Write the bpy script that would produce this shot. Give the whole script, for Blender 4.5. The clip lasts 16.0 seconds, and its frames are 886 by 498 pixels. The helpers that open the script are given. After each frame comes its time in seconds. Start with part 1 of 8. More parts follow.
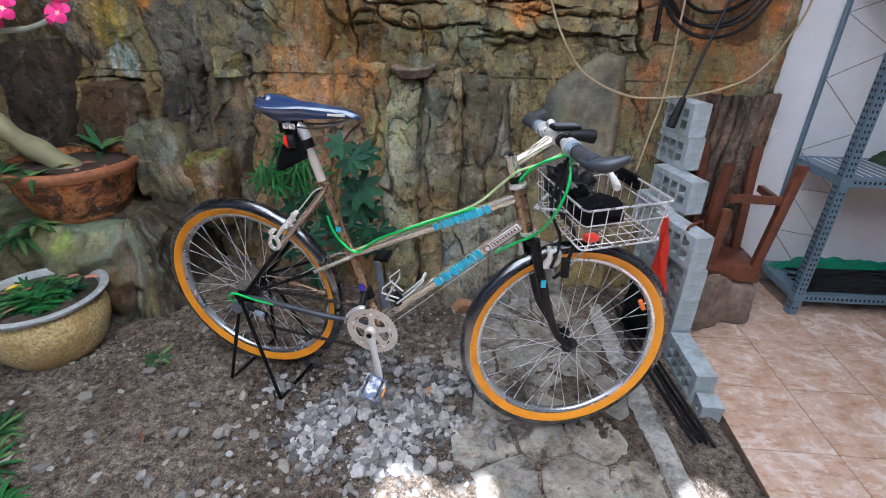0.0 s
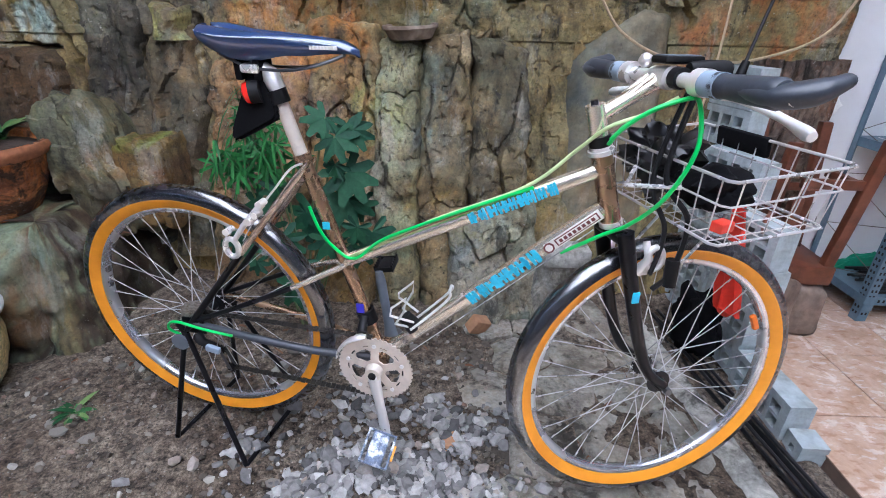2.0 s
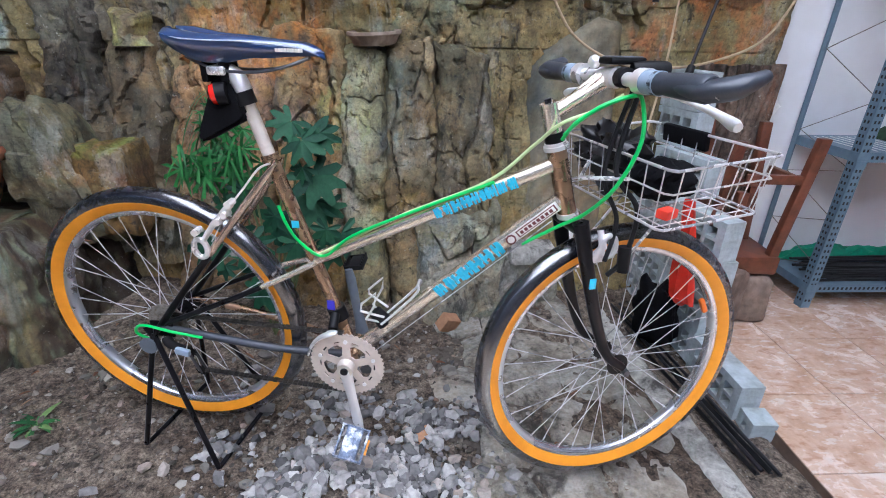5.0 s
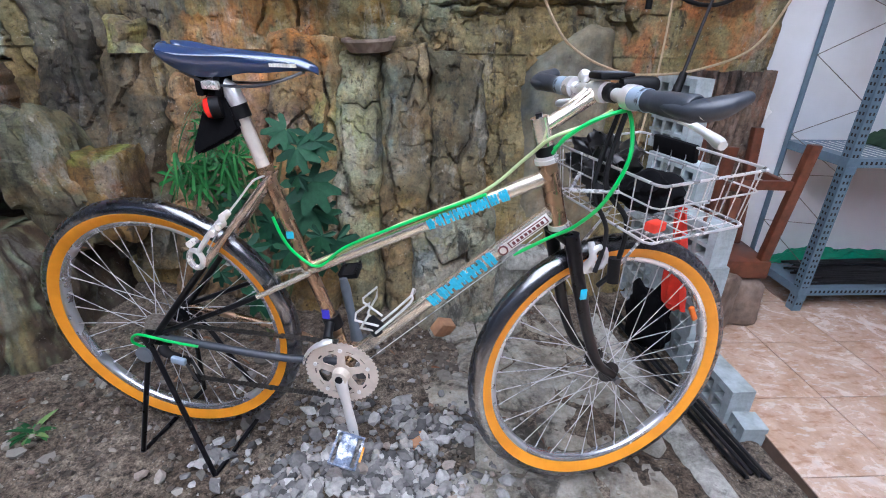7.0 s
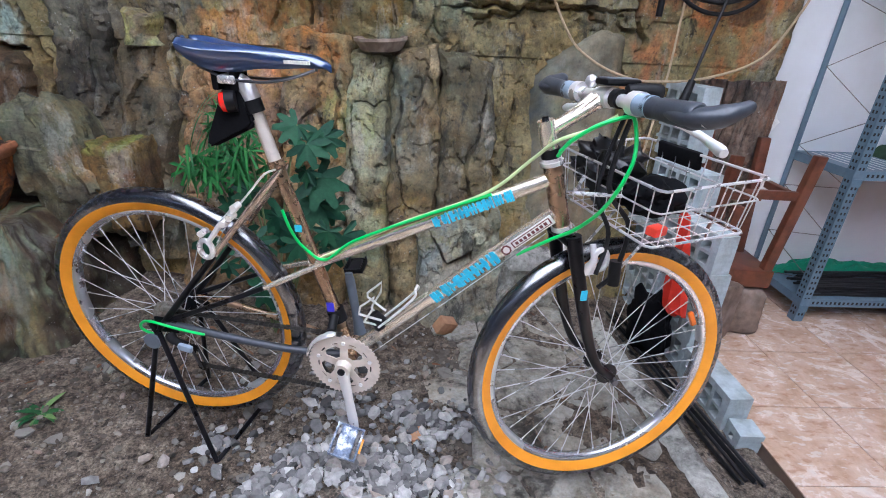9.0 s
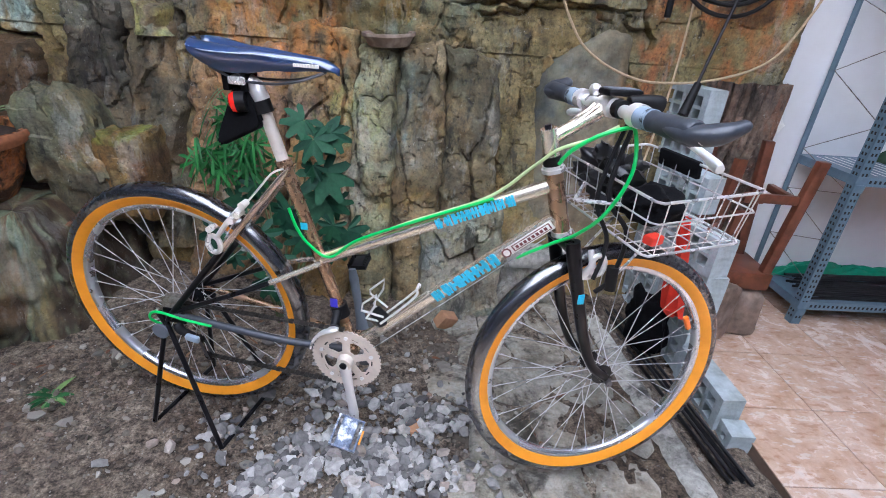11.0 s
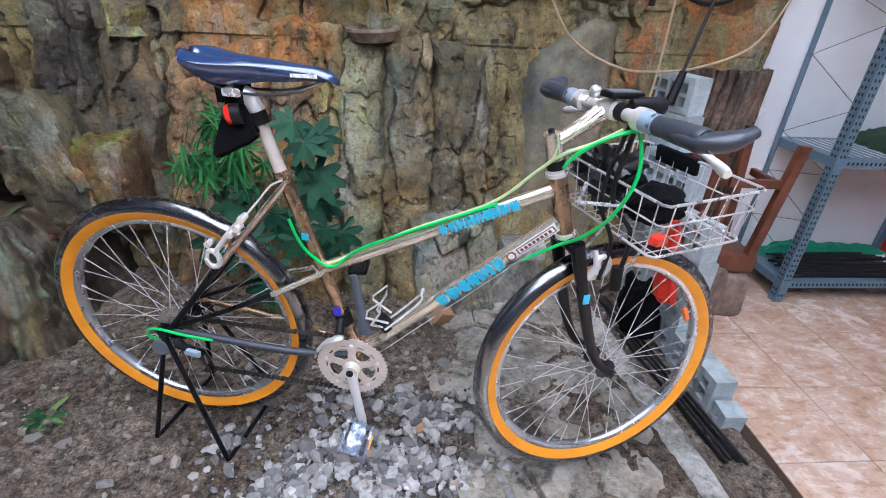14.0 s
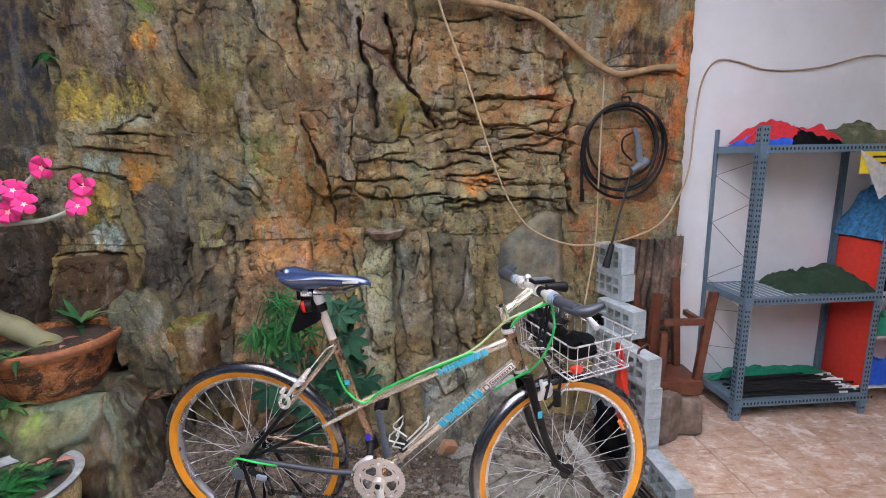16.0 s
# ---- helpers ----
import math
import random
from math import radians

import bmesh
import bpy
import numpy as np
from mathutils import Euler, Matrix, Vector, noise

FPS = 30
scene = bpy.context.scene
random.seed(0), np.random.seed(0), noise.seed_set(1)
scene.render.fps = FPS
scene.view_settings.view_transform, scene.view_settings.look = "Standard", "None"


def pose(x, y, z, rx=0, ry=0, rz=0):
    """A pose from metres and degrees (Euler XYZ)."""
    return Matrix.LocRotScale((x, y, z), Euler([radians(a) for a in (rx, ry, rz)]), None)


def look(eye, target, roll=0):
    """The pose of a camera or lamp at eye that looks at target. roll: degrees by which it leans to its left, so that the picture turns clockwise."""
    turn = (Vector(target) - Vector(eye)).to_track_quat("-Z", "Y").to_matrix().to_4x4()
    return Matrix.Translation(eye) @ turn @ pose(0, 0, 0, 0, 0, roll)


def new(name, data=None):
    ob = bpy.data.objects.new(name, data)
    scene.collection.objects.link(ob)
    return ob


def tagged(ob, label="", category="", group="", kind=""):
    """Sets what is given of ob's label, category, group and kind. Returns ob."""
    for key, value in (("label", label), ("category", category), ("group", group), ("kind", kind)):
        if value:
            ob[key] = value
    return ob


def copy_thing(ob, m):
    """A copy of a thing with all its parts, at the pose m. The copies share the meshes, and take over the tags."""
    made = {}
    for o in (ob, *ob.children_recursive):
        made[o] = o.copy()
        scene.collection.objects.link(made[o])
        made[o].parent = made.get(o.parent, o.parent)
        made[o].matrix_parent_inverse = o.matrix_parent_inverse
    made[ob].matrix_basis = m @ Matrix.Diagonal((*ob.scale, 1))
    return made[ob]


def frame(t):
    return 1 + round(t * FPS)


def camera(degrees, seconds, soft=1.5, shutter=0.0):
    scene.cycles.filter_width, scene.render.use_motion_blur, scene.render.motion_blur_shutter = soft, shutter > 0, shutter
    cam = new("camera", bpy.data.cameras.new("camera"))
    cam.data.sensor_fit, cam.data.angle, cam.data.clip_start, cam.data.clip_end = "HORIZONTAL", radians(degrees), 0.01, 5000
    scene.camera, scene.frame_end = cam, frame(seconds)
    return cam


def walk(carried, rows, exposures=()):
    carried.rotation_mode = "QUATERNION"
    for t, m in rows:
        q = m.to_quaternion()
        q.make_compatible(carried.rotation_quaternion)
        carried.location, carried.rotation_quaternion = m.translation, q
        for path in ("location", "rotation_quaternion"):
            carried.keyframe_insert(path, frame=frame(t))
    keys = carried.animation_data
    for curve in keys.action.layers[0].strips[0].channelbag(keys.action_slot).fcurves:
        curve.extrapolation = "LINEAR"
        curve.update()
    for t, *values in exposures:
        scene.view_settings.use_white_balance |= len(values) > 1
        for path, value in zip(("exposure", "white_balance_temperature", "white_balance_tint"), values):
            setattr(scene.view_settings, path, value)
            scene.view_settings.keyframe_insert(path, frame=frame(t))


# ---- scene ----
cam = camera(85.7, 16.0, soft=1.0)
PATH = [
    (0, (0.011, 0.057, 1.274), (0.007, 1.843, 0.375), 0.8),
    (0.5, (-0.008, 0.183, 1.241), (0.05, 1.959, 0.322), 1.0),
    (1, (-0.069, 0.279, 1.236), (0.013, 2.056, 0.321), 1.1),
    (1.5, (-0.124, 0.362, 1.191), (-0.025, 2.154, 0.309), 1.1),
    (2, (-0.12, 0.436, 1.069), (-0.009, 2.235, 0.202), 1.1),
    (2.5, (-0.126, 0.439, 1.051), (-0.004, 2.239, 0.188), 1.1),
    (3, (-0.121, 0.417, 1.061), (0.017, 2.223, 0.212), 1.0),
    (3.5, (-0.119, 0.405, 1.063), (0.046, 2.213, 0.224), 1.0),
    (4, (-0.119, 0.399, 1.048), (0.077, 2.207, 0.216), 1.1),
    (6.5, (-0.111, 0.385, 1.087), (0.137, 2.181, 0.242), 1.3),
    (7, (-0.109, 0.388, 1.088), (0.138, 2.186, 0.248), 1.3),
    (7.5, (-0.102, 0.385, 1.093), (0.144, 2.186, 0.258), 1.6),
    (8, (-0.105, 0.384, 1.089), (0.136, 2.186, 0.255), 1.8),
    (8.5, (-0.109, 0.373, 1.094), (0.121, 2.176, 0.26), 2.2),
    (9, (-0.111, 0.368, 1.091), (0.117, 2.169, 0.252), 2.9),
    (11.5, (-0.111, 0.357, 1.13), (0.103, 2.136, 0.242), 4.2),
    (12, (-0.107, 0.365, 1.121), (0.112, 2.144, 0.232), 4.1),
    (12.5, (-0.158, 0.41, 1.116), (0.072, 2.183, 0.221), 4.0),
    (13, (-0.186, 0.436, 1.129), (0.057, 2.198, 0.215), 3.8),
    (13.5, (-0.172, 0.401, 1.152), (0.101, 2.147, 0.215), 3.6),
    (14, (-0.163, 0.387, 1.163), (0.135, 2.128, 0.226), 3.1),
    (14.5, (-0.168, 0.276, 1.258), (0.131, 2.049, 0.381), 1.9),
    (15, (-0.152, 0.093, 1.319), (0.091, 1.949, 0.615), 0.3),
    (15.5, (-0.143, -0.052, 1.358), (0.068, 1.87, 0.845), -0.7),
    (16, (-0.202, -0.121, 1.385), (0.086, 1.825, 1.02), -0.9),
]
walk(cam, [(t, look(eye, target, roll)) for t, eye, target, roll in PATH], exposures=[(0, 2.12, 5450, 15), (2.0, 2.48, 5350, 17), (13.5, 2.48, 5350, 17), (14.8, 2.46, 5500, 16), (16, 2.38, 5800, 20)])

# ---- world and sun ----
SUN_EL = 50.0          # the sun's height, degrees
world = bpy.data.worlds.new("sky")
scene.world = world
world.use_nodes = True
sky = world.node_tree.nodes.new("ShaderNodeTexSky")
sky.sky_type, sky.sun_disc = "NISHITA", False
sky.sun_elevation, sky.sun_rotation = radians(SUN_EL), radians(175.0)
sky.dust_density = 2.5
world.node_tree.nodes["Background"].inputs["Strength"].default_value = 0.1
world.node_tree.links.new(sky.outputs[0], world.node_tree.nodes["Background"].inputs["Color"])
sun_data = bpy.data.lights.new("sun", "SUN")
sun_data.energy, sun_data.angle, sun_data.color = 5.0, radians(0.5), (1.0, 0.95, 0.87)
sun = new("sun", sun_data)
sun.matrix_world = look((0.5, -5.85, 7.0), (0.0, 0.0, 0.0))

# ---- materials ----
def nodes_of(name):
    m = bpy.data.materials.new(name)
    m.use_nodes = True
    nt = m.node_tree
    return m, nt, nt.nodes["Principled BSDF"]


def rgb(c):
    return (c[0], c[1], c[2], 1.0)


def node(nt, kind, **inputs):
    n = nt.nodes.new(kind)
    for k, v in inputs.items():
        n.inputs[k.replace("_", " ")].default_value = v
    return n


def coords(nt, stretch=(1, 1, 1)):
    tc = nt.nodes.new("ShaderNodeTexCoord")
    mp = nt.nodes.new("ShaderNodeMapping")
    mp.inputs["Scale"].default_value = stretch
    nt.links.new(tc.outputs["Object"], mp.inputs["Vector"])
    return mp.outputs[0]


def noise_of(nt, vec, scale, detail=6.0, rough=0.6, distort=0.0):
    n = node(nt, "ShaderNodeTexNoise", Scale=scale, Detail=detail, Roughness=rough, Distortion=distort)
    nt.links.new(vec, n.inputs["Vector"])
    return n.outputs["Fac"]


def ramp(nt, fac, stops):
    r = nt.nodes.new("ShaderNodeValToRGB")
    el = r.color_ramp.elements
    while len(el) < len(stops):
        el.new(0.5)
    for e, (p, c) in zip(el, stops):
        e.position, e.color = p, rgb(c) if len(c) == 3 else c
    nt.links.new(fac, r.inputs[0])
    return r.outputs[0]


def mix(nt, fac, a, b, kind="MIX"):
    m = nt.nodes.new("ShaderNodeMix")
    m.data_type, m.blend_type = "RGBA", kind
    if isinstance(fac, float):
        m.inputs[0].default_value = fac
    else:
        nt.links.new(fac, m.inputs[0])
    for sock, v in ((m.inputs[6], a), (m.inputs[7], b)):
        if isinstance(v, tuple):
            sock.default_value = rgb(v)
        else:
            nt.links.new(v, sock)
    return m.outputs[2]


def math_node(nt, op, a, b=0.0, clamp=False):
    m = nt.nodes.new("ShaderNodeMath")
    m.operation, m.use_clamp = op, clamp
    for sock, v in ((m.inputs[0], a), (m.inputs[1], b)):
        if isinstance(v, (int, float)):
            sock.default_value = v
        else:
            nt.links.new(v, sock)
    return m.outputs[0]


def bump(nt, bsdf, height, strength, dist):
    b = node(nt, "ShaderNodeBump", Strength=strength, Distance=dist)
    nt.links.new(height, b.inputs["Height"])
    nt.links.new(b.outputs[0], bsdf.inputs["Normal"])


def plain(name, color, rough=0.5, metal=0.0, var=0.15, scale=40.0, bumpy=0.0, coat=0.0, big=None):
    """A painted, plastic, metal or cloth surface with slight grain and a broader unevenness."""
    m, nt, b = nodes_of(name)
    v = coords(nt)
    dark = tuple(c * (1 - var) for c in color)
    light = tuple(min(1.0, c * (1 + var)) for c in color)
    fine = noise_of(nt, v, scale)
    col = ramp(nt, fine, [(0.3, dark), (0.7, light)])
    if big:
        col = mix(nt, math_node(nt, "MULTIPLY", ramp(nt, noise_of(nt, v, big[0], 4), [(0.5, (0, 0, 0)), (0.68, (1, 1, 1))]), big[2]), col, big[1])
    nt.links.new(col, b.inputs["Base Color"])
    b.inputs["Metallic"].default_value = metal
    nt.links.new(math_node(nt, "ADD", math_node(nt, "MULTIPLY", fine, 0.25), rough - 0.12, True), b.inputs["Roughness"])
    b.inputs["Coat Weight"].default_value = coat
    if bumpy:
        bump(nt, b, fine, bumpy, 0.002)
    return m


def rock(name, dark, mid, light, rust=(0.36, 0.16, 0.06), rust_amt=0.35, moss=(0.2, 0.19, 0.07), moss_amt=0.3, pale_amt=0.25, patch=2.3):
    """Carved and painted cement rock: blotched in broad patches, streaked downwards, grainy, pitted."""
    m, nt, b = nodes_of(name)
    v, streak = coords(nt), coords(nt, (1, 1, 0.32))
    flat = coords(nt, (0.35, 0.35, 1.7))
    big = noise_of(nt, v, patch, 9, 0.66, 0.5)
    other = noise_of(nt, streak, patch * 1.5, 9, 0.68, 0.7)
    mid_n = noise_of(nt, v, 11.0, 9, 0.7, 0.4)
    fine = noise_of(nt, v, 60.0, 8, 0.72)
    layered = noise_of(nt, flat, 15.0, 7, 0.65)
    grey = tuple(0.3 * mid[1] + 0.75 * (0.3 * light[0] + 0.4 * light[1] + 0.3 * light[2]) * k for k in (1.0, 1.0, 0.9))
    brown = tuple(0.55 * c for c in mid)
    col = ramp(nt, big, [(0.3, dark), (0.4, brown), (0.47, mid), (0.53, light), (0.6, tuple(0.8 * c for c in mid)), (0.7, dark)])
    tint = ramp(nt, other, [(0.44, (0, 0, 0)), (0.52, (1, 1, 1)), (0.6, (0, 0, 0))])
    col = mix(nt, math_node(nt, "MULTIPLY", tint, min(0.95, pale_amt * 1.4)), col, grey)
    fac = math_node(nt, "MULTIPLY", ramp(nt, noise_of(nt, v, patch * 1.25, 9, 0.7, 0.6), [(0.52, (0, 0, 0)), (0.58, (1, 1, 1))]), rust_amt)
    col = mix(nt, fac, col, ramp(nt, mid_n, [(0.35, tuple(c * 0.5 for c in rust)), (0.6, rust)]))
    green = ramp(nt, noise_of(nt, v, patch * 2.0, 9, 0.72, 0.5), [(0.55, (0, 0, 0)), (0.61, (1, 1, 1))])
    col = mix(nt, math_node(nt, "MULTIPLY", green, moss_amt), col, moss)
    # grain and soot
    grain = ramp(nt, math_node(nt, "ADD", math_node(nt, "MULTIPLY", mid_n, 0.55), math_node(nt, "MULTIPLY", fine, 0.45)), [(0.36, (0.12, 0.115, 0.11)), (0.47, (0.6, 0.59, 0.57)), (0.6, (1, 1, 1))])
    col = mix(nt, 0.9, col, grain, "MULTIPLY")
    drip = ramp(nt, noise_of(nt, streak, 5.5, 9, 0.72, 0.4), [(0.37, (1, 1, 1)), (0.45, (0, 0, 0))])
    col = mix(nt, math_node(nt, "MULTIPLY", drip, 0.8), col, (0.02, 0.018, 0.014))
    speck = ramp(nt, noise_of(nt, v, 70.0, 4, 0.65), [(0.6, (0, 0, 0)), (0.68, (1, 1, 1))])
    lichen = ramp(nt, noise_of(nt, v, 6.0, 6, 0.7), [(0.5, (0, 0, 0)), (0.6, (1, 1, 1))])
    col = mix(nt, math_node(nt, "MULTIPLY", speck, math_node(nt, "MULTIPLY", lichen, 0.75)), col, (0.55, 0.54, 0.46))
    nt.links.new(col, b.inputs["Base Color"])
    b.inputs["Roughness"].default_value = 0.75
    b.inputs["Specular IOR Level"].default_value = 0.4
    h = math_node(nt, "ADD", math_node(nt, "MULTIPLY", mid_n, 1.2), math_node(nt, "ADD", math_node(nt, "MULTIPLY", fine, 0.45), math_node(nt, "MULTIPLY", layered, 0.6)))
    bump(nt, b, h, 1.0, 0.024)
    return m


ROCK_GREY = rock("rock_grey", (0.042, 0.038, 0.032), (0.325, 0.299, 0.234), (0.675, 0.63, 0.51), rust_amt=0.25, moss_amt=0.35, pale_amt=0.6)
LOG_CEMENT = rock("log_cement", (0.03, 0.02, 0.015), (0.24, 0.155, 0.11), (0.4, 0.28, 0.2), rust=(0.36, 0.16, 0.09), rust_amt=0.6, moss_amt=0.0)


def grit(name, dark, mid, light, damp):
    """Trodden earth full of grit: coarse grains, dark crumbs, pale chips and damp patches."""
    m, nt, b = nodes_of(name)
    v = coords(nt)
    big, mid_n, fine = noise_of(nt, v, 2.6, 10, 0.7), noise_of(nt, v, 34.0, 10, 0.78), noise_of(nt, v, 150.0, 6, 0.75)
    col = ramp(nt, mid_n, [(0.38, dark), (0.5, mid), (0.62, light)])
    col = mix(nt, 1.0, col, ramp(nt, fine, [(0.36, (0.35, 0.34, 0.33)), (0.52, (1, 1, 1)), (0.66, (1.5, 1.5, 1.5))]), "MULTIPLY")
    wet = ramp(nt, big, [(0.47, (0, 0, 0)), (0.58, (1, 1, 1))])
    col = mix(nt, math_node(nt, "MULTIPLY", wet, 0.7), col, mix(nt, 1.0, col, damp, "MULTIPLY"))
    vor = node(nt, "ShaderNodeTexVoronoi", Scale=85.0)
    nt.links.new(v, vor.inputs["Vector"])
    chips = ramp(nt, vor.outputs["Distance"], [(0.16, (1, 1, 1)), (0.24, (0, 0, 0))])
    some = ramp(nt, noise_of(nt, v, 20.0, 5, 0.6), [(0.5, (0, 0, 0)), (0.56, (1, 1, 1))])
    col = mix(nt, math_node(nt, "MULTIPLY", chips, some), col, ramp(nt, vor.outputs["Color"], [(0.2, (0.08, 0.068, 0.056)), (0.7, (0.32, 0.3, 0.26)), (1.0, (0.55, 0.53, 0.49))]))
    nt.links.new(col, b.inputs["Base Color"])
    b.inputs["Roughness"].default_value = 0.92
    bump(nt, b, math_node(nt, "ADD", mid_n, math_node(nt, "MULTIPLY", fine, 0.4)), 1.0, 0.014)
    return m


DIRT = grit("dirt", (0.03, 0.023, 0.017), (0.2, 0.158, 0.117), (0.38, 0.318, 0.245), (0.42, 0.35, 0.29))
JOINT_DIRT = plain("joint_dirt", (0.1, 0.085, 0.068), 0.95, var=0.45, scale=60, bumpy=1.0, big=(9, (0.2, 0.17, 0.13), 0.6))
PAVER = rock("paver", (0.24, 0.21, 0.165), (0.48, 0.43, 0.345), (0.6, 0.55, 0.46), rust_amt=0.12, moss=(0.22, 0.22, 0.13), moss_amt=0.4, pale_amt=0.5)
KERB = rock("kerb_concrete", (0.234, 0.221, 0.195), (0.532, 0.518, 0.476), (0.743, 0.729, 0.675), rust_amt=0.08, moss_amt=0.1, pale_amt=0.7)


def painted_rock(name, contrast=1.0, relief=1.0, drips=0.75):
    """Cement washed with pigment: the colour lies in the mesh, grain, stains and dark specks for pits come on top."""
    m, nt, b = nodes_of(name)
    v, streak = coords(nt), coords(nt, (1, 1, 0.3))
    flat = coords(nt, (0.45, 0.45, 1.6))
    at = nt.nodes.new("ShaderNodeAttribute")
    at.attribute_name = "pigment"
    col = at.outputs["Color"]
    blot = noise_of(nt, v, 7.0, 12, 0.72)
    flecks = noise_of(nt, v, 26.0, 12, 0.75)
    fine = noise_of(nt, v, 95.0, 8, 0.75)
    layered = noise_of(nt, flat, 17.0, 10, 0.7)
    # thin washes of rust, grey and green over the ground colour
    rust = ramp(nt, noise_of(nt, v, 4.3, 12, 0.72), [(0.54, (0, 0, 0)), (0.59, (1, 1, 1))])
    col = mix(nt, math_node(nt, "MULTIPLY", rust, 0.6 * contrast), col, mix(nt, 1.0, col, (1.12, 0.93, 0.7), "MULTIPLY"))
    pale = ramp(nt, noise_of(nt, streak, 6.1, 12, 0.74), [(0.55, (0, 0, 0)), (0.6, (1, 1, 1))])
    col = mix(nt, math_node(nt, "MULTIPLY", pale, 0.55 * contrast), col, mix(nt, 0.45, col, (0.42, 0.43, 0.41)))
    green = ramp(nt, noise_of(nt, v, 9.0, 12, 0.74), [(0.57, (0, 0, 0)), (0.62, (1, 1, 1))])
    col = mix(nt, math_node(nt, "MULTIPLY", green, 0.5 * contrast), col, mix(nt, 1.0, col, (0.95, 1.0, 0.55), "MULTIPLY"))
    tone = math_node(nt, "ADD", math_node(nt, "MULTIPLY", blot, 0.4), math_node(nt, "ADD", math_node(nt, "MULTIPLY", flecks, 0.35), math_node(nt, "MULTIPLY", layered, 0.25)))
    low, high = 1 - 0.85 * contrast, 1 + 0.75 * contrast
    col = mix(nt, 1.0, col, ramp(nt, tone, [(0.38, (low, low, low)), (0.46, (0.85, 0.85, 0.85)), (0.54, (1.05, 1.05, 1.05)), (0.64, (high, high, high))]), "MULTIPLY")
    col = mix(nt, 1.0, col, ramp(nt, fine, [(0.34, (1 - 0.4 * contrast,) * 3), (0.5, (1, 1, 1)), (0.66, (1 + 0.3 * contrast,) * 3)]), "MULTIPLY")
    algae = ramp(nt, noise_of(nt, coords(nt, (1, 1, 0.45)), 3.4, 12, 0.7), [(0.36, (1, 1, 1)), (0.49, (0, 0, 0))])
    col = mix(nt, math_node(nt, "MULTIPLY", algae, 0.8 * contrast), col, mix(nt, 1.0, col, (0.2, 0.2, 0.19), "MULTIPLY"))
    drip = ramp(nt, noise_of(nt, streak, 7.5, 12, 0.75), [(0.39, (1, 1, 1)), (0.44, (0, 0, 0))])
    col = mix(nt, math_node(nt, "MULTIPLY", drip, drips), col, (0.016, 0.014, 0.012))
    speck = ramp(nt, noise_of(nt, v, 85.0, 5, 0.7), [(0.62, (0, 0, 0)), (0.67, (1, 1, 1))])
    lichen = ramp(nt, noise_of(nt, v, 5.0, 8, 0.7), [(0.5, (0, 0, 0)), (0.58, (1, 1, 1))])
    col = mix(nt, math_node(nt, "MULTIPLY", speck, math_node(nt, "MULTIPLY", lichen, 0.7 * contrast)), col, (0.5, 0.5, 0.44))
    # near-black specks stand for the shade in small pits; the relief lacks them
    pits = ramp(nt, noise_of(nt, v, 38.0, 9, 0.78), [(0.36, (1, 1, 1)), (0.42, (0, 0, 0))])
    col = mix(nt, math_node(nt, "MULTIPLY", pits, 0.85 * contrast), col, (0.012, 0.011, 0.01))
    nt.links.new(col, b.inputs["Base Color"])
    b.inputs["Roughness"].default_value = 0.72
    b.inputs["Specular IOR Level"].default_value = 0.45
    h = math_node(nt, "ADD", math_node(nt, "MULTIPLY", flecks, 0.8), math_node(nt, "ADD", math_node(nt, "MULTIPLY", fine, 0.3), math_node(nt, "MULTIPLY", layered, 0.7)))
    bump(nt, b, h, 0.8, 0.009 * relief)
    return m


PAINTED_ROCK = painted_rock("painted_rock")
PAINTED_PLANTER = painted_rock("painted_planter", 0.62, 0.8, 0.45)
PAINTED_CEMENT = painted_rock("painted_cement", 0.45, 0.35, 0.2)


def by_island(name, stops, rough=0.85, per_object=False, scale=60.0):
    m, nt, b = nodes_of(name)
    if per_object:
        pick = nt.nodes.new("ShaderNodeObjectInfo").outputs["Random"]
    else:
        pick = nt.nodes.new("ShaderNodeNewGeometry").outputs["Random Per Island"]
    n = noise_of(nt, coords(nt), scale, 6, 0.7)
    col = ramp(nt, pick, stops)
    col = mix(nt, 0.55, col, ramp(nt, n, [(0.3, (0.25, 0.25, 0.25)), (0.7, (1, 1, 1))]), "MULTIPLY")
    nt.links.new(col, b.inputs["Base Color"])
    b.inputs["Roughness"].default_value = rough
    bump(nt, b, n, 0.4, 0.004)
    return m


GRAVEL = by_island("gravel", [(0.0, (0.07, 0.068, 0.066)), (0.25, (0.2, 0.195, 0.19)), (0.65, (0.37, 0.36, 0.345)), (0.92, (0.6, 0.59, 0.565)), (1.0, (0.4, 0.32, 0.26))])
PEBBLE = by_island("pebble", [(0.0, (0.08, 0.066, 0.05)), (0.55, (0.18, 0.15, 0.118)), (0.85, (0.31, 0.275, 0.225)), (0.96, (0.5, 0.48, 0.43)), (1.0, (0.34, 0.22, 0.16))])
STONE = by_island("stone", [(0.0, (0.17, 0.155, 0.135)), (0.6, (0.32, 0.298, 0.26)), (1.0, (0.5, 0.47, 0.4))], per_object=True)
LITTER = by_island("dry_leaves", [(0.0, (0.1, 0.045, 0.025)), (0.5, (0.26, 0.12, 0.06)), (1.0, (0.34, 0.22, 0.13))])
LEAF = by_island("leaf_dark", [(0.0, (0.009, 0.04, 0.022)), (0.6, (0.013, 0.066, 0.034)), (1.0, (0.026, 0.11, 0.05))], 0.6)
LEAF_BRIGHT = by_island("leaf_bright", [(0.0, (0.014, 0.1, 0.024)), (1.0, (0.04, 0.21, 0.045))], 0.5)
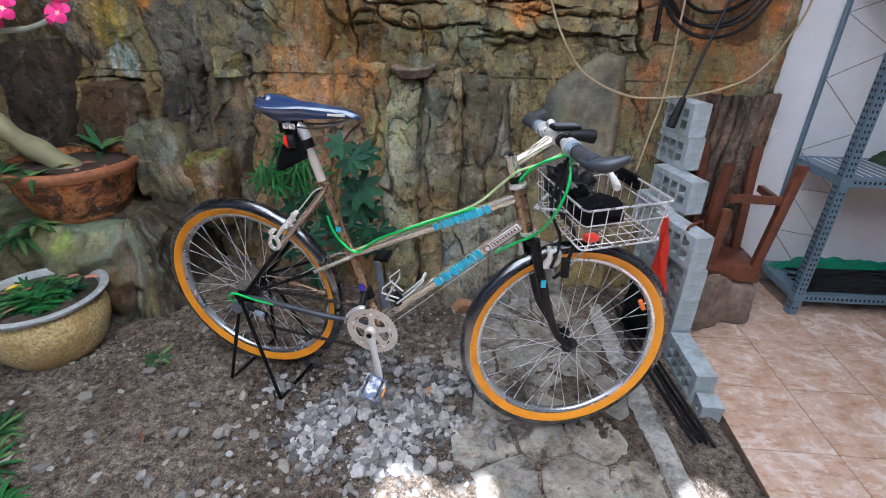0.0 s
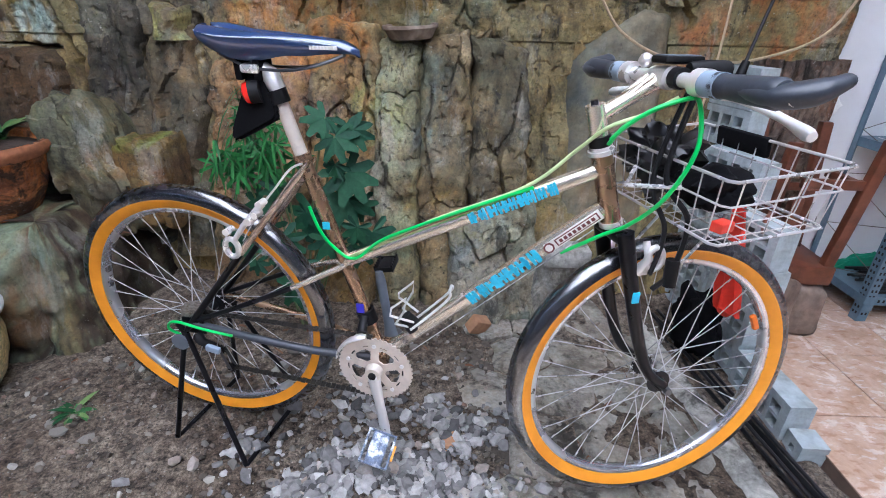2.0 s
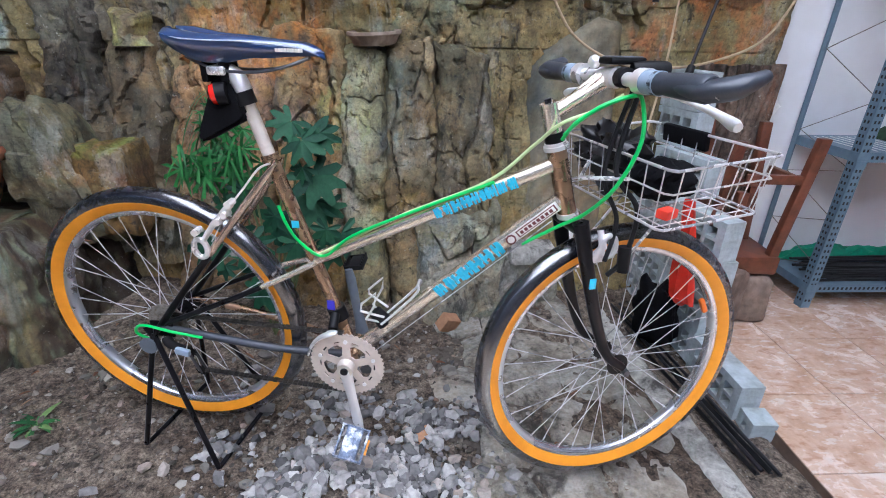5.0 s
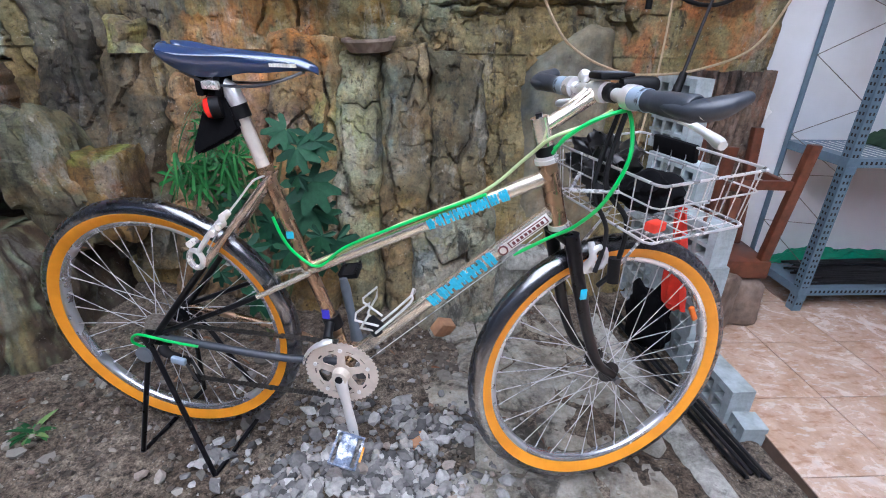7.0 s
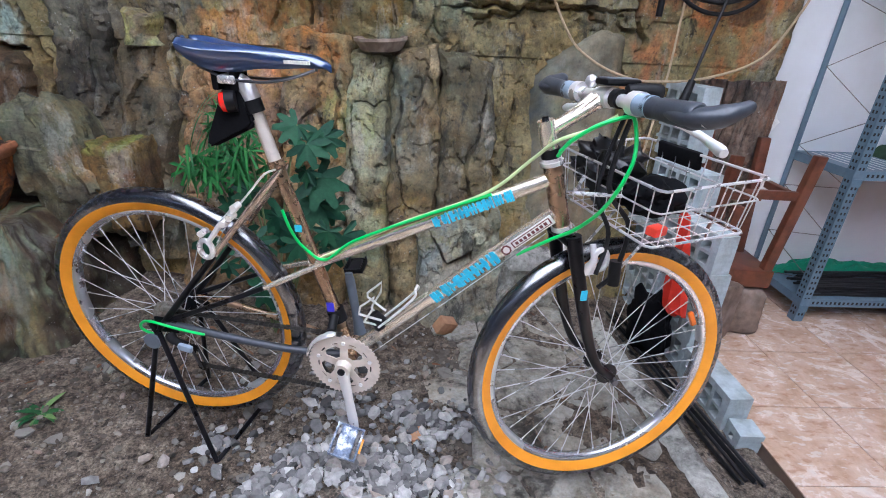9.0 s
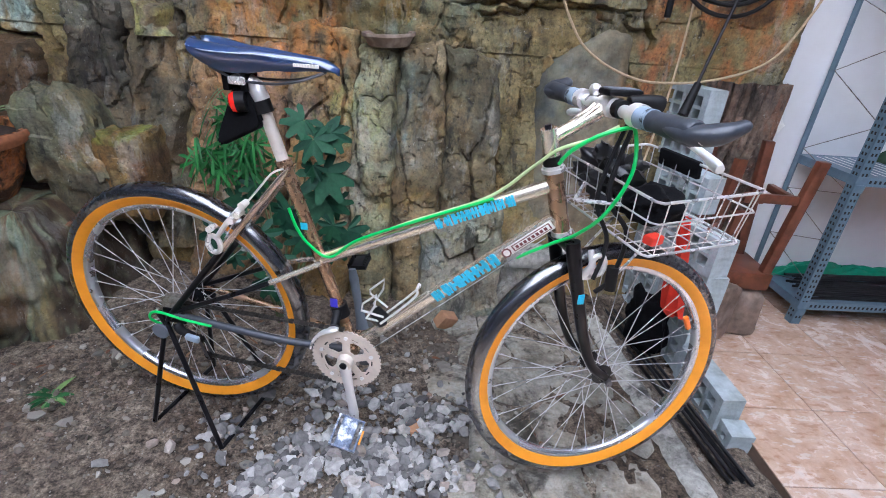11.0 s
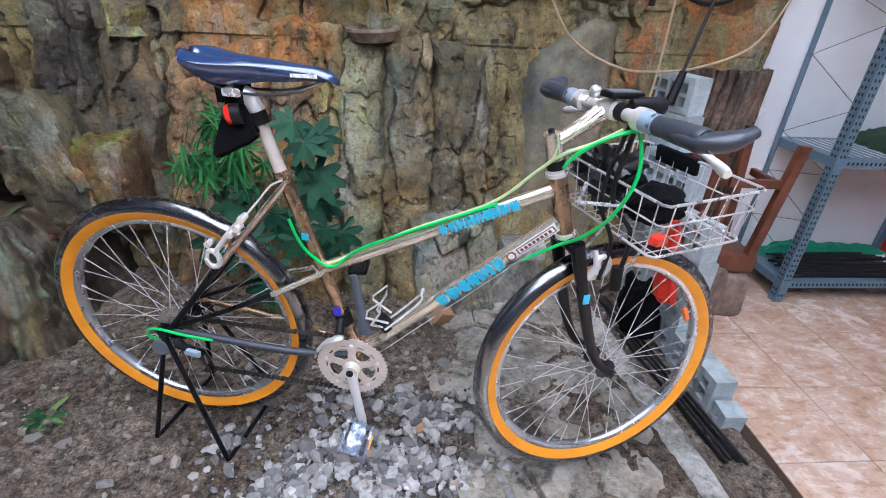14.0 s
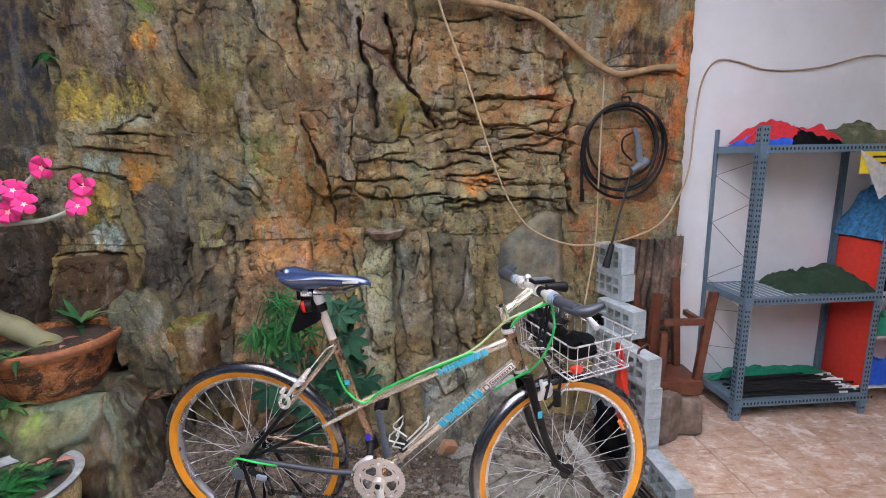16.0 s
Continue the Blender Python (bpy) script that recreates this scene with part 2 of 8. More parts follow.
LEAF_STRIPE = by_island("leaf_striped", [(0.0, (0.015, 0.07, 0.025)), (0.5, (0.04, 0.16, 0.045)), (1.0, (0.2, 0.3, 0.1))], 0.45)

for leafy in (LEAF, LEAF_BRIGHT, LEAF_STRIPE):
    leafy.node_tree.nodes["Principled BSDF"].inputs["Specular IOR Level"].default_value = 0.25


def tile_material():
    """Glossy peach ceramic: cloudy, with short pale and rusty brush marks that lie differently on each tile."""
    m, nt, b = nodes_of("floor_tile")
    pick = nt.nodes.new("ShaderNodeObjectInfo").outputs["Random"]
    tc = nt.nodes.new("ShaderNodeTexCoord")
    shift = nt.nodes.new("ShaderNodeVectorMath")
    shift.operation = "ADD"
    nt.links.new(tc.outputs["Object"], shift.inputs[0])
    nt.links.new(math_node(nt, "MULTIPLY", pick, 37.0), shift.inputs[1])
    mp = nt.nodes.new("ShaderNodeMapping")
    mp.inputs["Rotation"].default_value = (0, 0, 0.7)
    mp.inputs["Scale"].default_value = (1, 2.6, 1)
    nt.links.new(shift.outputs[0], mp.inputs["Vector"])
    a = noise_of(nt, shift.outputs[0], 8.0, 8, 0.68, 0.6)
    f = noise_of(nt, shift.outputs[0], 60.0, 5, 0.6)
    marks = noise_of(nt, mp.outputs[0], 17.0, 6, 0.62)
    col = ramp(nt, a, [(0.32, (0.5, 0.32, 0.21)), (0.46, (0.62, 0.43, 0.31)), (0.56, (0.68, 0.5, 0.39)), (0.68, (0.72, 0.62, 0.56))])
    col = mix(nt, math_node(nt, "MULTIPLY", ramp(nt, marks, [(0.57, (0, 0, 0)), (0.63, (1, 1, 1))]), 0.6), col, (0.8, 0.72, 0.66))
    col = mix(nt, math_node(nt, "MULTIPLY", ramp(nt, marks, [(0.37, (1, 1, 1)), (0.43, (0, 0, 0))]), 0.6), col, (0.44, 0.24, 0.14))
    col = mix(nt, 0.25, col, ramp(nt, f, [(0.3, (0.4, 0.4, 0.4)), (0.7, (1, 1, 1))]), "MULTIPLY")
    col = mix(nt, 0.2, col, ramp(nt, pick, [(0, (0.75, 0.73, 0.71)), (1, (1, 1, 1))]), "MULTIPLY")
    nt.links.new(col, b.inputs["Base Color"])
    nt.links.new(math_node(nt, "ADD", math_node(nt, "MULTIPLY", a, 0.3), 0.1), b.inputs["Roughness"])
    bump(nt, b, f, 0.08, 0.002)
    return m


TILE = tile_material()
GROUT = plain("grout", (0.22, 0.16, 0.12), 0.9)
WALL_PAINT = plain("wall_paint", (0.74, 0.75, 0.77), 0.75, var=0.04, scale=5, bumpy=0.15, big=(2.2, (0.6, 0.58, 0.54), 0.35))
# kept dark so that the unseen yard walls bounce little light
YARD_PAINT = plain("yard_plaster", (0.12, 0.12, 0.1), 0.85, var=0.12, scale=4, bumpy=0.2)
SHEET, sheet_nt, sheet_b = nodes_of("milky_sheet")
sheet_t = sheet_nt.nodes.new("ShaderNodeBsdfTranslucent")
sheet_t.inputs["Color"].default_value = (0.9, 0.9, 0.87, 1)
sheet_b.inputs["Base Color"].default_value = (0.75, 0.75, 0.72, 1)
sheet_b.inputs["Roughness"].default_value = 0.5
sheet_m = sheet_nt.nodes.new("ShaderNodeMixShader")
sheet_m.inputs[0].default_value = 0.8
sheet_nt.links.new(sheet_b.outputs[0], sheet_m.inputs[1])
sheet_nt.links.new(sheet_t.outputs[0], sheet_m.inputs[2])
sheet_nt.links.new(sheet_m.outputs[0], sheet_nt.nodes["Material Output"].inputs["Surface"])
ROOF_PAINT = plain("roof_sheet", (0.22, 0.21, 0.2), 0.6, var=0.1, scale=3)
BLOCK = plain("vent_block_cement", (0.4, 0.46, 0.48), 0.88, var=0.2, scale=34, bumpy=0.8, big=(9, (0.2, 0.21, 0.18), 0.75))
BRICK_RED = plain("broken_brick", (0.4, 0.22, 0.12), 0.9, var=0.2, bumpy=0.5)
WOOD = plain("stained_wood", (0.13, 0.042, 0.022), 0.42, var=0.45, scale=22, bumpy=0.2, big=(7, (0.15, 0.06, 0.025), 0.5))
STUMP = plain("old_timber", (0.2, 0.145, 0.11), 0.9, var=0.45, scale=22, bumpy=0.8, big=(8, (0.3, 0.25, 0.21), 0.6))
TERRACOTTA = rock("terracotta", (0.14, 0.045, 0.02), (0.72, 0.22, 0.05), (0.85, 0.33, 0.1), rust=(0.06, 0.036, 0.022), rust_amt=0.85, moss=(0.1, 0.09, 0.05), moss_amt=0.3, pale_amt=0.1, patch=7.0)
TERRA_DUSTY = plain("dusty_terracotta", (0.22, 0.16, 0.12), 0.85, var=0.35, scale=25, bumpy=0.5, big=(12, (0.42, 0.36, 0.3), 0.7))
GLAZE = plain("urn_glaze", (0.58, 0.45, 0.21), 0.35, var=0.6, scale=85, bumpy=0.2, coat=0.3, big=(4, (0.4, 0.24, 0.07), 0.8))
GLAZE_RIM = plain("urn_rim_glaze", (0.36, 0.38, 0.37), 0.5, var=0.3, scale=25, coat=0.2)
SOIL = plain("potting_soil", (0.06, 0.04, 0.028), 0.95, var=0.5, scale=60, bumpy=1.0)
CAUDEX = plain("succulent_bark", (0.29, 0.27, 0.14), 0.65, var=0.3, scale=18, bumpy=0.4, big=(9, (0.16, 0.19, 0.1), 0.6))
PETAL = plain("petal_pink", (0.8, 0.035, 0.23), 0.7, var=0.25, scale=30)
PETAL_PALE = plain("petal_throat", (0.9, 0.55, 0.45), 0.5)
STEM = plain("grey_stem", (0.36, 0.38, 0.3), 0.6, var=0.2)
GREEN_STEM = plain("green_stem", (0.12, 0.16, 0.06), 0.6, var=0.3)

TYRE = plain("tyre_rubber", (0.01, 0.012, 0.018), 0.27, var=0.3, scale=90, bumpy=0.05, coat=1.0)
TYRE.node_tree.nodes["Principled BSDF"].inputs["Coat IOR"].default_value = 2.3
TYRE.node_tree.nodes["Principled BSDF"].inputs["Coat Roughness"].default_value = 0.2
AMBER = plain("amber_sidewall", (0.85, 0.33, 0.012), 0.45, var=0.07, scale=25, big=(8, (0.66, 0.22, 0.01), 0.4))
ALLOY = plain("polished_alloy", (0.92, 0.9, 0.89), 0.3, 0.6, var=0.06, scale=12)
ALLOY_DULL = plain("weathered_alloy", (0.78, 0.71, 0.63), 0.4, 0.4, var=0.2, scale=40, bumpy=0.15, big=(20, (0.35, 0.29, 0.24), 0.5))
RIM_ALLOY = plain("rim_alloy", (0.6, 0.62, 0.67), 0.26, 0.85, var=0.05, scale=9)
CREAM_ALLOY = plain("bleached_alloy", (0.74, 0.65, 0.57), 0.38, 0.3, var=0.12, scale=50, big=(25, (0.55, 0.45, 0.38), 0.4))
PEDAL_ALLOY = plain("scuffed_pedal", (0.1, 0.13, 0.19), 0.4, 0.3, var=0.6, scale=120, bumpy=0.4, big=(45, (0.75, 0.78, 0.82), 0.9))
LEVER_WHITE = plain("pale_lever", (0.85, 0.85, 0.83), 0.35, 0.2, var=0.08)
COLLAR_BLUE = plain("collar_grey_blue", (0.3, 0.38, 0.47), 0.45, var=0.1)
STEEL_DARK = plain("dark_steel", (0.12, 0.12, 0.13), 0.3, 0.8, var=0.1)
CHROME = plain("chrome_wire", (0.74, 0.74, 0.75), 0.28, 0.6, var=0.05, scale=12)
BRONZE = plain("bronze_paint", (0.44, 0.29, 0.18), 0.26, 0.85, var=0.08, scale=20, coat=0.6, big=(14, (0.28, 0.18, 0.115), 0.4))
# the same bronze lightened for the light that the seat stays catch
BRONZE_LIT = plain("lit_bronze_paint", (0.62, 0.5, 0.4), 0.24, 0.85, var=0.08, scale=20, coat=0.6, big=(14, (0.4, 0.3, 0.22), 0.4))
CHAMPAGNE = plain("champagne_metal", (0.82, 0.74, 0.62), 0.22, 0.75, var=0.04, scale=9, coat=0.3)
BLACK_PAINT = plain("black_paint", (0.006, 0.006, 0.008), 0.3, 0.0, var=0.2, coat=0.15)
BLACK_PLASTIC = plain("black_plastic", (0.009, 0.009, 0.01), 0.5, var=0.3, bumpy=0.2)
for black in (BLACK_PAINT, BLACK_PLASTIC):
    black.node_tree.nodes["Principled BSDF"].inputs["Specular IOR Level"].default_value = 0.22
GREY_PLASTIC = plain("grey_plastic", (0.12, 0.14, 0.165), 0.5, var=0.15)
RUBBER_GREY = plain("grip_rubber", (0.04, 0.047, 0.06), 0.42, var=0.2, scale=120, bumpy=0.1, coat=0.2)
VINYL = plain("saddle_vinyl", (0.012, 0.04, 0.12), 0.34, var=0.06, scale=12, coat=1.0)
VINYL.node_tree.nodes["Principled BSDF"].inputs["Coat Roughness"].default_value = 0.2
VINYL.node_tree.nodes["Principled BSDF"].inputs["Coat IOR"].default_value = 2.0
VINYL.node_tree.nodes["Principled BSDF"].inputs["Coat Tint"].default_value = (0.75, 0.88, 1.0, 1.0)
VINYL_GREY = plain("saddle_vinyl_grey", (0.4, 0.46, 0.55), 0.45, var=0.15)
FABRIC_BLACK = plain("black_fabric", (0.006, 0.006, 0.007), 0.95, var=0.3, scale=200, bumpy=0.3)
FABRIC_BLACK.node_tree.nodes["Principled BSDF"].inputs["Specular IOR Level"].default_value = 0.1
CYAN = plain("cyan_decal", (0.05, 0.5, 0.72), 0.4, var=0.15, scale=200)
WHITE_DECAL = plain("white_decal", (0.75, 0.73, 0.68), 0.4)
BLUE_DECAL = plain("blue_decal", (0.05, 0.04, 0.5), 0.4)
MAROON = plain("maroon_decal", (0.14, 0.03, 0.03), 0.4)
GREEN_CABLE = plain("green_cable", (0.02, 0.55, 0.1), 0.35, var=0.08, coat=0.3)
PALE_CABLE = plain("pale_cable", (0.5, 0.62, 0.3), 0.4)
CAGE = plain("cage_paint", (0.75, 0.75, 0.72), 0.35, 0.2)
RED_PLASTIC = plain("red_plastic", (0.85, 0.06, 0.03), 0.4, var=0.1)
RED_LENS = plain("red_lens", (0.8, 0.02, 0.01), 0.2, coat=0.6)
SPROCKET = plain("worn_sprocket", (0.4, 0.37, 0.33), 0.38, 0.75, var=0.35, scale=90, bumpy=0.2, big=(60, (0.2, 0.11, 0.06), 0.7))
CHAIN_MAT = plain("oily_chain", (0.06, 0.055, 0.05), 0.45, 0.8, var=0.4, scale=300)

SHELF_STEEL = plain("blue_grey_steel", (0.13, 0.2, 0.26), 0.45, 0.1, var=0.12, big=(9, (0.2, 0.26, 0.31), 0.4))
# flat near-black for the shade in slots; also cabinet back and card print
HOLE_DARK = plain("slot_shadow", (0.02, 0.02, 0.022), 0.9)
CLOTH_RED = plain("red_cloth", (0.55, 0.02, 0.03), 0.85, var=0.2, bumpy=0.2)
CLOTH_BLUE = plain("blue_cloth", (0.02, 0.1, 0.55), 0.8, var=0.25)
CLOTH_OLIVE = plain("olive_cloth", (0.08, 0.09, 0.045), 0.9, var=0.3, big=(9, (0.32, 0.27, 0.16), 0.7))
CLOTH_GREEN = plain("dark_green_cloth", (0.022, 0.05, 0.024), 0.9, var=0.3)
CLOTH_PATTERN = plain("blue_patterned_cloth", (0.05, 0.2, 0.4), 0.85, var=0.6, scale=45)
TARP = plain("green_tarp", (0.01, 0.22, 0.12), 0.5, var=0.2)
RED_BOARD = plain("red_board", (0.75, 0.04, 0.02), 0.45, var=0.1)
WHITE_EDGE = plain("white_edging", (0.8, 0.8, 0.8), 0.5)
YELLOW = plain("yellow_card", (0.85, 0.65, 0.02), 0.5)
PAPER = plain("white_paper", (0.82, 0.82, 0.8), 0.7)
ROPE = plain("beige_rope", (0.42, 0.32, 0.2), 0.85, var=0.2, scale=90, bumpy=0.4)
VINE = plain("dry_root", (0.3, 0.2, 0.1), 0.85, var=0.3, scale=25, bumpy=0.5)
HOSE = plain("black_hose", (0.012, 0.012, 0.013), 0.45)
HOSE.node_tree.nodes["Principled BSDF"].inputs["Specular IOR Level"].default_value = 0.25
WIRE = plain("thin_wire", (0.16, 0.13, 0.12), 0.6)
ROD = plain("black_rod", (0.012, 0.012, 0.013), 0.45, var=0.4)


# ---- mesh helpers ----
def mesh_object(name, bm, material, parent=None, label="", smooth=True):
    me = bpy.data.meshes.new(name)
    bm.normal_update()
    bm.to_mesh(me)
    bm.free()
    for mt in material if isinstance(material, (list, tuple)) else [material]:
        me.materials.append(mt)
    if smooth:
        me.shade_smooth()
        me.set_sharp_from_angle(angle=radians(38))
    ob = new(name, me)
    if parent:
        ob.parent = parent
    if label:
        tagged(ob, label)
    return ob


def part(name, bm, material, parent, label="", smooth=True):
    return mesh_object(name, bm, material, parent, label, smooth)


def thing(name, matrix, label, category, group="", kind=""):
    ob = new(name)
    ob.empty_display_size = 0.05
    ob.matrix_world = matrix
    return tagged(ob, label, category, group, kind)


def structure(ob, label, category=""):
    return tagged(ob, label, category, kind="structure")


def curve(points, n=6):
    """A smooth line through the points."""
    p = [Vector(q) for q in points]
    if len(p) < 3:
        return p
    out = []
    for i in range(len(p) - 1):
        a, b, c, d = p[max(i - 1, 0)], p[i], p[i + 1], p[min(i + 2, len(p) - 1)]
        for k in range(n):
            t = k / n
            out.append(0.5 * ((2 * b) + (c - a) * t + (2 * a - 5 * b + 4 * c - d) * t * t + (3 * b - a - 3 * c + d) * t ** 3))
    out.append(p[-1])
    return out


def tube(bm, pts, r, seg=10, caps=True, closed=False, squash=None):
    """Sweeps a circle along pts; r is a number or one for each point; squash flattens along the frame's second axis."""
    pts = [Vector(p) for p in pts]
    n = len(pts)
    rs = r if isinstance(r, (list, tuple)) else [r] * n
    t0 = (pts[1] - pts[0]).normalized()
    up = Vector((0, 0, 1)) if abs(t0.z) < 0.9 else Vector((0, 1, 0))
    side = t0.cross(up).normalized()
    rings = []
    for i, p in enumerate(pts):
        if closed:
            t = (pts[(i + 1) % n] - pts[i - 1]).normalized()
        else:
            t = (pts[min(i + 1, n - 1)] - pts[max(i - 1, 0)]).normalized()
        side = (side - t * side.dot(t)).normalized()
        other = t.cross(side)
        k = squash if squash else 1.0
        rings.append([bm.verts.new(p + rs[i] * (math.cos(2 * math.pi * j / seg) * side + k * math.sin(2 * math.pi * j / seg) * other)) for j in range(seg)])
    for i in range(n if closed else n - 1):
        a, b = rings[i], rings[(i + 1) % n]
        for j in range(seg):
            bm.faces.new((a[j], a[(j + 1) % seg], b[(j + 1) % seg], b[j]))
    if caps and not closed:
        bm.faces.new(rings[0][::-1])
        bm.faces.new(rings[-1])
    return bm


def tube_bm(pts, r, seg=10, **kw):
    return tube(bmesh.new(), pts, r, seg, **kw)


def box(bm, lo, hi, bevel=0.0, m=None):
    """A box from corner to corner, its edges rounded a little."""
    c = [(a + b) / 2 for a, b in zip(lo, hi)]
    s = [b - a for a, b in zip(lo, hi)]
    made = bmesh.ops.create_cube(bm, size=1.0, matrix=(m or Matrix()) @ Matrix.Translation(c) @ Matrix.Diagonal((*s, 1)))
    if bevel:
        es = list({e for v in made["verts"] for e in v.link_edges})
        bmesh.ops.bevel(bm, geom=es, offset=bevel, segments=2, profile=0.5, affect="EDGES")
    return bm


def box_bm(lo, hi, bevel=0.0, m=None):
    return box(bmesh.new(), lo, hi, bevel, m)


def lathe(bm, profile, seg=32, axis="z", wobble=0.0):
    """Turns (radius, height) pairs round an axis: z, or y for wheels."""
    rings = []
    for r, h in profile:
        ring = []
        for j in range(seg):
            a = 2 * math.pi * j / seg
            k = r * (1 + wobble * math.sin(3 * a + h * 20))
            ring.append(bm.verts.new((k * math.cos(a), k * math.sin(a), h) if axis == "z" else (k * math.cos(a), h, k * math.sin(a))))
        rings.append(ring)
    for a, b in zip(rings, rings[1:]):
        for j in range(seg):
            f = (a[j], a[(j + 1) % seg], b[(j + 1) % seg], b[j])
            bm.faces.new(f if axis == "z" else f[::-1])
    return bm


def lump(sub, jitter, seed, size=(1, 1, 1), freq=1.3, flat=0.0):
    """An uneven stone: a ball knocked out of shape."""
    bm = bmesh.new()
    bmesh.ops.create_icosphere(bm, subdivisions=sub, radius=1.0)
    off = Vector((seed * 7.31, seed * 3.17, seed * 1.93))
    for v in bm.verts:
        d = 1 + jitter * (noise.noise(v.co * freq + off) * 1.4 + 0.5 * noise.noise(v.co * freq * 2.7 + off))
        c = v.co * d
        if flat:
            c = Vector([max(-flat, min(flat, q)) for q in c])
        v.co = Vector((c.x * size[0], c.y * size[1], c.z * size[2]))
    return bm


def joined(name, pieces, material, matrix=None):
    """One mesh from many (vertices, faces) pieces."""
    vs, fs, n = [], [], 0
    for v, f in pieces:
        vs += [tuple(q) for q in v]
        fs += [tuple(i + n for i in q) for q in f]
        n += len(v)
    me = bpy.data.meshes.new(name)
    me.from_pydata(vs, [], fs)
    me.materials.append(material)
    me.update()
    ob = new(name, me)
    if matrix:
        ob.matrix_world = matrix
    return ob


def raw(bm):
    bm.verts.ensure_lookup_table()
    bm.verts.index_update()
    out = [v.co.copy() for v in bm.verts], [[v.index for v in f.verts] for f in bm.faces]
    bm.free()
    return out

# ---- the setting ----
HOUSE = Matrix.Translation((0, 2.42, 0)) @ pose(0, 0, 0, 0, 0, -4.2)     # p along the wall, q away from it, z up


def fbm(x, y, z, octaves=4, gain=0.55):
    total, amp, f = 0.0, 1.0, 1.0
    for _ in range(octaves):
        total += amp * noise.noise(Vector((x * f, y * f, z * f)))
        amp, f = amp * gain, f * 2.03
    return total


def smooth01(a, b, x):
    t = max(0.0, min(1.0, (x - a) / (b - a)))
    return t * t * (3 - 2 * t)


def grid_mesh(name, xs, ys, place_of, material):
    """A sheet of quads over two lists of steps."""
    vs = [place_of(x, y) for y in ys for x in xs]
    w = len(xs)
    fs = [(j * w + i, j * w + i + 1, (j + 1) * w + i + 1, (j + 1) * w + i) for j in range(len(ys) - 1) for i in range(w - 1)]
    me = bpy.data.meshes.new(name)
    me.from_pydata(vs, [], fs)
    me.materials.append(material)
    me.shade_smooth()
    me.update()
    return new(name, me)


def steps(a, b, d):
    n = max(1, round((b - a) / d))
    return [a + (b - a) * i / n for i in range(n + 1)]


# the ground: packed dirt, rising a little to the left, with a gully along the tiled floor
def ground_z(x, y):
    z = 0.03 + 0.05 * smooth01(-0.1, -1.1, x) + 0.03 * smooth01(1.7, 2.2, y)
    z -= 0.065 * smooth01(0.74, 0.86, x)
    z -= 0.05 * smooth01(0.99, 1.06, x) * smooth01(6.0, 3.0, abs(y))
    return z


def ground_place(x, y):
    near = smooth01(8, 3, math.hypot(x, y - 1))
    return x, y, ground_z(x, y) + near * (0.012 * fbm(x * 3, y * 3, 1.0) + 0.008 * fbm(x * 15, y * 15, 4.0, 4) + 0.0035 * fbm(x * 60, y * 60, 9.0, 2))


far = [3.2, 4.2, 6, 9, 14, 22, 40, 90, 240, 700]
ground = grid_mesh("ground", [-f for f in far[::-1]] + steps(-2.6, 1.1, 0.0125) + [1.3, 2.0] + far,
                   [-f for f in far[::-1]] + [-2.4, -1.6, -0.8, -0.2] + steps(0.4, 2.3, 0.0125) + far, ground_place, DIRT)
structure(ground, "packed grey-brown dirt ground strewn with small stones", "ground")

# the white wall of the house, and the carved rock face in front of it
wall_bm = box_bm((-6.0, 0.0, -0.3), (6.5, 0.18, 3.2))
wall = mesh_object("wall_north", wall_bm, WALL_PAINT, smooth=False)
wall.matrix_world = HOUSE
structure(wall, "smooth wall in off-white paint behind a steel rack", "wall")
side = mesh_object("wall_east", box_bm((5.2, -6.0, -0.3), (5.4, 0.0, 3.2)), WALL_PAINT, smooth=False)
side.matrix_world = HOUSE
structure(side, "plain off-white wall closing the covered terrace", "wall")

# unseen roofs over the terrace, added to shape the light: milky sheet overhead, plain sheet to the left, right and by
# the wall; their open edge is waved
def roof_sheet(name, x0, x1, edge, material, label, back=0.3):
    bm = bmesh.new()
    rows = []
    for x in steps(x0, x1, 0.04):
        # two notches let patches of sun reach the ground
        gap = smooth01(0.26, 0.32, x) * smooth01(0.7, 0.64, x) + smooth01(1.11, 1.17, x) * smooth01(1.45, 1.39, x)
        y = edge + 0.37 * gap + 0.035 * math.sin(x * 21.0) + 0.05 * fbm(x * 2.2, 0.3, 0.7, 3)
        rows.append([bm.verts.new(q) for q in ((x, y, 2.9), (x, back, 2.9))])
    for a, b in zip(rows, rows[1:]):
        bm.faces.new((a[0], a[1], b[1], b[0]))
    ob = mesh_object(name, bm, material, smooth=False)
    ob.matrix_world = HOUSE
    return structure(ob, label, "roof")


roof_sheet("unseen_roof", -1.4, 1.5, -4.11, SHEET, "unseen milky translucent roof sheet, its edge notched for sun patches", -0.88)
over = mesh_object("unseen_roof", box_bm((-1.4, -0.88, 2.89), (1.5, 0.3, 2.9)), ROOF_PAINT, smooth=False)
over.matrix_world = HOUSE
structure(over, "unseen opaque sheet added to shade the top of the wall", "roof")
roof_sheet("unseen_roof", 1.5, 5.4, -4.3, ROOF_PAINT, "unseen opaque sheet added to shade the tiled terrace")
roof_sheet("unseen_roof", -7.0, -1.4, -4.5, ROOF_PAINT, "unseen opaque sheet added to shade the garden's edge")

# unseen dark walls, added to cut low sky light and bounce
yard = mesh_object("wall_south", box_bm((-14.0, -2.6, -0.2), (12.0, -2.4, 3.1)), YARD_PAINT, smooth=False)
structure(yard, "unseen plastered wall added to keep low sky light out of the yard", "wall")
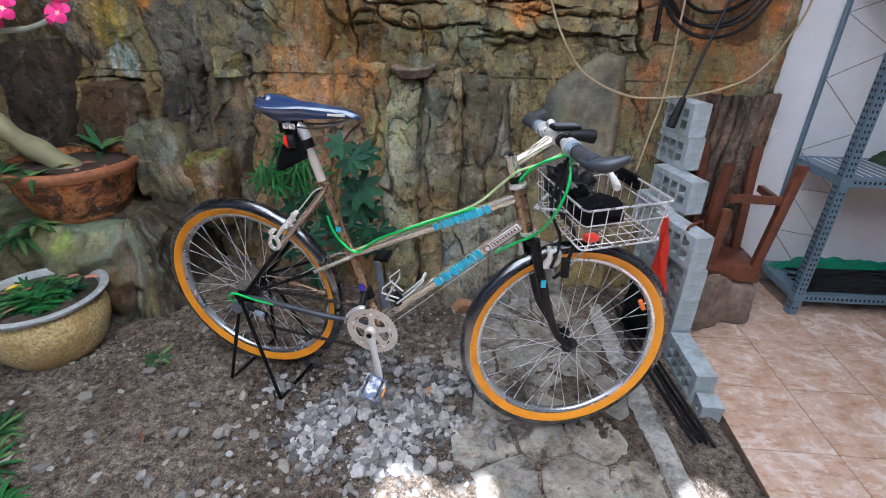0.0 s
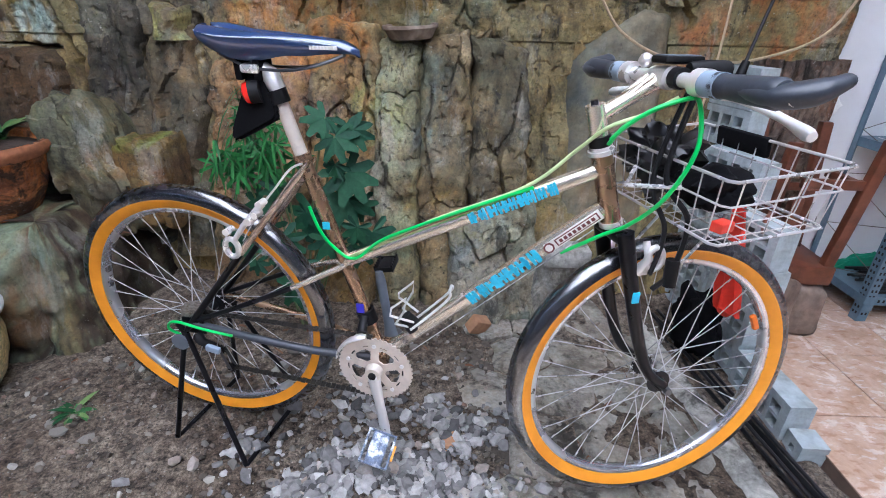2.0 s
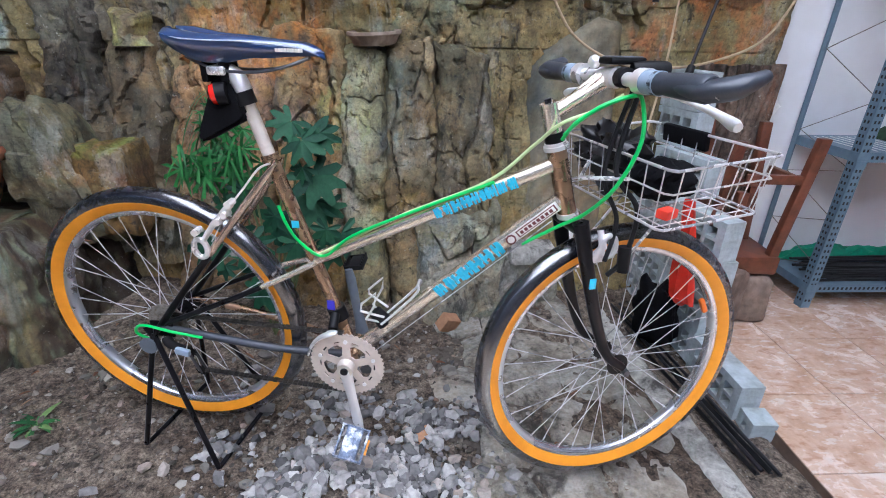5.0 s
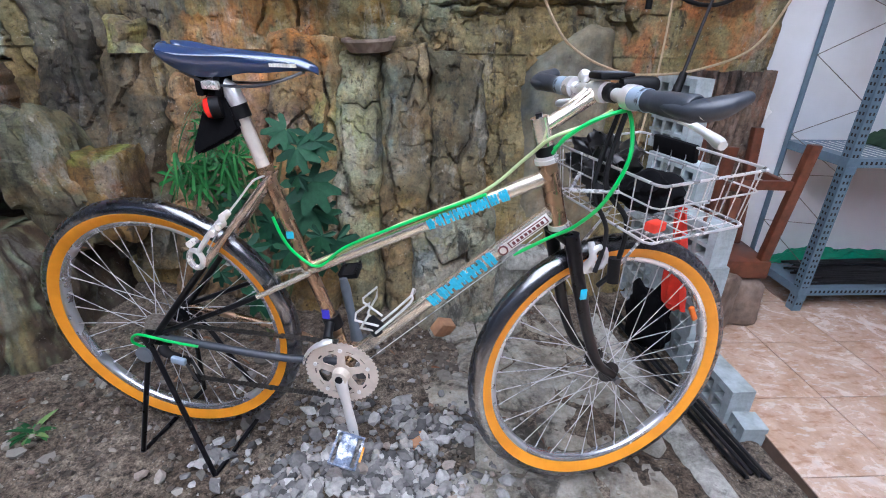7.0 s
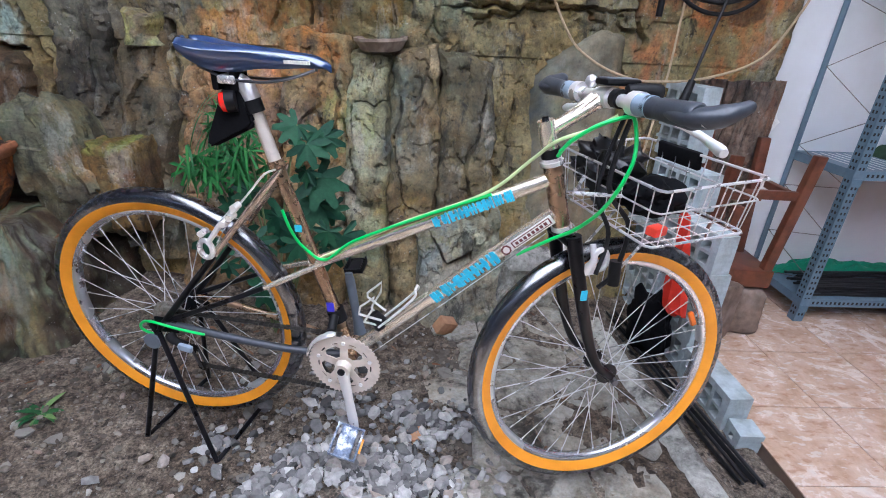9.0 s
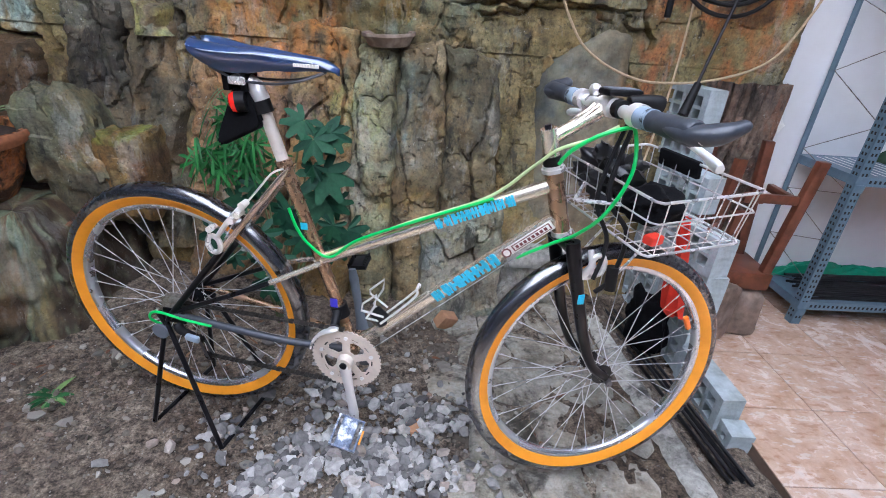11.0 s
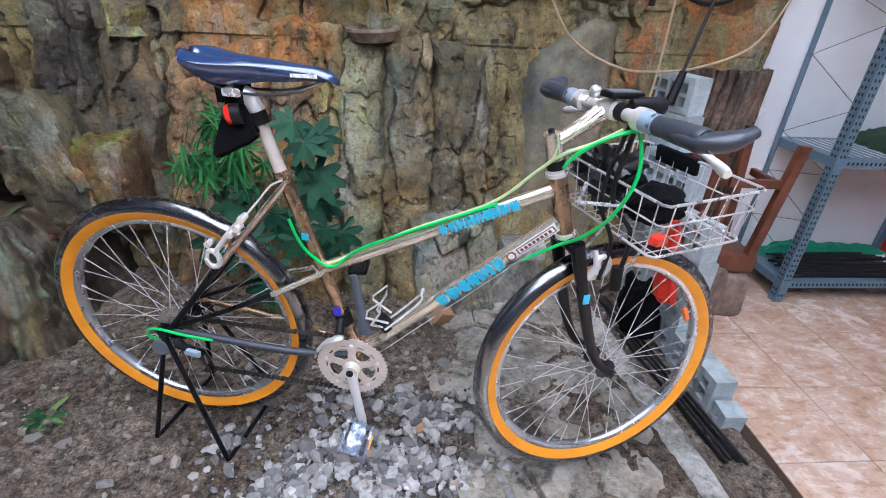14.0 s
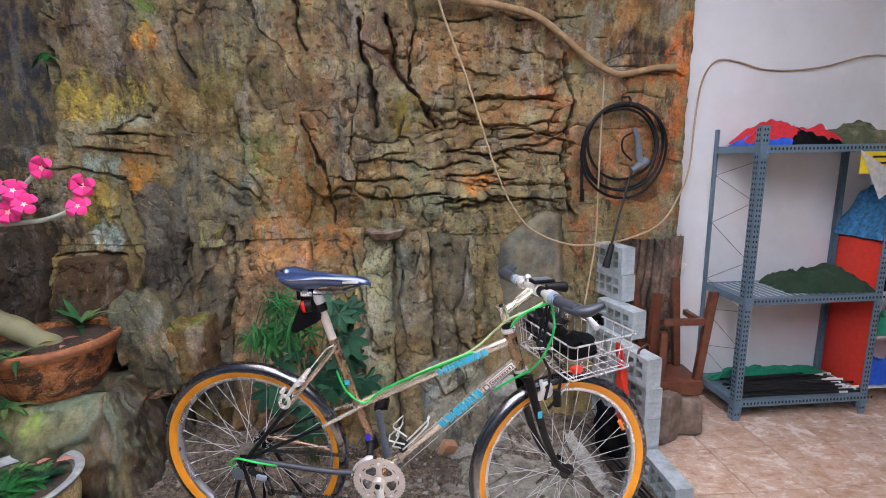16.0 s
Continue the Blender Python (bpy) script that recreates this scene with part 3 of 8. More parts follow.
yard = mesh_object("wall_west", box_bm((-7.2, -2.4, -0.2), (-7.0, 3.0, 3.1)), YARD_PAINT, smooth=False)
structure(yard, "unseen plastered wall added to keep low sky light out of the yard", "wall")

CRACKS = [
    [(-1.67, 2.13), (-1.67, 1.98), (-1.63, 1.81), (-1.68, 1.63), (-1.79, 1.51), (-1.95, 1.48)],
    [(-1.08, 2.2), (-1.06, 1.98), (-1.02, 1.8)],
    [(-0.5, 2.3), (-0.51, 1.99), (-0.48, 1.9)],
    [(-0.54, 1.62), (-0.47, 1.48), (-0.39, 1.31), (-0.37, 1.09)],
    [(-0.21, 2.04), (-0.2, 1.89), (-0.17, 1.71), (-0.15, 1.55)],
    [(-0.1, 2.08), (-0.05, 1.96), (-0.04, 1.82), (0.03, 1.7), (0.14, 1.55)],
    [(0.03, 2.2), (0.04, 1.91), (0.02, 1.75)],
    [(-0.9, 1.07), (-0.89, 0.91), (-0.87, 0.72), (-0.88, 0.51)],
    [(0.8, 1.89), (0.83, 1.61), (0.81, 1.33), (0.86, 1.03)],
    [(-0.84, 1.0), (-0.8, 0.86), (-0.72, 0.78)],
    [(1.2, 1.82), (1.3, 1.83), (1.42, 1.8)],
    [(-1.14, 1.16), (-1.1, 0.89), (-1.08, 0.68), (-1.03, 0.47), (-1.03, 0.36)], [(-1.68, 1.02), (-1.68, 0.7)], [(-1.44, 1.14), (-1.37, 0.9), (-1.34, 0.79), (-1.36, 0.6)],
    [(-1.75, 0.95), (-1.58, 0.96), (-1.42, 0.94)],
]
LEDGES = [
    [(0.22, 1.58), (0.61, 1.55), (0.76, 1.57)], [(0.21, 1.43), (0.42, 1.41), (0.78, 1.42)],
    [(0.36, 1.27), (0.51, 1.25), (0.78, 1.26)], [(0.19, 1.21), (0.39, 1.17), (0.77, 1.18)],
    [(-0.12, 1.39), (0.1, 1.34), (0.31, 1.37)], [(-1.46, 1.54), (-1.2, 1.53)],
    [(-1.55, 1.47), (-1.24, 1.43)], [(-1.69, 1.37), (-1.28, 1.31)],
    [(-0.35, 1.22), (-0.1, 1.2), (0.15, 1.23)], [(0.3, 1.7), (0.7, 1.68)],
]


crack_rnd = random.Random(8)
for n in range(7):
    # shorter bedding cracks, most of them on the right
    p0, z0 = crack_rnd.uniform(0.15, 0.75), crack_rnd.uniform(1.1, 1.95)
    if n % 3 == 0:
        p0, z0 = crack_rnd.uniform(-0.4, 0.2), crack_rnd.uniform(1.08, 1.4)
    LEDGES.append([(p0, z0), (p0 + crack_rnd.uniform(0.05, 0.14), z0 + crack_rnd.uniform(-0.02, 0.02)), (p0 + crack_rnd.uniform(0.16, 0.3), z0 + crack_rnd.uniform(-0.025, 0.025))])


def nearest(line, p, z):
    """Distance to a line, and whether the point lies below it; numbers or arrays."""
    best, below = np.full(np.shape(p), 9.0), np.zeros(np.shape(p))
    for (a, b), (c, d) in zip(line, line[1:]):
        ux, uz = c - a, d - b
        t = np.clip(((p - a) * ux + (z - b) * uz) / (ux * ux + uz * uz), 0.0, 1.0)
        dx, dz = p - a - t * ux, z - b - t * uz
        k = np.hypot(dx, dz)
        below = np.where(k < best, dz, below)
        best = np.minimum(k, best)
    return best, below


def ease(a, b, x):
    t = np.clip((x - a) / (b - a), 0.0, 1.0)
    return t * t * (3 - 2 * t)


def chance(ix, iy, seed):
    """A steady random number from 0 to 1 for each pair of whole numbers."""
    h = (ix.astype(np.int64) * 374761393 + iy.astype(np.int64) * 668265263 + int(seed * 1013) * 2147483647) & 0xFFFFFFFF
    h = ((h ^ (h >> 13)) * 1274126177) & 0xFFFFFFFF
    h = ((h ^ (h >> 16)) * 2246822519) & 0xFFFFFFFF
    return ((h ^ (h >> 15)) & 0xFFFFFF) / float(0x1000000)


def soft(x, y, seed):
    """Gradient noise over arrays, about -0.7 to 0.7."""
    ix, iy = np.floor(x), np.floor(y)
    fx, fy = x - ix, y - iy
    total = 0.0
    wx, wy = fx * fx * fx * (fx * (fx * 6 - 15) + 10), fy * fy * fy * (fy * (fy * 6 - 15) + 10)
    for dx in (0, 1):
        for dy in (0, 1):
            a = 2 * math.pi * chance(ix + dx, iy + dy, seed)
            total = total + (wx if dx else 1 - wx) * (wy if dy else 1 - wy) * ((fx - dx) * np.cos(a) + (fy - dy) * np.sin(a))
    return total


def layers(x, y, seed, octaves=4, gain=0.55):
    total, amp, f = 0.0, 1.0, 1.0
    for k in range(octaves):
        total = total + amp * soft(x * f + 17.3 * k, y * f - 9.1 * k, seed + k)
        amp, f = amp * gain, f * 2.03
    return total


def cells(x, y, seed):
    """Scattered cells: three random numbers of the nearest, the way from its middle, the distance to its border."""
    ix, iy = np.floor(x), np.floor(y)
    best = np.full(x.shape, 9.0)
    second = np.full(x.shape, 9.0)
    bx, by, px, py = ix.copy(), iy.copy(), x * 0, y * 0
    for dx in (-1, 0, 1):
        for dy in (-1, 0, 1):
            cx, cy = ix + dx, iy + dy
            qx, qy = cx + 0.1 + 0.8 * chance(cx, cy, seed), cy + 0.1 + 0.8 * chance(cx, cy, seed + 1)
            d = np.hypot(x - qx, y - qy)
            near = d < best
            second = np.where(near, best, np.minimum(second, d))
            best = np.where(near, d, best)
            bx, by = np.where(near, cx, bx), np.where(near, cy, by)
            px, py = np.where(near, x - qx, px), np.where(near, y - qy, py)
    return [chance(bx, by, seed + 2 + k) for k in range(3)], px, py, second - best


def chisel(p, z, wide, tall, seed, step, tilt):
    """Broken facets of a given size: each at a depth and slant of its own; also the distance to the facets' borders in metres."""
    x = p / wide + 0.4 * layers(p / wide, z / tall, seed + 11, 3)
    y = z / tall + 0.4 * layers(p / wide, z / tall, seed + 21, 3)
    (r0, r1, r2), dx, dy, rim = cells(x, y, seed)
    return step * (r0 - 0.5) + 2 * tilt * ((r1 - 0.5) * dx * wide + (r2 - 0.5) * dy * tall), rim * min(wide, tall)


def broken(p, z, seed, upright):
    """The broken surface of the rock: blocks, flakes and pits; upright where it stands in slabs, in beds elsewhere."""
    wide, tall = (0.25, 0.4) if upright else (0.36, 0.14)
    a, rim_a = chisel(p, z, wide, tall, seed, 0.028, 0.09)
    b, rim_b = chisel(p, z, wide * 0.42, tall * (0.25 if upright else 0.4), seed + 3, 0.007, 0.06)
    c, _ = chisel(p, z, 0.034, 0.03 if not upright else 0.045, seed + 6, 0.0028, 0.07)
    d, _ = chisel(p, z, 0.014, 0.016, seed + 8, 0.001, 0.04)
    some = ease(-0.1, 0.2, layers(p * 3.0, z * 3.0, seed + 31, 3))
    gap = 0.03 * np.exp(-(rim_a / 0.006) ** 2) * some + 0.006 * np.exp(-(rim_b / 0.004) ** 2) * some
    pit = layers(p * 19, z * 15, seed + 41, 3)
    hole = 0.009 * ease(0.26, 0.42, pit)
    return a + b + c + d + 0.006 * layers(p * 12, z * 12, seed + 51, 3) - gap - hole


def foot_out(z):
    """How far the rock stands out from the wall at a height: it swells towards its foot."""
    return 0.075 + 0.26 * np.maximum(0.0, 1.0 - z) ** 1.1


def relief(p, z):
    out = foot_out(z) * np.where(z < 1.0, 0.85, 1.0)
    wob_p, wob_z = p + 0.04 * layers(p * 4, z * 4, 3.0, 5, 0.62), z + 0.03 * layers(p * 4, z * 4, 8.0, 5, 0.62)
    out = out + 0.045 * layers(p * 1.6, z * 1.6, 5.0, 3)
    beds = ease(1.02, 1.12, z)
    bedded = ease(-0.05, 0.25, p + 0.15 * layers(p * 2, z * 2, 6.0, 2))
    out = out + beds * (bedded * broken(p, z, 2.0, False) + (1 - bedded) * broken(p, z, 90.0, True)) + (1 - beds) * broken(p, z, 40.0, True)
    # the broad trunk-like rib and the raised panel beside it
    trunk = ease(-0.53, -0.47, wob_p) * ease(0.0, -0.1, wob_p) * ease(1.1, 1.3, z)
    out = out + 0.075 * trunk * np.cos((wob_p + 0.26) * 4.5)
    out = out + 0.03 * ease(0.02, 0.035, wob_p) * ease(0.24, 0.22, wob_p) * ease(1.62, 1.65, z) * ease(1.98, 1.96, z)
    # the dark slab set back on the left, the hollow above the hose
    out = out - 0.12 * ease(-1.66, -1.68, wob_p) * ease(1.47, 1.5, z)
    out = out - 0.05 * ease(1.14, 1.2, wob_p) * ease(1.42, 1.38, wob_p) * ease(1.8, 1.84, z)
    calm = ease(0.78, 0.9, p)
    out = out * (1 - 0.62 * calm) + calm * 0.05
    for line in CRACKS:
        d, _ = nearest(line, wob_p, wob_z)
        width = 0.006 + 0.011 * layers(p * 9, z * 9, 71.0, 3)
        out = out - 0.085 * np.exp(-(d / np.maximum(0.0025, width)) ** 2) + 0.008 * np.exp(-(d / 0.05) ** 2)
    for line in LEDGES:
        d, dz = nearest(line, wob_p, wob_z)
        width = 0.0055 + 0.005 * layers(p * 6, z * 6, 75.0, 2)
        out = out - 0.045 * np.exp(-(d / np.maximum(0.003, width)) ** 2) * (0.6 + 0.8 * layers(p * 9, z * 9, 77.0, 2)) + np.where(dz > 0, 0.016, 0.0) * np.exp(-(d / 0.05) ** 2)
    return np.maximum(0.012, out)


def rock_places(ps, zs):
    """The rock face over two lists of steps: its points row by row, and their place along the wall and height."""
    p, z = np.meshgrid(np.array(ps), np.array(zs))
    p, z = p.ravel(), z.ravel()
    edge = 1.495 + 0.03 * layers(z * 3, z * 0 + 2.0, 1.0, 3)
    out = relief(p, z) * ease(edge, edge - 0.05, p) - 0.02 * ease(edge - 0.01, edge + 0.01, p)
    return np.stack([p, -out, z], 1), p, z


# washes of paint on the rock: middle along the wall and height, reach, colour matched by eye
UPPER_LEFT_WASHES = [
    ((-1.9, 1.85), (0.27, 0.4), (58, 58, 70)), ((-1.63, 2.0), (0.07, 0.2), (128, 122, 104)), ((-1.4, 1.98), (0.24, 0.22), (104, 84, 74)),
    ((-1.21, 2.1), (0.05, 0.08), (82, 104, 26)), ((-1.22, 1.97), (0.045, 0.05), (176, 126, 64)), ((-1.5, 1.68), (0.13, 0.13), (146, 130, 66)),
    ((-1.32, 1.72), (0.08, 0.05), (150, 128, 66)), ((-1.4, 1.77), (0.06, 0.05), (78, 56, 42)), ((-1.28, 1.59), (0.09, 0.03), (150, 142, 124)),
    ((-1.55, 1.54), (0.16, 0.06), (122, 116, 100)),
]
LEFT_WASHES = [
    ((-2.0, 1.45), (0.3, 0.16), (84, 74, 60)), ((-1.25, 1.44), (0.22, 0.07), (108, 82, 58)), ((-1.47, 1.37), (0.09, 0.06), (132, 140, 136)),
    ((-1.31, 1.36), (0.07, 0.08), (140, 96, 38)), ((-1.53, 1.2), (0.1, 0.1), (142, 118, 56)), ((-1.8, 1.1), (0.2, 0.16), (62, 50, 40)),
    ((-1.48, 1.03), (0.07, 0.07), (160, 164, 158)), ((-1.2, 1.1), (0.09, 0.2), (98, 88, 76)),
]
MIDDLE_WASHES = [
    ((-0.86, 1.76), (0.22, 0.12), (112, 98, 56)), ((-0.82, 2.0), (0.24, 0.13), (116, 106, 84)), ((-1.0, 1.93), (0.1, 0.16), (104, 88, 80)),
    ((-1.0, 1.55), (0.2, 0.1), (112, 90, 58)), ((-1.03, 1.27), (0.13, 0.15), (106, 98, 88)), ((-0.84, 1.26), (0.05, 0.2), (90, 93, 92)),
    ((-0.73, 1.42), (0.1, 0.13), (120, 120, 78)), ((-0.62, 1.22), (0.11, 0.18), (146, 100, 58)), ((-0.74, 1.04), (0.12, 0.06), (134, 96, 60)),
]
RIGHT_WASHES = [
    ((0.16, 1.86), (0.12, 0.16), (142, 106, 70)), ((0.19, 1.36), (0.05, 0.12), (59, 36, 27)), ((0.46, 1.75), (0.3, 0.35), (127, 97, 66)),
    ((0.36, 1.28), (0.1, 0.05), (149, 100, 57)), ((0.55, 1.45), (0.22, 0.1), (122, 100, 75)), ((0.68, 2.0), (0.12, 0.25), (93, 63, 39)),
    ((0.95, 1.2), (0.14, 0.2), (111, 88, 66)), ((1.15, 1.5), (0.34, 0.45), (140, 93, 63)), ((0.95, 1.65), (0.1, 0.2), (120, 100, 77)),
    ((1.05, 2.1), (0.3, 0.22), (97, 68, 37)), ((1.23, 1.92), (0.13, 0.1), (48, 41, 36)), ((1.4, 1.8), (0.06, 0.35), (153, 90, 46)),
    ((1.2, 1.22), (0.1, 0.06), (77, 59, 45)),
]
FOOT_WASHES = [
    ((-1.45, 0.82), (0.2, 0.1), (74, 58, 44)), ((-0.98, 0.92), (0.12, 0.3), (100, 88, 76)), ((-0.66, 0.95), (0.14, 0.14), (140, 98, 62)),
    ((-0.5, 0.78), (0.12, 0.1), (124, 100, 90)), ((-0.7, 0.7), (0.12, 0.2), (112, 88, 70)), ((-0.4, 0.98), (0.1, 0.09), (152, 104, 62)),
    ((-0.27, 0.72), (0.09, 0.12), (118, 114, 76)), ((-0.3, 0.5), (0.16, 0.16), (128, 112, 92)), ((-0.03, 0.74), (0.06, 0.13), (110, 112, 110)),
    ((-0.17, 0.88), (0.09, 0.1), (120, 112, 94)), ((0.02, 0.6), (0.08, 0.2), (100, 90, 74)), ((0.17, 0.82), (0.08, 0.2), (92, 80, 64)),
    ((0.24, 0.6), (0.06, 0.25), (80, 70, 58)), ((-1.5, 0.55), (0.4, 0.1), (60, 46, 38)),
]
TRUNK_WASHES = [
    ((-0.45, 1.45), (0.1, 0.14), (132, 94, 60)), ((-0.5, 2.05), (0.09, 0.3), (148, 112, 80)), ((-0.36, 1.85), (0.1, 0.22), (132, 104, 78)),
    ((-0.22, 1.6), (0.09, 0.2), (92, 72, 56)), ((-0.13, 1.95), (0.09, 0.16), (108, 84, 72)), ((0.0, 1.64), (0.09, 0.1), (140, 112, 38)),
    ((-0.36, 1.2), (0.12, 0.14), (138, 104, 66)), ((0.04, 1.2), (0.16, 0.12), (128, 124, 100)), ((-0.1, 1.16), (0.07, 0.05), (140, 108, 60)),
]
UPPER_BROWN = [((-0.25, 1.8), (0.6, 0.42), (92, 75, 60)), ((0.4, 1.85), (0.45, 0.4), (104, 81, 62))]
# middle, trunk and upper right washes scaled darker, most above 1.4 m
DARKENED_MIDDLE = [(at, reach, tuple((0.77 if at[1] > 1.4 else 0.84) * v for v in c)) for at, reach, c in MIDDLE_WASHES + TRUNK_WASHES]
DARKENED_RIGHT = [(at, reach, tuple((0.86 if at[0] < 0.8 and at[1] > 1.4 else 1.0) * v for v in c)) for at, reach, c in RIGHT_WASHES]
WASHES = UPPER_BROWN + UPPER_LEFT_WASHES + LEFT_WASHES + DARKENED_MIDDLE + DARKENED_RIGHT + FOOT_WASHES


def pigment(me, ps, zs, base=(112, 97, 72), turn=0.0, washes=WASHES):
    """Lays the washes over a rock mesh; their edges are ragged, and broken blocks differ in hue."""
    ps, zs = np.array(ps), np.array(zs)
    dull = lambda c: np.clip(-0.12 * sum(c) / 3 + 1.12 * np.array(c), 4, 255)
    wob, wob2 = layers(ps * 5, zs * 5, 61 + turn, 5), layers(ps * 13, zs * 9, 71 + turn, 5)
    wob3 = layers(ps * 26, zs * 9, 81 + turn, 4)
    col = np.tile((dull(base) / 255.0) ** 2.2, (len(ps), 1)) * (1 + 0.35 * wob2[:, None])
    ragged = np.clip(0.7 + 1.3 * wob3, 0, 1)[:, None]
    for (p, z), (rp, rz), c in washes:
        r = np.hypot((ps - p) / rp, (zs - z) / rz) + 0.9 * wob + 0.85 * wob2
        k = np.clip((1.2 - r) / 0.3, 0, 1)[:, None] * 0.92 * ragged
        col = col * (1 - k) + k * (dull(c) / 255.0) ** 2.2
    for size, seed, far in ((0.2, 91, 0.2), (0.06, 95, 0.13), (0.02, 99, 0.08)):
        x = ps / size + 0.5 * layers(ps / size, zs / size, seed + 1, 3)
        y = zs / size + 0.5 * layers(ps / size, zs / size, seed + 2, 3)
        (r0, r1, r2), _, _, _ = cells(x, y, seed + turn)
        light = 1 + far * (2 * r0 - 1)
        warm = 1 + 0.5 * far * (2 * r1 - 1)
        col = col * np.stack([light * warm, light, light / warm * (1 + 0.3 * far * (2 * r2 - 1))], 1)
    out = np.ones((len(ps), 4), np.float32)
    out[:, :3] = np.clip(col * (1.34, 1.5, 1.41), 0.006, 0.8)
    me.color_attributes.new("pigment", "FLOAT_COLOR", "POINT").data.foreach_set("color", out.ravel())


def sheet_mesh(name, verts, wide, high, material, angle=32):
    """A mesh of quads from rows of points, with sharp breaks where it is broken."""
    i = np.arange(wide * high).reshape(high, wide)
    faces = np.stack([i[:-1, :-1], i[:-1, 1:], i[1:, 1:], i[1:, :-1]], -1).reshape(-1, 4)
    me = bpy.data.meshes.new(name)
    me.from_pydata(verts.tolist(), [], faces.tolist())
    me.materials.append(material)
    me.shade_smooth()
    me.set_sharp_from_angle(angle=radians(angle))
    me.update()
    return new(name, me)


rock_xs = [-5.0, -4.2, -3.4, -2.9] + steps(-2.5, -2.0, 0.02) + steps(-1.99, 1.56, 0.0056)
rock_zs = steps(-0.05, 0.4, 0.025) + steps(0.41, 2.25, 0.0058) + [2.6, 2.9]
rock_verts, rock_ps, rock_hs = rock_places(rock_xs, rock_zs)
rock_face = sheet_mesh("rock_wall", rock_verts, len(rock_xs), len(rock_zs), PAINTED_ROCK)
rock_face.matrix_world = HOUSE
pigment(rock_face.data, rock_ps, rock_hs)
structure(rock_face, "carved cement rock face, brown and olive with dark cracks", "rock wall")


def rock_slab(name, p0, p1, z0, z1, extra, base, seed, lean=0.0, slope=0.0):
    """An upright slab of carved rock: broken at its edges, flaked and uneven."""
    w, h = p1 - p0, z1 - z0
    nw, nh = max(10, int(w / 0.0056)), max(12, int(h / 0.0062))
    j, i = np.meshgrid(np.arange(-2, nh + 3), np.arange(-2, nw + 3), indexing="ij")
    i, j = i.ravel(), j.ravel()
    s, t = np.clip(i / nw, 0, 1), np.clip(j / nh, 0, 1)
    z = z0 + h * t + slope * (s - 0.5) * t
    p = p0 + w * s + lean * (t - 0.5)
    z_raw = z
    p = p + 0.035 * layers(z * 5, s * 0.8, seed, 4)
    z = z + 0.03 * layers(p * 8, t, seed + 5, 4) * t
    out = foot_out(z) + 1.35 * extra + 0.04 * layers(p * 3, z * 2.5, seed + 7, 3) + broken(p, z_raw, seed + 60, True)
    e = np.minimum(s, 1 - s) * w + 0.006 * layers(p * 20, z * 20, seed + 9, 2)
    out = out - 0.05 * (1 - ease(0.0, 0.012, e)) - 0.02 * (1 - ease(0.0, 0.04, e)) - 0.03 * (1 - ease(0.0, 0.014, (1 - t) * h))
    out = out - 0.07 * np.maximum(0, np.maximum(np.maximum(-i, i - nw), j - nh))
    ob = sheet_mesh(name, np.stack([p, -np.maximum(out, 0.0), z], 1), nw + 5, nh + 5, PAINTED_ROCK)
    ob.parent = rock_face
    pigment(ob.data, p, z, base, seed)
    return ob


for k, (p0, p1, z0, z1, extra, base, lean, slope) in enumerate((
        (-0.9, -0.495, -0.02, 0.97, 0.028, (118, 94, 72), 0.0, 0.04), (-0.515, -0.25, -0.02, 1.06, 0.06, (120, 98, 72), 0.03, -0.02),
        (-0.262, -0.085, -0.02, 1.0, 0.07, (122, 114, 92), 0.0, 0.0), (-0.1, 0.105, -0.02, 1.02, 0.058, (108, 94, 74), 0.0, 0.03),
        (0.095, 0.33, -0.02, 1.0, 0.045, (94, 82, 66), -0.02, -0.03),
        (-1.75, -1.42, 0.3, 0.945, 0.06, (70, 56, 43), 0.02, 0.0),
        (-1.09, -0.915, 0.2, 1.03, 0.045, (88, 78, 64), -0.02, 0.0), (-1.335, -1.09, 0.25, 1.31, 0.035, (82, 74, 66), -0.07, -0.05),
        (-2.1, -1.77, 0.3, 1.12, 0.05, (58, 48, 40), 0.0, 0.04))):
    rock_slab("rock_slab", p0, p1, z0, z1, extra, base, 2 + 3 * k, lean, slope)
tagged(rock_slab("rock_slab", 0.03, 0.36, -0.02, 0.4, 0.12, (112, 106, 96), 41, -0.03, 0.06), "low grey rock with a slanting top")
tagged(rock_slab("rock_slab", -1.04, -0.925, 0.985, 1.1, 0.075, (140, 134, 92), 45, 0.0, 0.0), "pale lichen-covered rock end")


# smooth cement mound and the carved log beside it
def mound_place(p, z):
    top = 1.15 - 0.7 * max(0.0, 0.7 - p) - 0.15 * max(0.0, p - 0.78) + 0.012 * fbm(p * 8, 1.0, 3.0, 3)
    left = 0.36 + 0.05 * z
    inside = smooth01(0.0, 0.07, top - z) * smooth01(left - 0.01, left + 0.12, p) * (1 - 0.75 * smooth01(0.77, 0.84, p)) * smooth01(1.0, 0.95, p)
    out = 0.02 + (0.09 + 0.15 * max(0.0, 1.05 - z) + 0.015 * fbm(p * 2.5, z * 2.5, 21.0, 3)) * inside
    out += 0.004 * fbm(p * 16, z * 16, 2.0, 3)
    d, _ = nearest([(0.52, 0.92), (0.62, 0.75), (0.6, 0.5)], p + 0.02 * fbm(p * 9, z * 9, 1, 2), z)
    out -= 0.01 * math.exp(-(d / 0.007) ** 2)
    return Vector((p, -out, z))


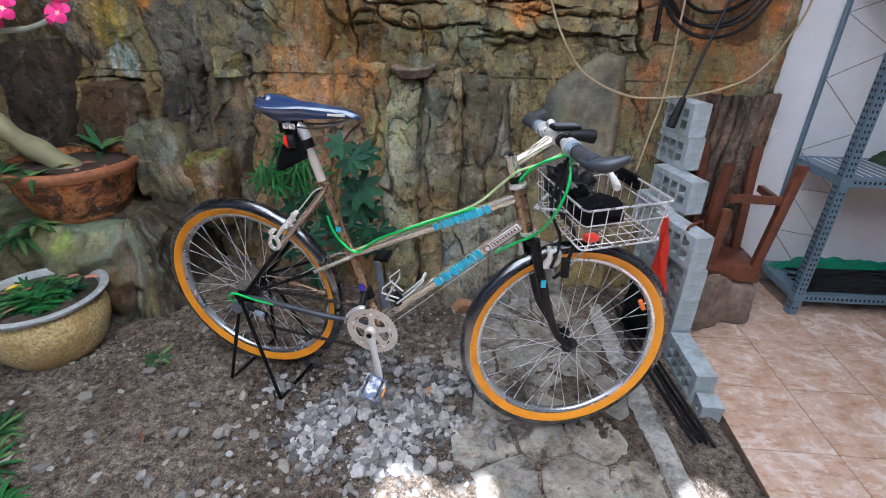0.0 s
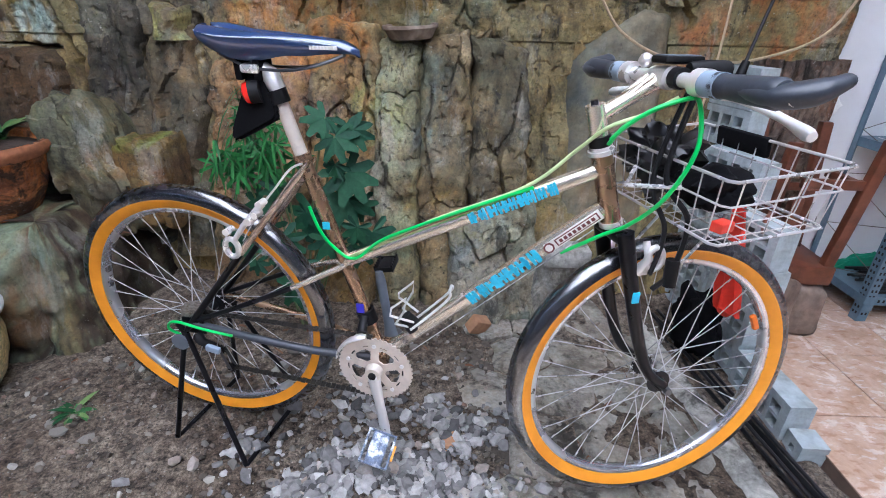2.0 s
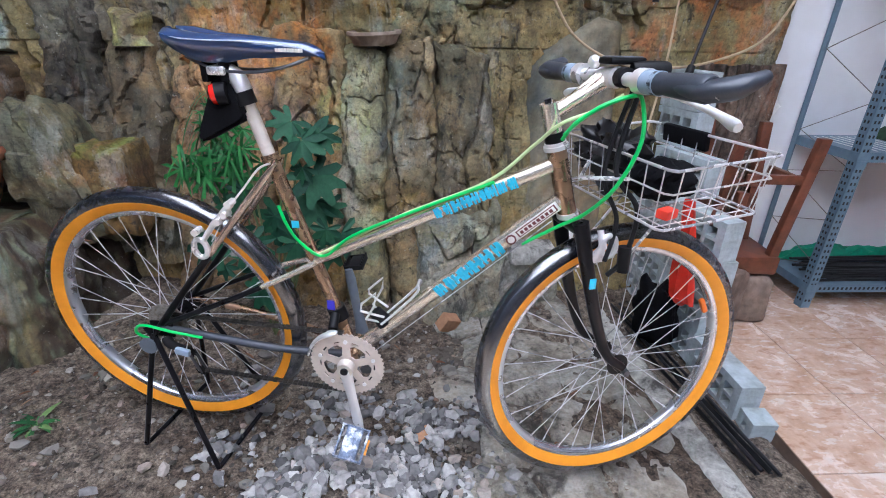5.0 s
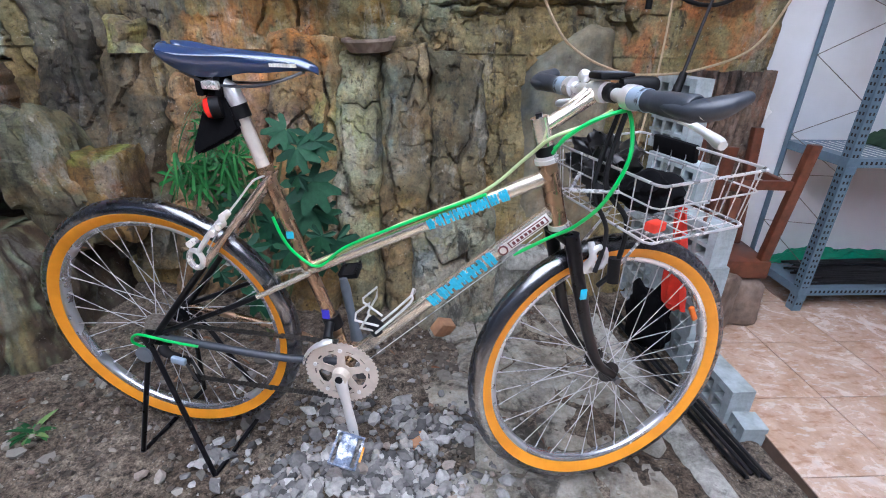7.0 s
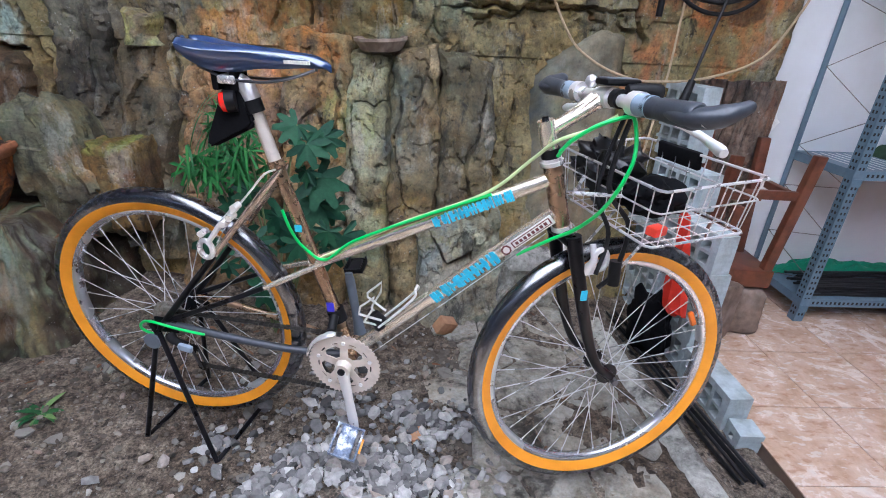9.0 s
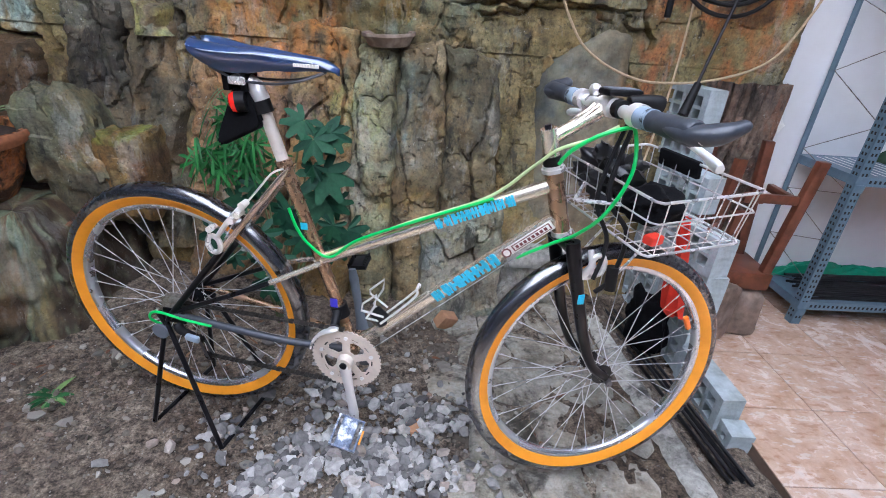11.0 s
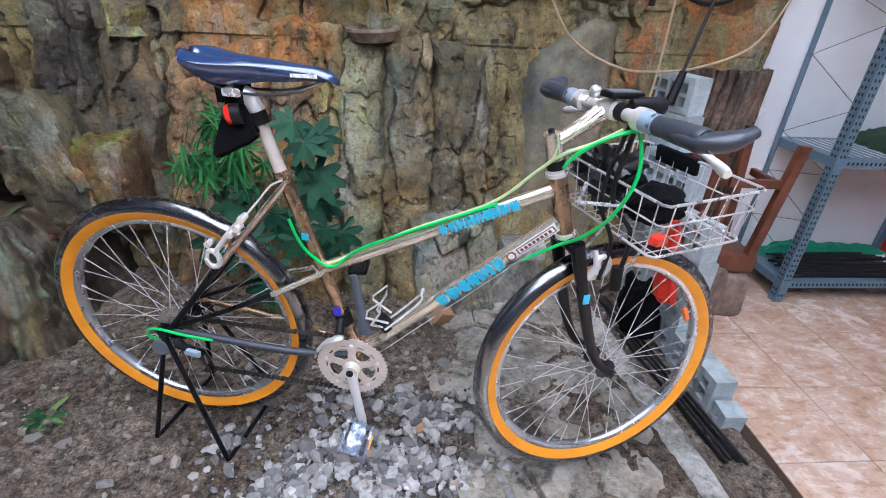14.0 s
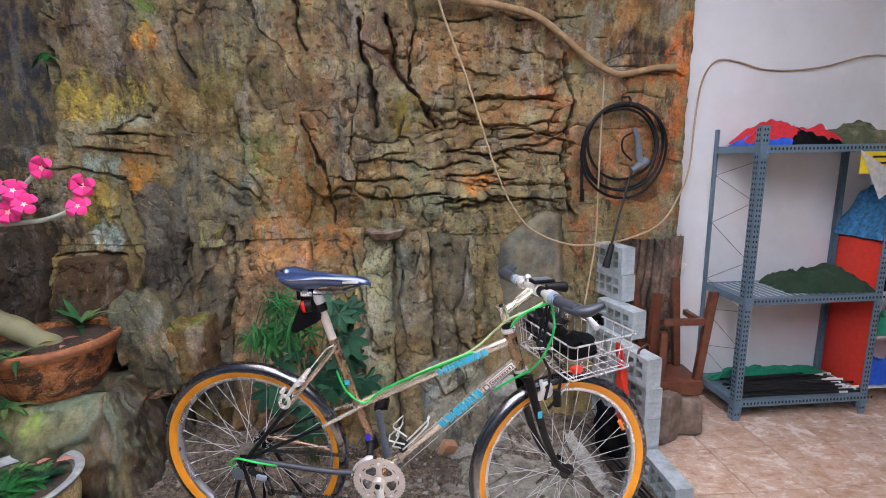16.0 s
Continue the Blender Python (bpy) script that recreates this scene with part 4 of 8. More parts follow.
mound_xs, mound_zs = steps(0.3, 1.02, 0.015), steps(-0.02, 1.2, 0.015)
mound = grid_mesh("cement_mound", mound_xs, mound_zs, mound_place, PAINTED_CEMENT)
pigment(mound.data, [p for z in mound_zs for p in mound_xs], [z for z in mound_zs for p in mound_xs], (98, 88, 76), 3.0, [
    ((0.36, 0.8), (0.06, 0.34), (66, 66, 70)), ((0.44, 0.55), (0.09, 0.3), (90, 82, 72)), ((0.43, 0.86), (0.07, 0.13), (74, 72, 72)), ((0.62, 0.98), (0.12, 0.1), (106, 98, 88)), ((0.9, 0.8), (0.1, 0.4), (130, 104, 80)), ((0.56, 0.3), (0.2, 0.2), (112, 96, 80))])
mound.parent = rock_face
tagged(mound, "smooth grey-brown cement mound")


def log_place(a, z):
    ang = math.pi * a
    wob = 0.012 * fbm(a * 3, z * 5, 31.0, 3)
    groove = abs(math.sin(a * 36 + 1.6 * fbm(a * 4, z * 4, 7.0, 3)))
    r = 0.158 + wob - 0.05 * (1 - groove) ** 3 + 0.02 * z
    return Vector((1.31 - 1.05 * r * math.cos(ang), -0.03 - 0.85 * r * math.sin(ang), z + 0.01 * fbm(a * 8, 1, 1, 2)))


log_part = grid_mesh("carved_log", steps(0.0, 1.0, 0.006), steps(-0.02, 0.96, 0.02), log_place, LOG_CEMENT)
log_part.parent = rock_face
tagged(log_part, "cement cast as a grooved tree trunk")

# shallow clay dish let into the rock, on the slabs
bm = lathe(bmesh.new(), [(0.0, 0.0), (0.075, 0.0), (0.092, 0.03), (0.1, 0.036), (0.1, 0.046), (0.09, 0.046), (0.075, 0.026), (0.0, 0.02)], 28)
dish = mesh_object("clay_dish", bm, TERRA_DUSTY)
dish.matrix_world = HOUSE @ pose(-0.125, -0.12, 1.005, 3, -3, 0)
tagged(dish, "dusty red clay dish resting on the rock ledge", "dish")

# ---- the low planter of cement rock ----
def planter_place(a, z):
    """Front and end of the planter's wall, from its far left round the rounded corner to the rock."""
    if a < 1.6:
        x, y, nx, ny = -2.9 + a, 1.72 + 0.05 * math.sin(a * 3), 0.0, -1.0
    elif a < 2.0:
        k = (a - 1.6) / 0.4 * math.pi / 2
        x, y, nx, ny = -1.3 + 0.16 * math.sin(k), 1.87 - 0.16 * math.cos(k), math.sin(k), -math.cos(k)
    else:
        x, y, nx, ny = -1.14 + 0.05 * (a - 2.0), 1.87 + (a - 2.0), 1.0, 0.0
    bulge = 0.03 + 0.055 * fbm(a * 3.1, z * 3.1, 40.0, 4) + 0.02 * fbm(a * 9, z * 9, 44.0, 4) + 0.01 * fbm(a * 24, z * 24, 2.0, 3)
    bulge -= 0.05 * smooth01(0.36, 0.46, z) + 0.24 * min(z, 0.46)
    d, _ = nearest([(1.15, 0.42), (1.2, 0.3), (1.14, 0.2), (1.2, 0.05)], a + 0.03 * fbm(a * 8, z * 8, 3, 2), z)
    bulge -= 0.03 * math.exp(-(d / 0.01) ** 2)
    top = 0.48 + 0.03 * fbm(a * 2.6, 0.0, 12.0, 3)
    if z > 0.46:
        inset = (z - 0.46) * 4
        return Vector((x + nx * (bulge - inset), y + ny * (bulge - inset), top - 0.15 * smooth01(0.2, 0.6, inset)))
    return Vector((x + nx * bulge, y + ny * bulge, top * z / 0.46))


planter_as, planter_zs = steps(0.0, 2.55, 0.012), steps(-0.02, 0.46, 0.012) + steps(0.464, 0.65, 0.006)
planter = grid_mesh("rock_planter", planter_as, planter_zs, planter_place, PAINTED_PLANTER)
# foot washes hold stain and painted-in shade, those from 2.0 on the end's shade
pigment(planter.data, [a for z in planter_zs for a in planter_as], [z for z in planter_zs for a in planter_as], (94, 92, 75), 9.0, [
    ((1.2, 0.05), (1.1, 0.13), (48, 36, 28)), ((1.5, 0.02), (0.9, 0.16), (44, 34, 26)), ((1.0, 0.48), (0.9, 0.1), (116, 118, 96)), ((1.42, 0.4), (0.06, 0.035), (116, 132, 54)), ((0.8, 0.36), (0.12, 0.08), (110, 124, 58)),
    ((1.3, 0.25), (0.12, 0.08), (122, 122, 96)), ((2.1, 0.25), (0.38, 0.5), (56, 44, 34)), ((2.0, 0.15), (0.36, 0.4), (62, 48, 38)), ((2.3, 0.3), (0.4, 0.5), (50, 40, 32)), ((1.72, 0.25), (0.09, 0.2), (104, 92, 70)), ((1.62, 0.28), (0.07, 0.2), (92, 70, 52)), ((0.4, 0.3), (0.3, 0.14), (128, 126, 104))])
structure(planter, "low planter wall of mossy cement rock", "planter")
bed = grid_mesh("soil_bed", steps(-3.2, -1.34, 0.05), steps(1.96, 2.45, 0.05),
                lambda x, y: (x, y, 0.35 + 0.03 * fbm(x * 4, y * 4, 3.0, 3)), SOIL)
structure(bed, "dark soil filling the planter", "soil")

def rough_block(size, seed, taper=0.15, chips=0.12, cuts=9, square=7):
    """A squared rock: a box worn round at the corners, its faces uneven."""
    bm = bmesh.new()
    bmesh.ops.create_cube(bm, size=2.0)
    bmesh.ops.subdivide_edges(bm, edges=bm.edges, cuts=cuts, use_grid_fill=True)
    off = Vector((seed * 3.3, seed * 1.7, seed))
    for v in bm.verts:
        c = v.co.copy()
        c *= 1 / (abs(c.x) ** square + abs(c.y) ** square + abs(c.z) ** square) ** (1 / square)
        c *= 1 + chips * (noise.noise(c * 1.1 + off) + 0.5 * noise.noise(c * 2.7 + off) + 0.25 * noise.noise(c * 6 + off))
        k = 1 - taper * c.z
        v.co = Vector((c.x * size[0] * k, c.y * size[1] * k, c.z * size[2]))
    return bm


# washes paint the boulder's lit top and shaded foot, the block's shaded side
for name, loc, size, base, seed, lean, lab, washes in (
        ("boulder", (-1.21, 2.14, 0.585), (0.12, 0.12, 0.245), (94, 86, 70), 2, -0.22, "worn grey-brown cement boulder in the planter", [((-1.3, 0.78), (0.08, 0.05), (108, 102, 80)), ((-1.12, 0.62), (0.06, 0.07), (110, 84, 58)), ((-1.2, 0.5), (0.12, 0.08), (72, 60, 48))]),
        ("stone_block", (-1.04, 2.14, 0.53), (0.078, 0.1, 0.155), (104, 82, 54), 4, 0.0, "squared mossy rock beside the boulder", [((-1.05, 0.68), (0.08, 0.02), (104, 104, 56)), ((-0.98, 0.58), (0.03, 0.1), (84, 60, 44))])):
    bm = rough_block(size, seed, 0.1 if seed == 2 else 0.02, 0.12 if seed == 2 else 0.07, 30, 4.0 if seed == 2 else 9)
    for v in bm.verts:
        v.co.x += lean * v.co.z
        d = noise.noise(v.co * 14 + Vector((seed, 0, 0))) + 0.6 * noise.noise(v.co * 32)
        v.co += v.co.normalized() * 0.006 * d
    along, high = np.array([v.co.x + 0.7 * v.co.y for v in bm.verts]), np.array([v.co.z + 0.5 * v.co.y for v in bm.verts])
    for v, d in zip(bm.verts, chisel(along, high, 0.1, 0.13, seed + 3, 0.022, 0.14)[0] + chisel(along, high, 0.035, 0.04, seed + 8, 0.006, 0.12)[0]):
        v.co += v.co.normalized() * float(d)
    ob = mesh_object(name, bm, PAINTED_ROCK)
    ob.matrix_world = pose(*loc, 0, 0, -4)
    pigment(ob.data, [v.co.x + loc[0] for v in ob.data.vertices], [v.co.z + loc[2] for v in ob.data.vertices], base, seed, washes)
    tagged(ob, lab, "boulder")

# ---- paving, kerb and tiles ----
def hexagons():
    """Uneven flagstones: the cells round shifted centres, cut by half-planes."""
    rnd = random.Random(5)
    cs = []
    for j in range(-1, 8):
        for i in range(-1, 6):
            cs.append((0.02 + 0.205 * (i + 0.5 * (j % 2)) + rnd.uniform(-0.03, 0.03), 0.62 + 0.185 * j + rnd.uniform(-0.03, 0.03)))
    for n, (cx, cy) in enumerate(cs):
        if not (0.0 < cx < 0.66 and 0.6 < cy < 2.0) or (cx < 0.12 and cy > 1.25):
            continue
        poly = [(cx - 0.3, cy - 0.3), (cx + 0.3, cy - 0.3), (cx + 0.3, cy + 0.3), (cx - 0.3, cy + 0.3)]
        cuts = [((ox + cx) / 2, (oy + cy) / 2, ox - cx, oy - cy) for k, (ox, oy) in enumerate(cs) if k != n and math.hypot(ox - cx, oy - cy) < 0.55]
        cuts.append((0.665, cy, 1.0, 0.0))
        for mx, my, dx, dy in cuts:
            kept = []
            for (ax, ay), (bx, by) in zip(poly, poly[1:] + poly[:1]):
                da, db = (ax - mx) * dx + (ay - my) * dy, (bx - mx) * dx + (by - my) * dy
                if da <= 0:
                    kept.append((ax, ay))
                if da * db < 0:
                    t = da / (da - db)
                    kept.append((ax + t * (bx - ax), ay + t * (by - ay)))
            poly = kept
        yield cx, cy, poly, rnd


pavement = grid_mesh("pavement", steps(-0.02, 0.68, 0.05), steps(0.5, 2.02, 0.05),
                     lambda x, y: (x, y, ground_z(x, y) - 0.004 - 0.012 * smooth01(0.06, -0.02, x) + 0.01 * fbm(x * 9, y * 9, 1.0, 3)), JOINT_DIRT)
structure(pavement, "path of uneven flagstones set in dirt", "paving")
for cx, cy, poly, rnd in hexagons():
    ring = []
    for (ax, ay), (bx, by) in zip(poly, poly[1:] + poly[:1]):
        for k in range(3):
            t = k / 3
            x, y = ax + t * (bx - ax), ay + t * (by - ay)
            ring.append((cx + (x - cx) * 0.955 + rnd.uniform(-0.008, 0.008), cy + (y - cy) * 0.955 + rnd.uniform(-0.008, 0.008)))
    h = ground_z(cx, cy) + rnd.uniform(0.007, 0.014)
    tx, ty = rnd.uniform(-0.03, 0.03), rnd.uniform(-0.03, 0.03)
    bm = bmesh.new()
    lift = lambda x, y, d: (x, y, h + d + tx * (x - cx) + ty * (y - cy))
    base = [bm.verts.new(lift(x, y, -0.03)) for x, y in ring]
    low = [bm.verts.new(lift(x, y, -0.006)) for x, y in ring]
    top = [bm.verts.new(lift(cx + (x - cx) * 0.92, cy + (y - cy) * 0.92, 0.0)) for x, y in ring]
    for a, b in ((base, low), (low, top)):
        for i in range(len(a)):
            bm.faces.new((a[i], a[(i + 1) % len(a)], b[(i + 1) % len(a)], b[i]))
    bm.faces.new(top)
    bmesh.ops.recalc_face_normals(bm, faces=bm.faces)
    mesh_object("flagstone", bm, PAVER, pavement)

kerb = grid_mesh("kerb", [0.672, 0.676, 0.684] + steps(0.69, 0.745, 0.011) + [0.752, 0.756], steps(0.2, 1.95, 0.03),
                 lambda x, y: (x + 0.008 * fbm(y * 5, x * 5, 2.0, 3), y, 0.045 + 0.006 * fbm(x * 20, y * 12, 2.0, 3) - 0.06 * (x < 0.674 or x > 0.754) - 0.01 * (x < 0.678 or x > 0.751)), KERB)
structure(kerb, "worn concrete edging strip along the path", "kerb")

# the tiled terrace: 30 cm tiles on a slab
FLOOR = Matrix.Translation((1.005, 1.132, 0)) @ pose(0, 0, 0, 0, 0, -4.4)
slab = mesh_object("floor", box_bm((0.0, -1.6, -0.12), (5.2, 1.42, -0.004)), GROUT, smooth=False)
slab.matrix_world = FLOOR
structure(slab, "terrace floor of mottled peach ceramic tiles", "floor")
tile_me = None
for i in range(12):
    for j in range(-6, 4):
        if tile_me is None:
            ob = mesh_object("tile", box_bm((0.0015, 0.0015, -0.006), (0.3025, 0.3025, 0.0), 0.0012), TILE, slab, smooth=False)
            tile_me = ob.data
        else:
            ob = new("tile", tile_me)
            ob.parent = slab
        ob.location = (-0.012 + 0.304 * i, 0.341 + 0.304 * j, 0)

# ---- the bicycle ----
# u forward along the frame, v to its left (away from the path of the walk), w up; the rear hub stands over the origin
BIKE = Matrix.Translation((-0.644, 1.472, 0)) @ pose(0, 0, 0, 0, 0, -14.3) @ pose(0, 0.0163, 0, 2.6, 0, 0)     # it leans a little towards the path
bike = thing("bicycle", BIKE, "bronze-coloured city bicycle with amber tyre walls on a black rear stand", "bicycle")
HUB_R, HUB_F = Vector((0.01, 0.0, 0.4085)), Vector((1.008, 0.0, 0.388))
BB = Vector((0.456, 0.0, 0.35))
SEAT, LOW = Vector((0.323, 0.0, 0.8)), Vector((0.384, 0.0, 0.592))
HEAD_T, HEAD_B = Vector((0.876, 0.0, 0.868)), Vector((0.912, 0.0, 0.742))
AXIS = (HEAD_T - HEAD_B).normalized()
# everything that turns with the bars, 22 degrees to its left
TURN_M = Matrix.Translation(HEAD_T) @ Matrix.Rotation(radians(22), 4, AXIS) @ Matrix.Translation(-HEAD_T)


def turned(bm):
    bmesh.ops.transform(bm, matrix=TURN_M, verts=bm.verts)
    return bm


part("seat_tube", tube_bm([BB, SEAT + (SEAT - BB).normalized() * 0.025], 0.0143, 20), BRONZE, bike)
part("top_tube", tube_bm([LOW + Vector((-0.01, 0, -0.003)), HEAD_T + Vector((0.004, 0, -0.03))], 0.0145, 18), CHAMPAGNE, bike, "champagne-coloured tube")
part("down_tube", tube_bm([BB, HEAD_B + Vector((-0.012, 0, 0.028))], 0.0165, 18), CHAMPAGNE, bike, "champagne-coloured tube")
part("head_tube", tube_bm([HEAD_B, HEAD_T], 0.0185, 20), BRONZE, bike)
bm = tube_bm([BB + Vector((0, -0.036, 0)), BB + Vector((0, 0.036, 0))], 0.021, 18)
part("bottom_bracket", bm, BRONZE, bike)
for sgn in (-1, 1):
    end = HUB_R + Vector((0.0, sgn * 0.064, 0.008))
    tip = SEAT + Vector((0.012, sgn * 0.017, 0.016))
    line = [tip.lerp(end, t) + Vector((0, sgn * 0.012 * math.sin(math.pi * t), 0)) for t in (0.0, 0.035, 0.08, 0.2, 0.35, 0.5, 0.75, 1.0)]
    part("seat_stay", tube_bm(line[:6], [0.0022, 0.0065, 0.008, 0.008, 0.0076, 0.0072], 14), BRONZE_LIT, bike)
    part("lower_seat_stay", tube_bm(line[5:], 0.0078, 12), BLACK_PAINT, bike, "black lower stay")
    line = curve([LOW + Vector((0.006, sgn * 0.014, 0)), LOW.lerp(end, 0.35) + Vector((0, sgn * 0.03, 0)), end + Vector((0.01, 0, 0.006))], 8)
    part("middle_stay", tube_bm(line[:8], 0.0068, 10), CHAMPAGNE, bike)
    part("lower_middle_stay", tube_bm(line[7:], 0.0062, 10), BLACK_PAINT, bike, "black lower stay")
    part("chain_stay", tube_bm(curve([BB + Vector((-0.02, sgn * 0.018, 0)), BB.lerp(end, 0.4) + Vector((0, sgn * 0.026, 0)), end], 5), 0.0095, 12), BRONZE if sgn > 0 else RUBBER_GREY, bike)
    bm = box_bm((-0.012, sgn * 0.064 - 0.003, 0.39), (0.044, sgn * 0.064 + 0.003, 0.432), 0.002)
    part("dropout", bm, BLACK_PAINT, bike)


def wheel(name, centre, matrix, cassette, size):
    hub = new(name)
    hub.parent = bike
    hub.matrix_local = matrix @ Matrix.Translation(centre) @ Matrix.Scale(size, 4)
    hub.empty_display_size = 0.05
    prof = []
    for k in range(13):
        a = math.pi * (0.5 - k / 12) * 1.0
        prof.append((0.303 + 0.0275 * max(0.0, math.cos(a)) ** 0.82, 0.0238 * math.sin(a)))
    bm = lathe(bmesh.new(), prof[::-1], 128, "y")
    # slanting grooves cut into the smooth tread
    bm.verts.ensure_lookup_table()
    for i, v in enumerate(bm.verts):
        ring, k = divmod(i, 128)
        if 1 < ring < 11 and (k + abs(ring - 6)) % 8 == 0:
            v.co *= 1 - 0.0022 / 0.33
    part("tyre", bm, TYRE, hub, "black tread")
    for sgn in (-1, 1):
        wall_prof = [(0.3045, sgn * 0.0236), (0.302, sgn * 0.0236), (0.298, sgn * 0.0222), (0.292, sgn * 0.0198), (0.2845, sgn * 0.016), (0.2805, sgn * 0.0132)]
        bm = lathe(bmesh.new(), wall_prof if sgn < 0 else wall_prof[::-1], 96, "y")
        part("sidewall", bm, AMBER, hub, "amber tyre wall")
    rim = [(0.283, -0.0135), (0.2845, -0.012), (0.28, -0.0128), (0.274, -0.0128), (0.2705, -0.0115), (0.2675, -0.007), (0.2665, 0.0), (0.2675, 0.007), (0.2705, 0.0115), (0.274, 0.0128), (0.28, 0.0128), (0.2845, 0.012), (0.283, 0.0135)]
    part("rim", lathe(bmesh.new(), rim, 96, "y"), RIM_ALLOY, hub, "polished alloy rim")
    flange = 0.03
    hp = [(0.0, -0.062), (0.006, -0.062), (0.006, -0.05), (0.012, -0.05), (0.013, -flange - 0.003), (0.026, -flange - 0.003), (0.026, -flange), (0.011, -flange + 0.006), (0.0105, flange - 0.006), (0.026, flange), (0.026, flange + 0.003), (0.012, flange + 0.004), (0.012, 0.05), (0.006, 0.05), (0.006, 0.062), (0.0, 0.062)]
    part("hub", lathe(bmesh.new(), hp, 28, "y"), BLACK_PAINT, hub, "black hub")
    # one spoke for each side and lean; the rest share its mesh
    made = {}
    for i in range(36):
        side_sign, lead = (-1 if i % 2 else 1), (1 if (i // 2) % 2 else -1)
        key = side_sign, lead
        if key not in made:
            t = lead * radians(62)
            a = Vector((0.024 * math.cos(t), side_sign * flange, 0.024 * math.sin(t)))
            bm = tube_bm([a, Vector((0.268, side_sign * 0.003, 0.0))], 0.0011, 6)
            tube(bm, [Vector((0.254, side_sign * 0.0042, 0.0)), Vector((0.268, side_sign * 0.003, 0.0))], 0.0019, 6)
            ob = part("spoke", bm, CHROME, hub)
            made[key] = ob.data
        else:
            ob = new("spoke", made[key])
            ob.parent = hub
        ob.matrix_local = Matrix.Rotation(radians(10 * i + 4), 4, "Y")
    if cassette:
        for k in range(6):
            bm = bmesh.new()
            r, y = 0.05 - 0.0052 * k, -0.036 - 0.0042 * k
            teeth = []
            for i in range(60):
                a = 2 * math.pi * i / 60
                q = r + (0.0025 if i % 3 == 0 else 0.0)
                teeth.append((bm.verts.new((q * math.cos(a), y, q * math.sin(a))), bm.verts.new((q * math.cos(a), y + 0.002, q * math.sin(a)))))
            for a, b in zip(teeth, teeth[1:] + teeth[:1]):
                bm.faces.new((a[0], b[0], b[1], a[1]))
            inner = [(bm.verts.new((0.7 * r * math.cos(a), y, 0.7 * r * math.sin(a))), bm.verts.new((0.7 * r * math.cos(a), y + 0.002, 0.7 * r * math.sin(a)))) for a in [2 * math.pi * i / 60 for i in range(60)]]
            for i in range(60):
                a, b, c, d = teeth[i], teeth[(i + 1) % 60], inner[(i + 1) % 60], inner[i]
                bm.faces.new((a[0], b[0], c[0], d[0]))
                bm.faces.new((d[1], c[1], b[1], a[1]))
                bm.faces.new((c[0], c[1], d[1], d[0]))
            bmesh.ops.recalc_face_normals(bm, faces=bm.faces)
            part("sprocket", bm, SPROCKET, hub, "worn rusty steel sprocket")
    return hub


rear = wheel("rear_wheel", HUB_R, Matrix(), True, 1.0)
front = wheel("front_wheel", HUB_F + Vector((0.05, 0, 0)), TURN_M, False, 0.975)
bm = box_bm((-0.02, -0.014, 0.244), (0.02, -0.004, 0.257), 0.003)
ob = part("spoke_reflector", bm, plain("orange_lens", (0.9, 0.2, 0.02), 0.3), front, "orange reflector")
ob.matrix_local = Matrix.Rotation(radians(63), 4, "Y")

# fork: crown, two blades that bend forward to the hub
bm = tube_bm([HEAD_B + AXIS * 0.0, HEAD_B - AXIS * 0.02], 0.017, 18)
tube(bm, [HEAD_B - AXIS * 0.02 + Vector((0, -0.048, 0)), HEAD_B - AXIS * 0.018 + Vector((0, 0.048, 0))], 0.0145, 14)
part("fork_crown", turned(bm), BLACK_PAINT, bike, "black fork crown")
hub_c = HUB_F + Vector((0.05, 0, 0))
for sgn in (-1, 1):
    a = HEAD_B - AXIS * 0.02
    pts = [a + Vector((0, sgn * 0.045, 0.012)), a - AXIS * 0.1 + Vector((0, sgn * 0.049, 0)), a - AXIS * 0.22 + Vector((0.0, sgn * 0.052, 0)), a - AXIS * 0.3 + Vector((0.012, sgn * 0.053, 0)), hub_c + Vector((-0.004, sgn * 0.053, 0.008))]
    line = curve(pts, 6)
    rs = [0.0155 - 0.0065 * (i / (len(line) - 1)) for i in range(len(line))]
    part("fork_blade", turned(tube_bm(line, rs, 14)), BLACK_PAINT, bike, "black fork blade")
    if sgn < 0:
        q = a - AXIS * 0.115 + Vector((0.0, -0.0625, 0))
        part("fork_sticker", turned(box_bm((q.x - 0.007, q.y - 0.0015, q.z - 0.011), (q.x + 0.007, q.y + 0.002, q.z + 0.011), 0.001)), CYAN, bike, "small cyan sticker")
    part("axle_nut", turned(tube_bm([hub_c + Vector((0, sgn * 0.056, 0)), hub_c + Vector((0, sgn * 0.068, 0))], 0.0085, 6)), STEEL_DARK, bike)

# headset, quill and stem
bm = tube_bm([HEAD_T - AXIS * 0.002, HEAD_T + AXIS * 0.006], 0.023, 20)
tube(bm, [HEAD_T + AXIS * 0.006, HEAD_T + AXIS * 0.012], 0.02, 20)
part("headset_cup", bm, ALLOY, bike, "polished headset cup")
part("headset_nut", tube_bm([HEAD_T + AXIS * 0.012, HEAD_T + AXIS * 0.03], 0.0185, 18), BLACK_PLASTIC, bike, "black headset ring")
part("lower_cup", tube_bm([HEAD_B - AXIS * 0.008, HEAD_B + AXIS * 0.002], 0.021, 18), ALLOY, bike)
Q_TOP = HEAD_T + AXIS * 0.083
BAR_C = Vector((0.968, 0.0, 0.99))
bm = tube_bm([HEAD_T + AXIS * 0.03, Q_TOP], 0.0165, 18)
part("quill", turned(bm), CHAMPAGNE, bike, "champagne quill stem")
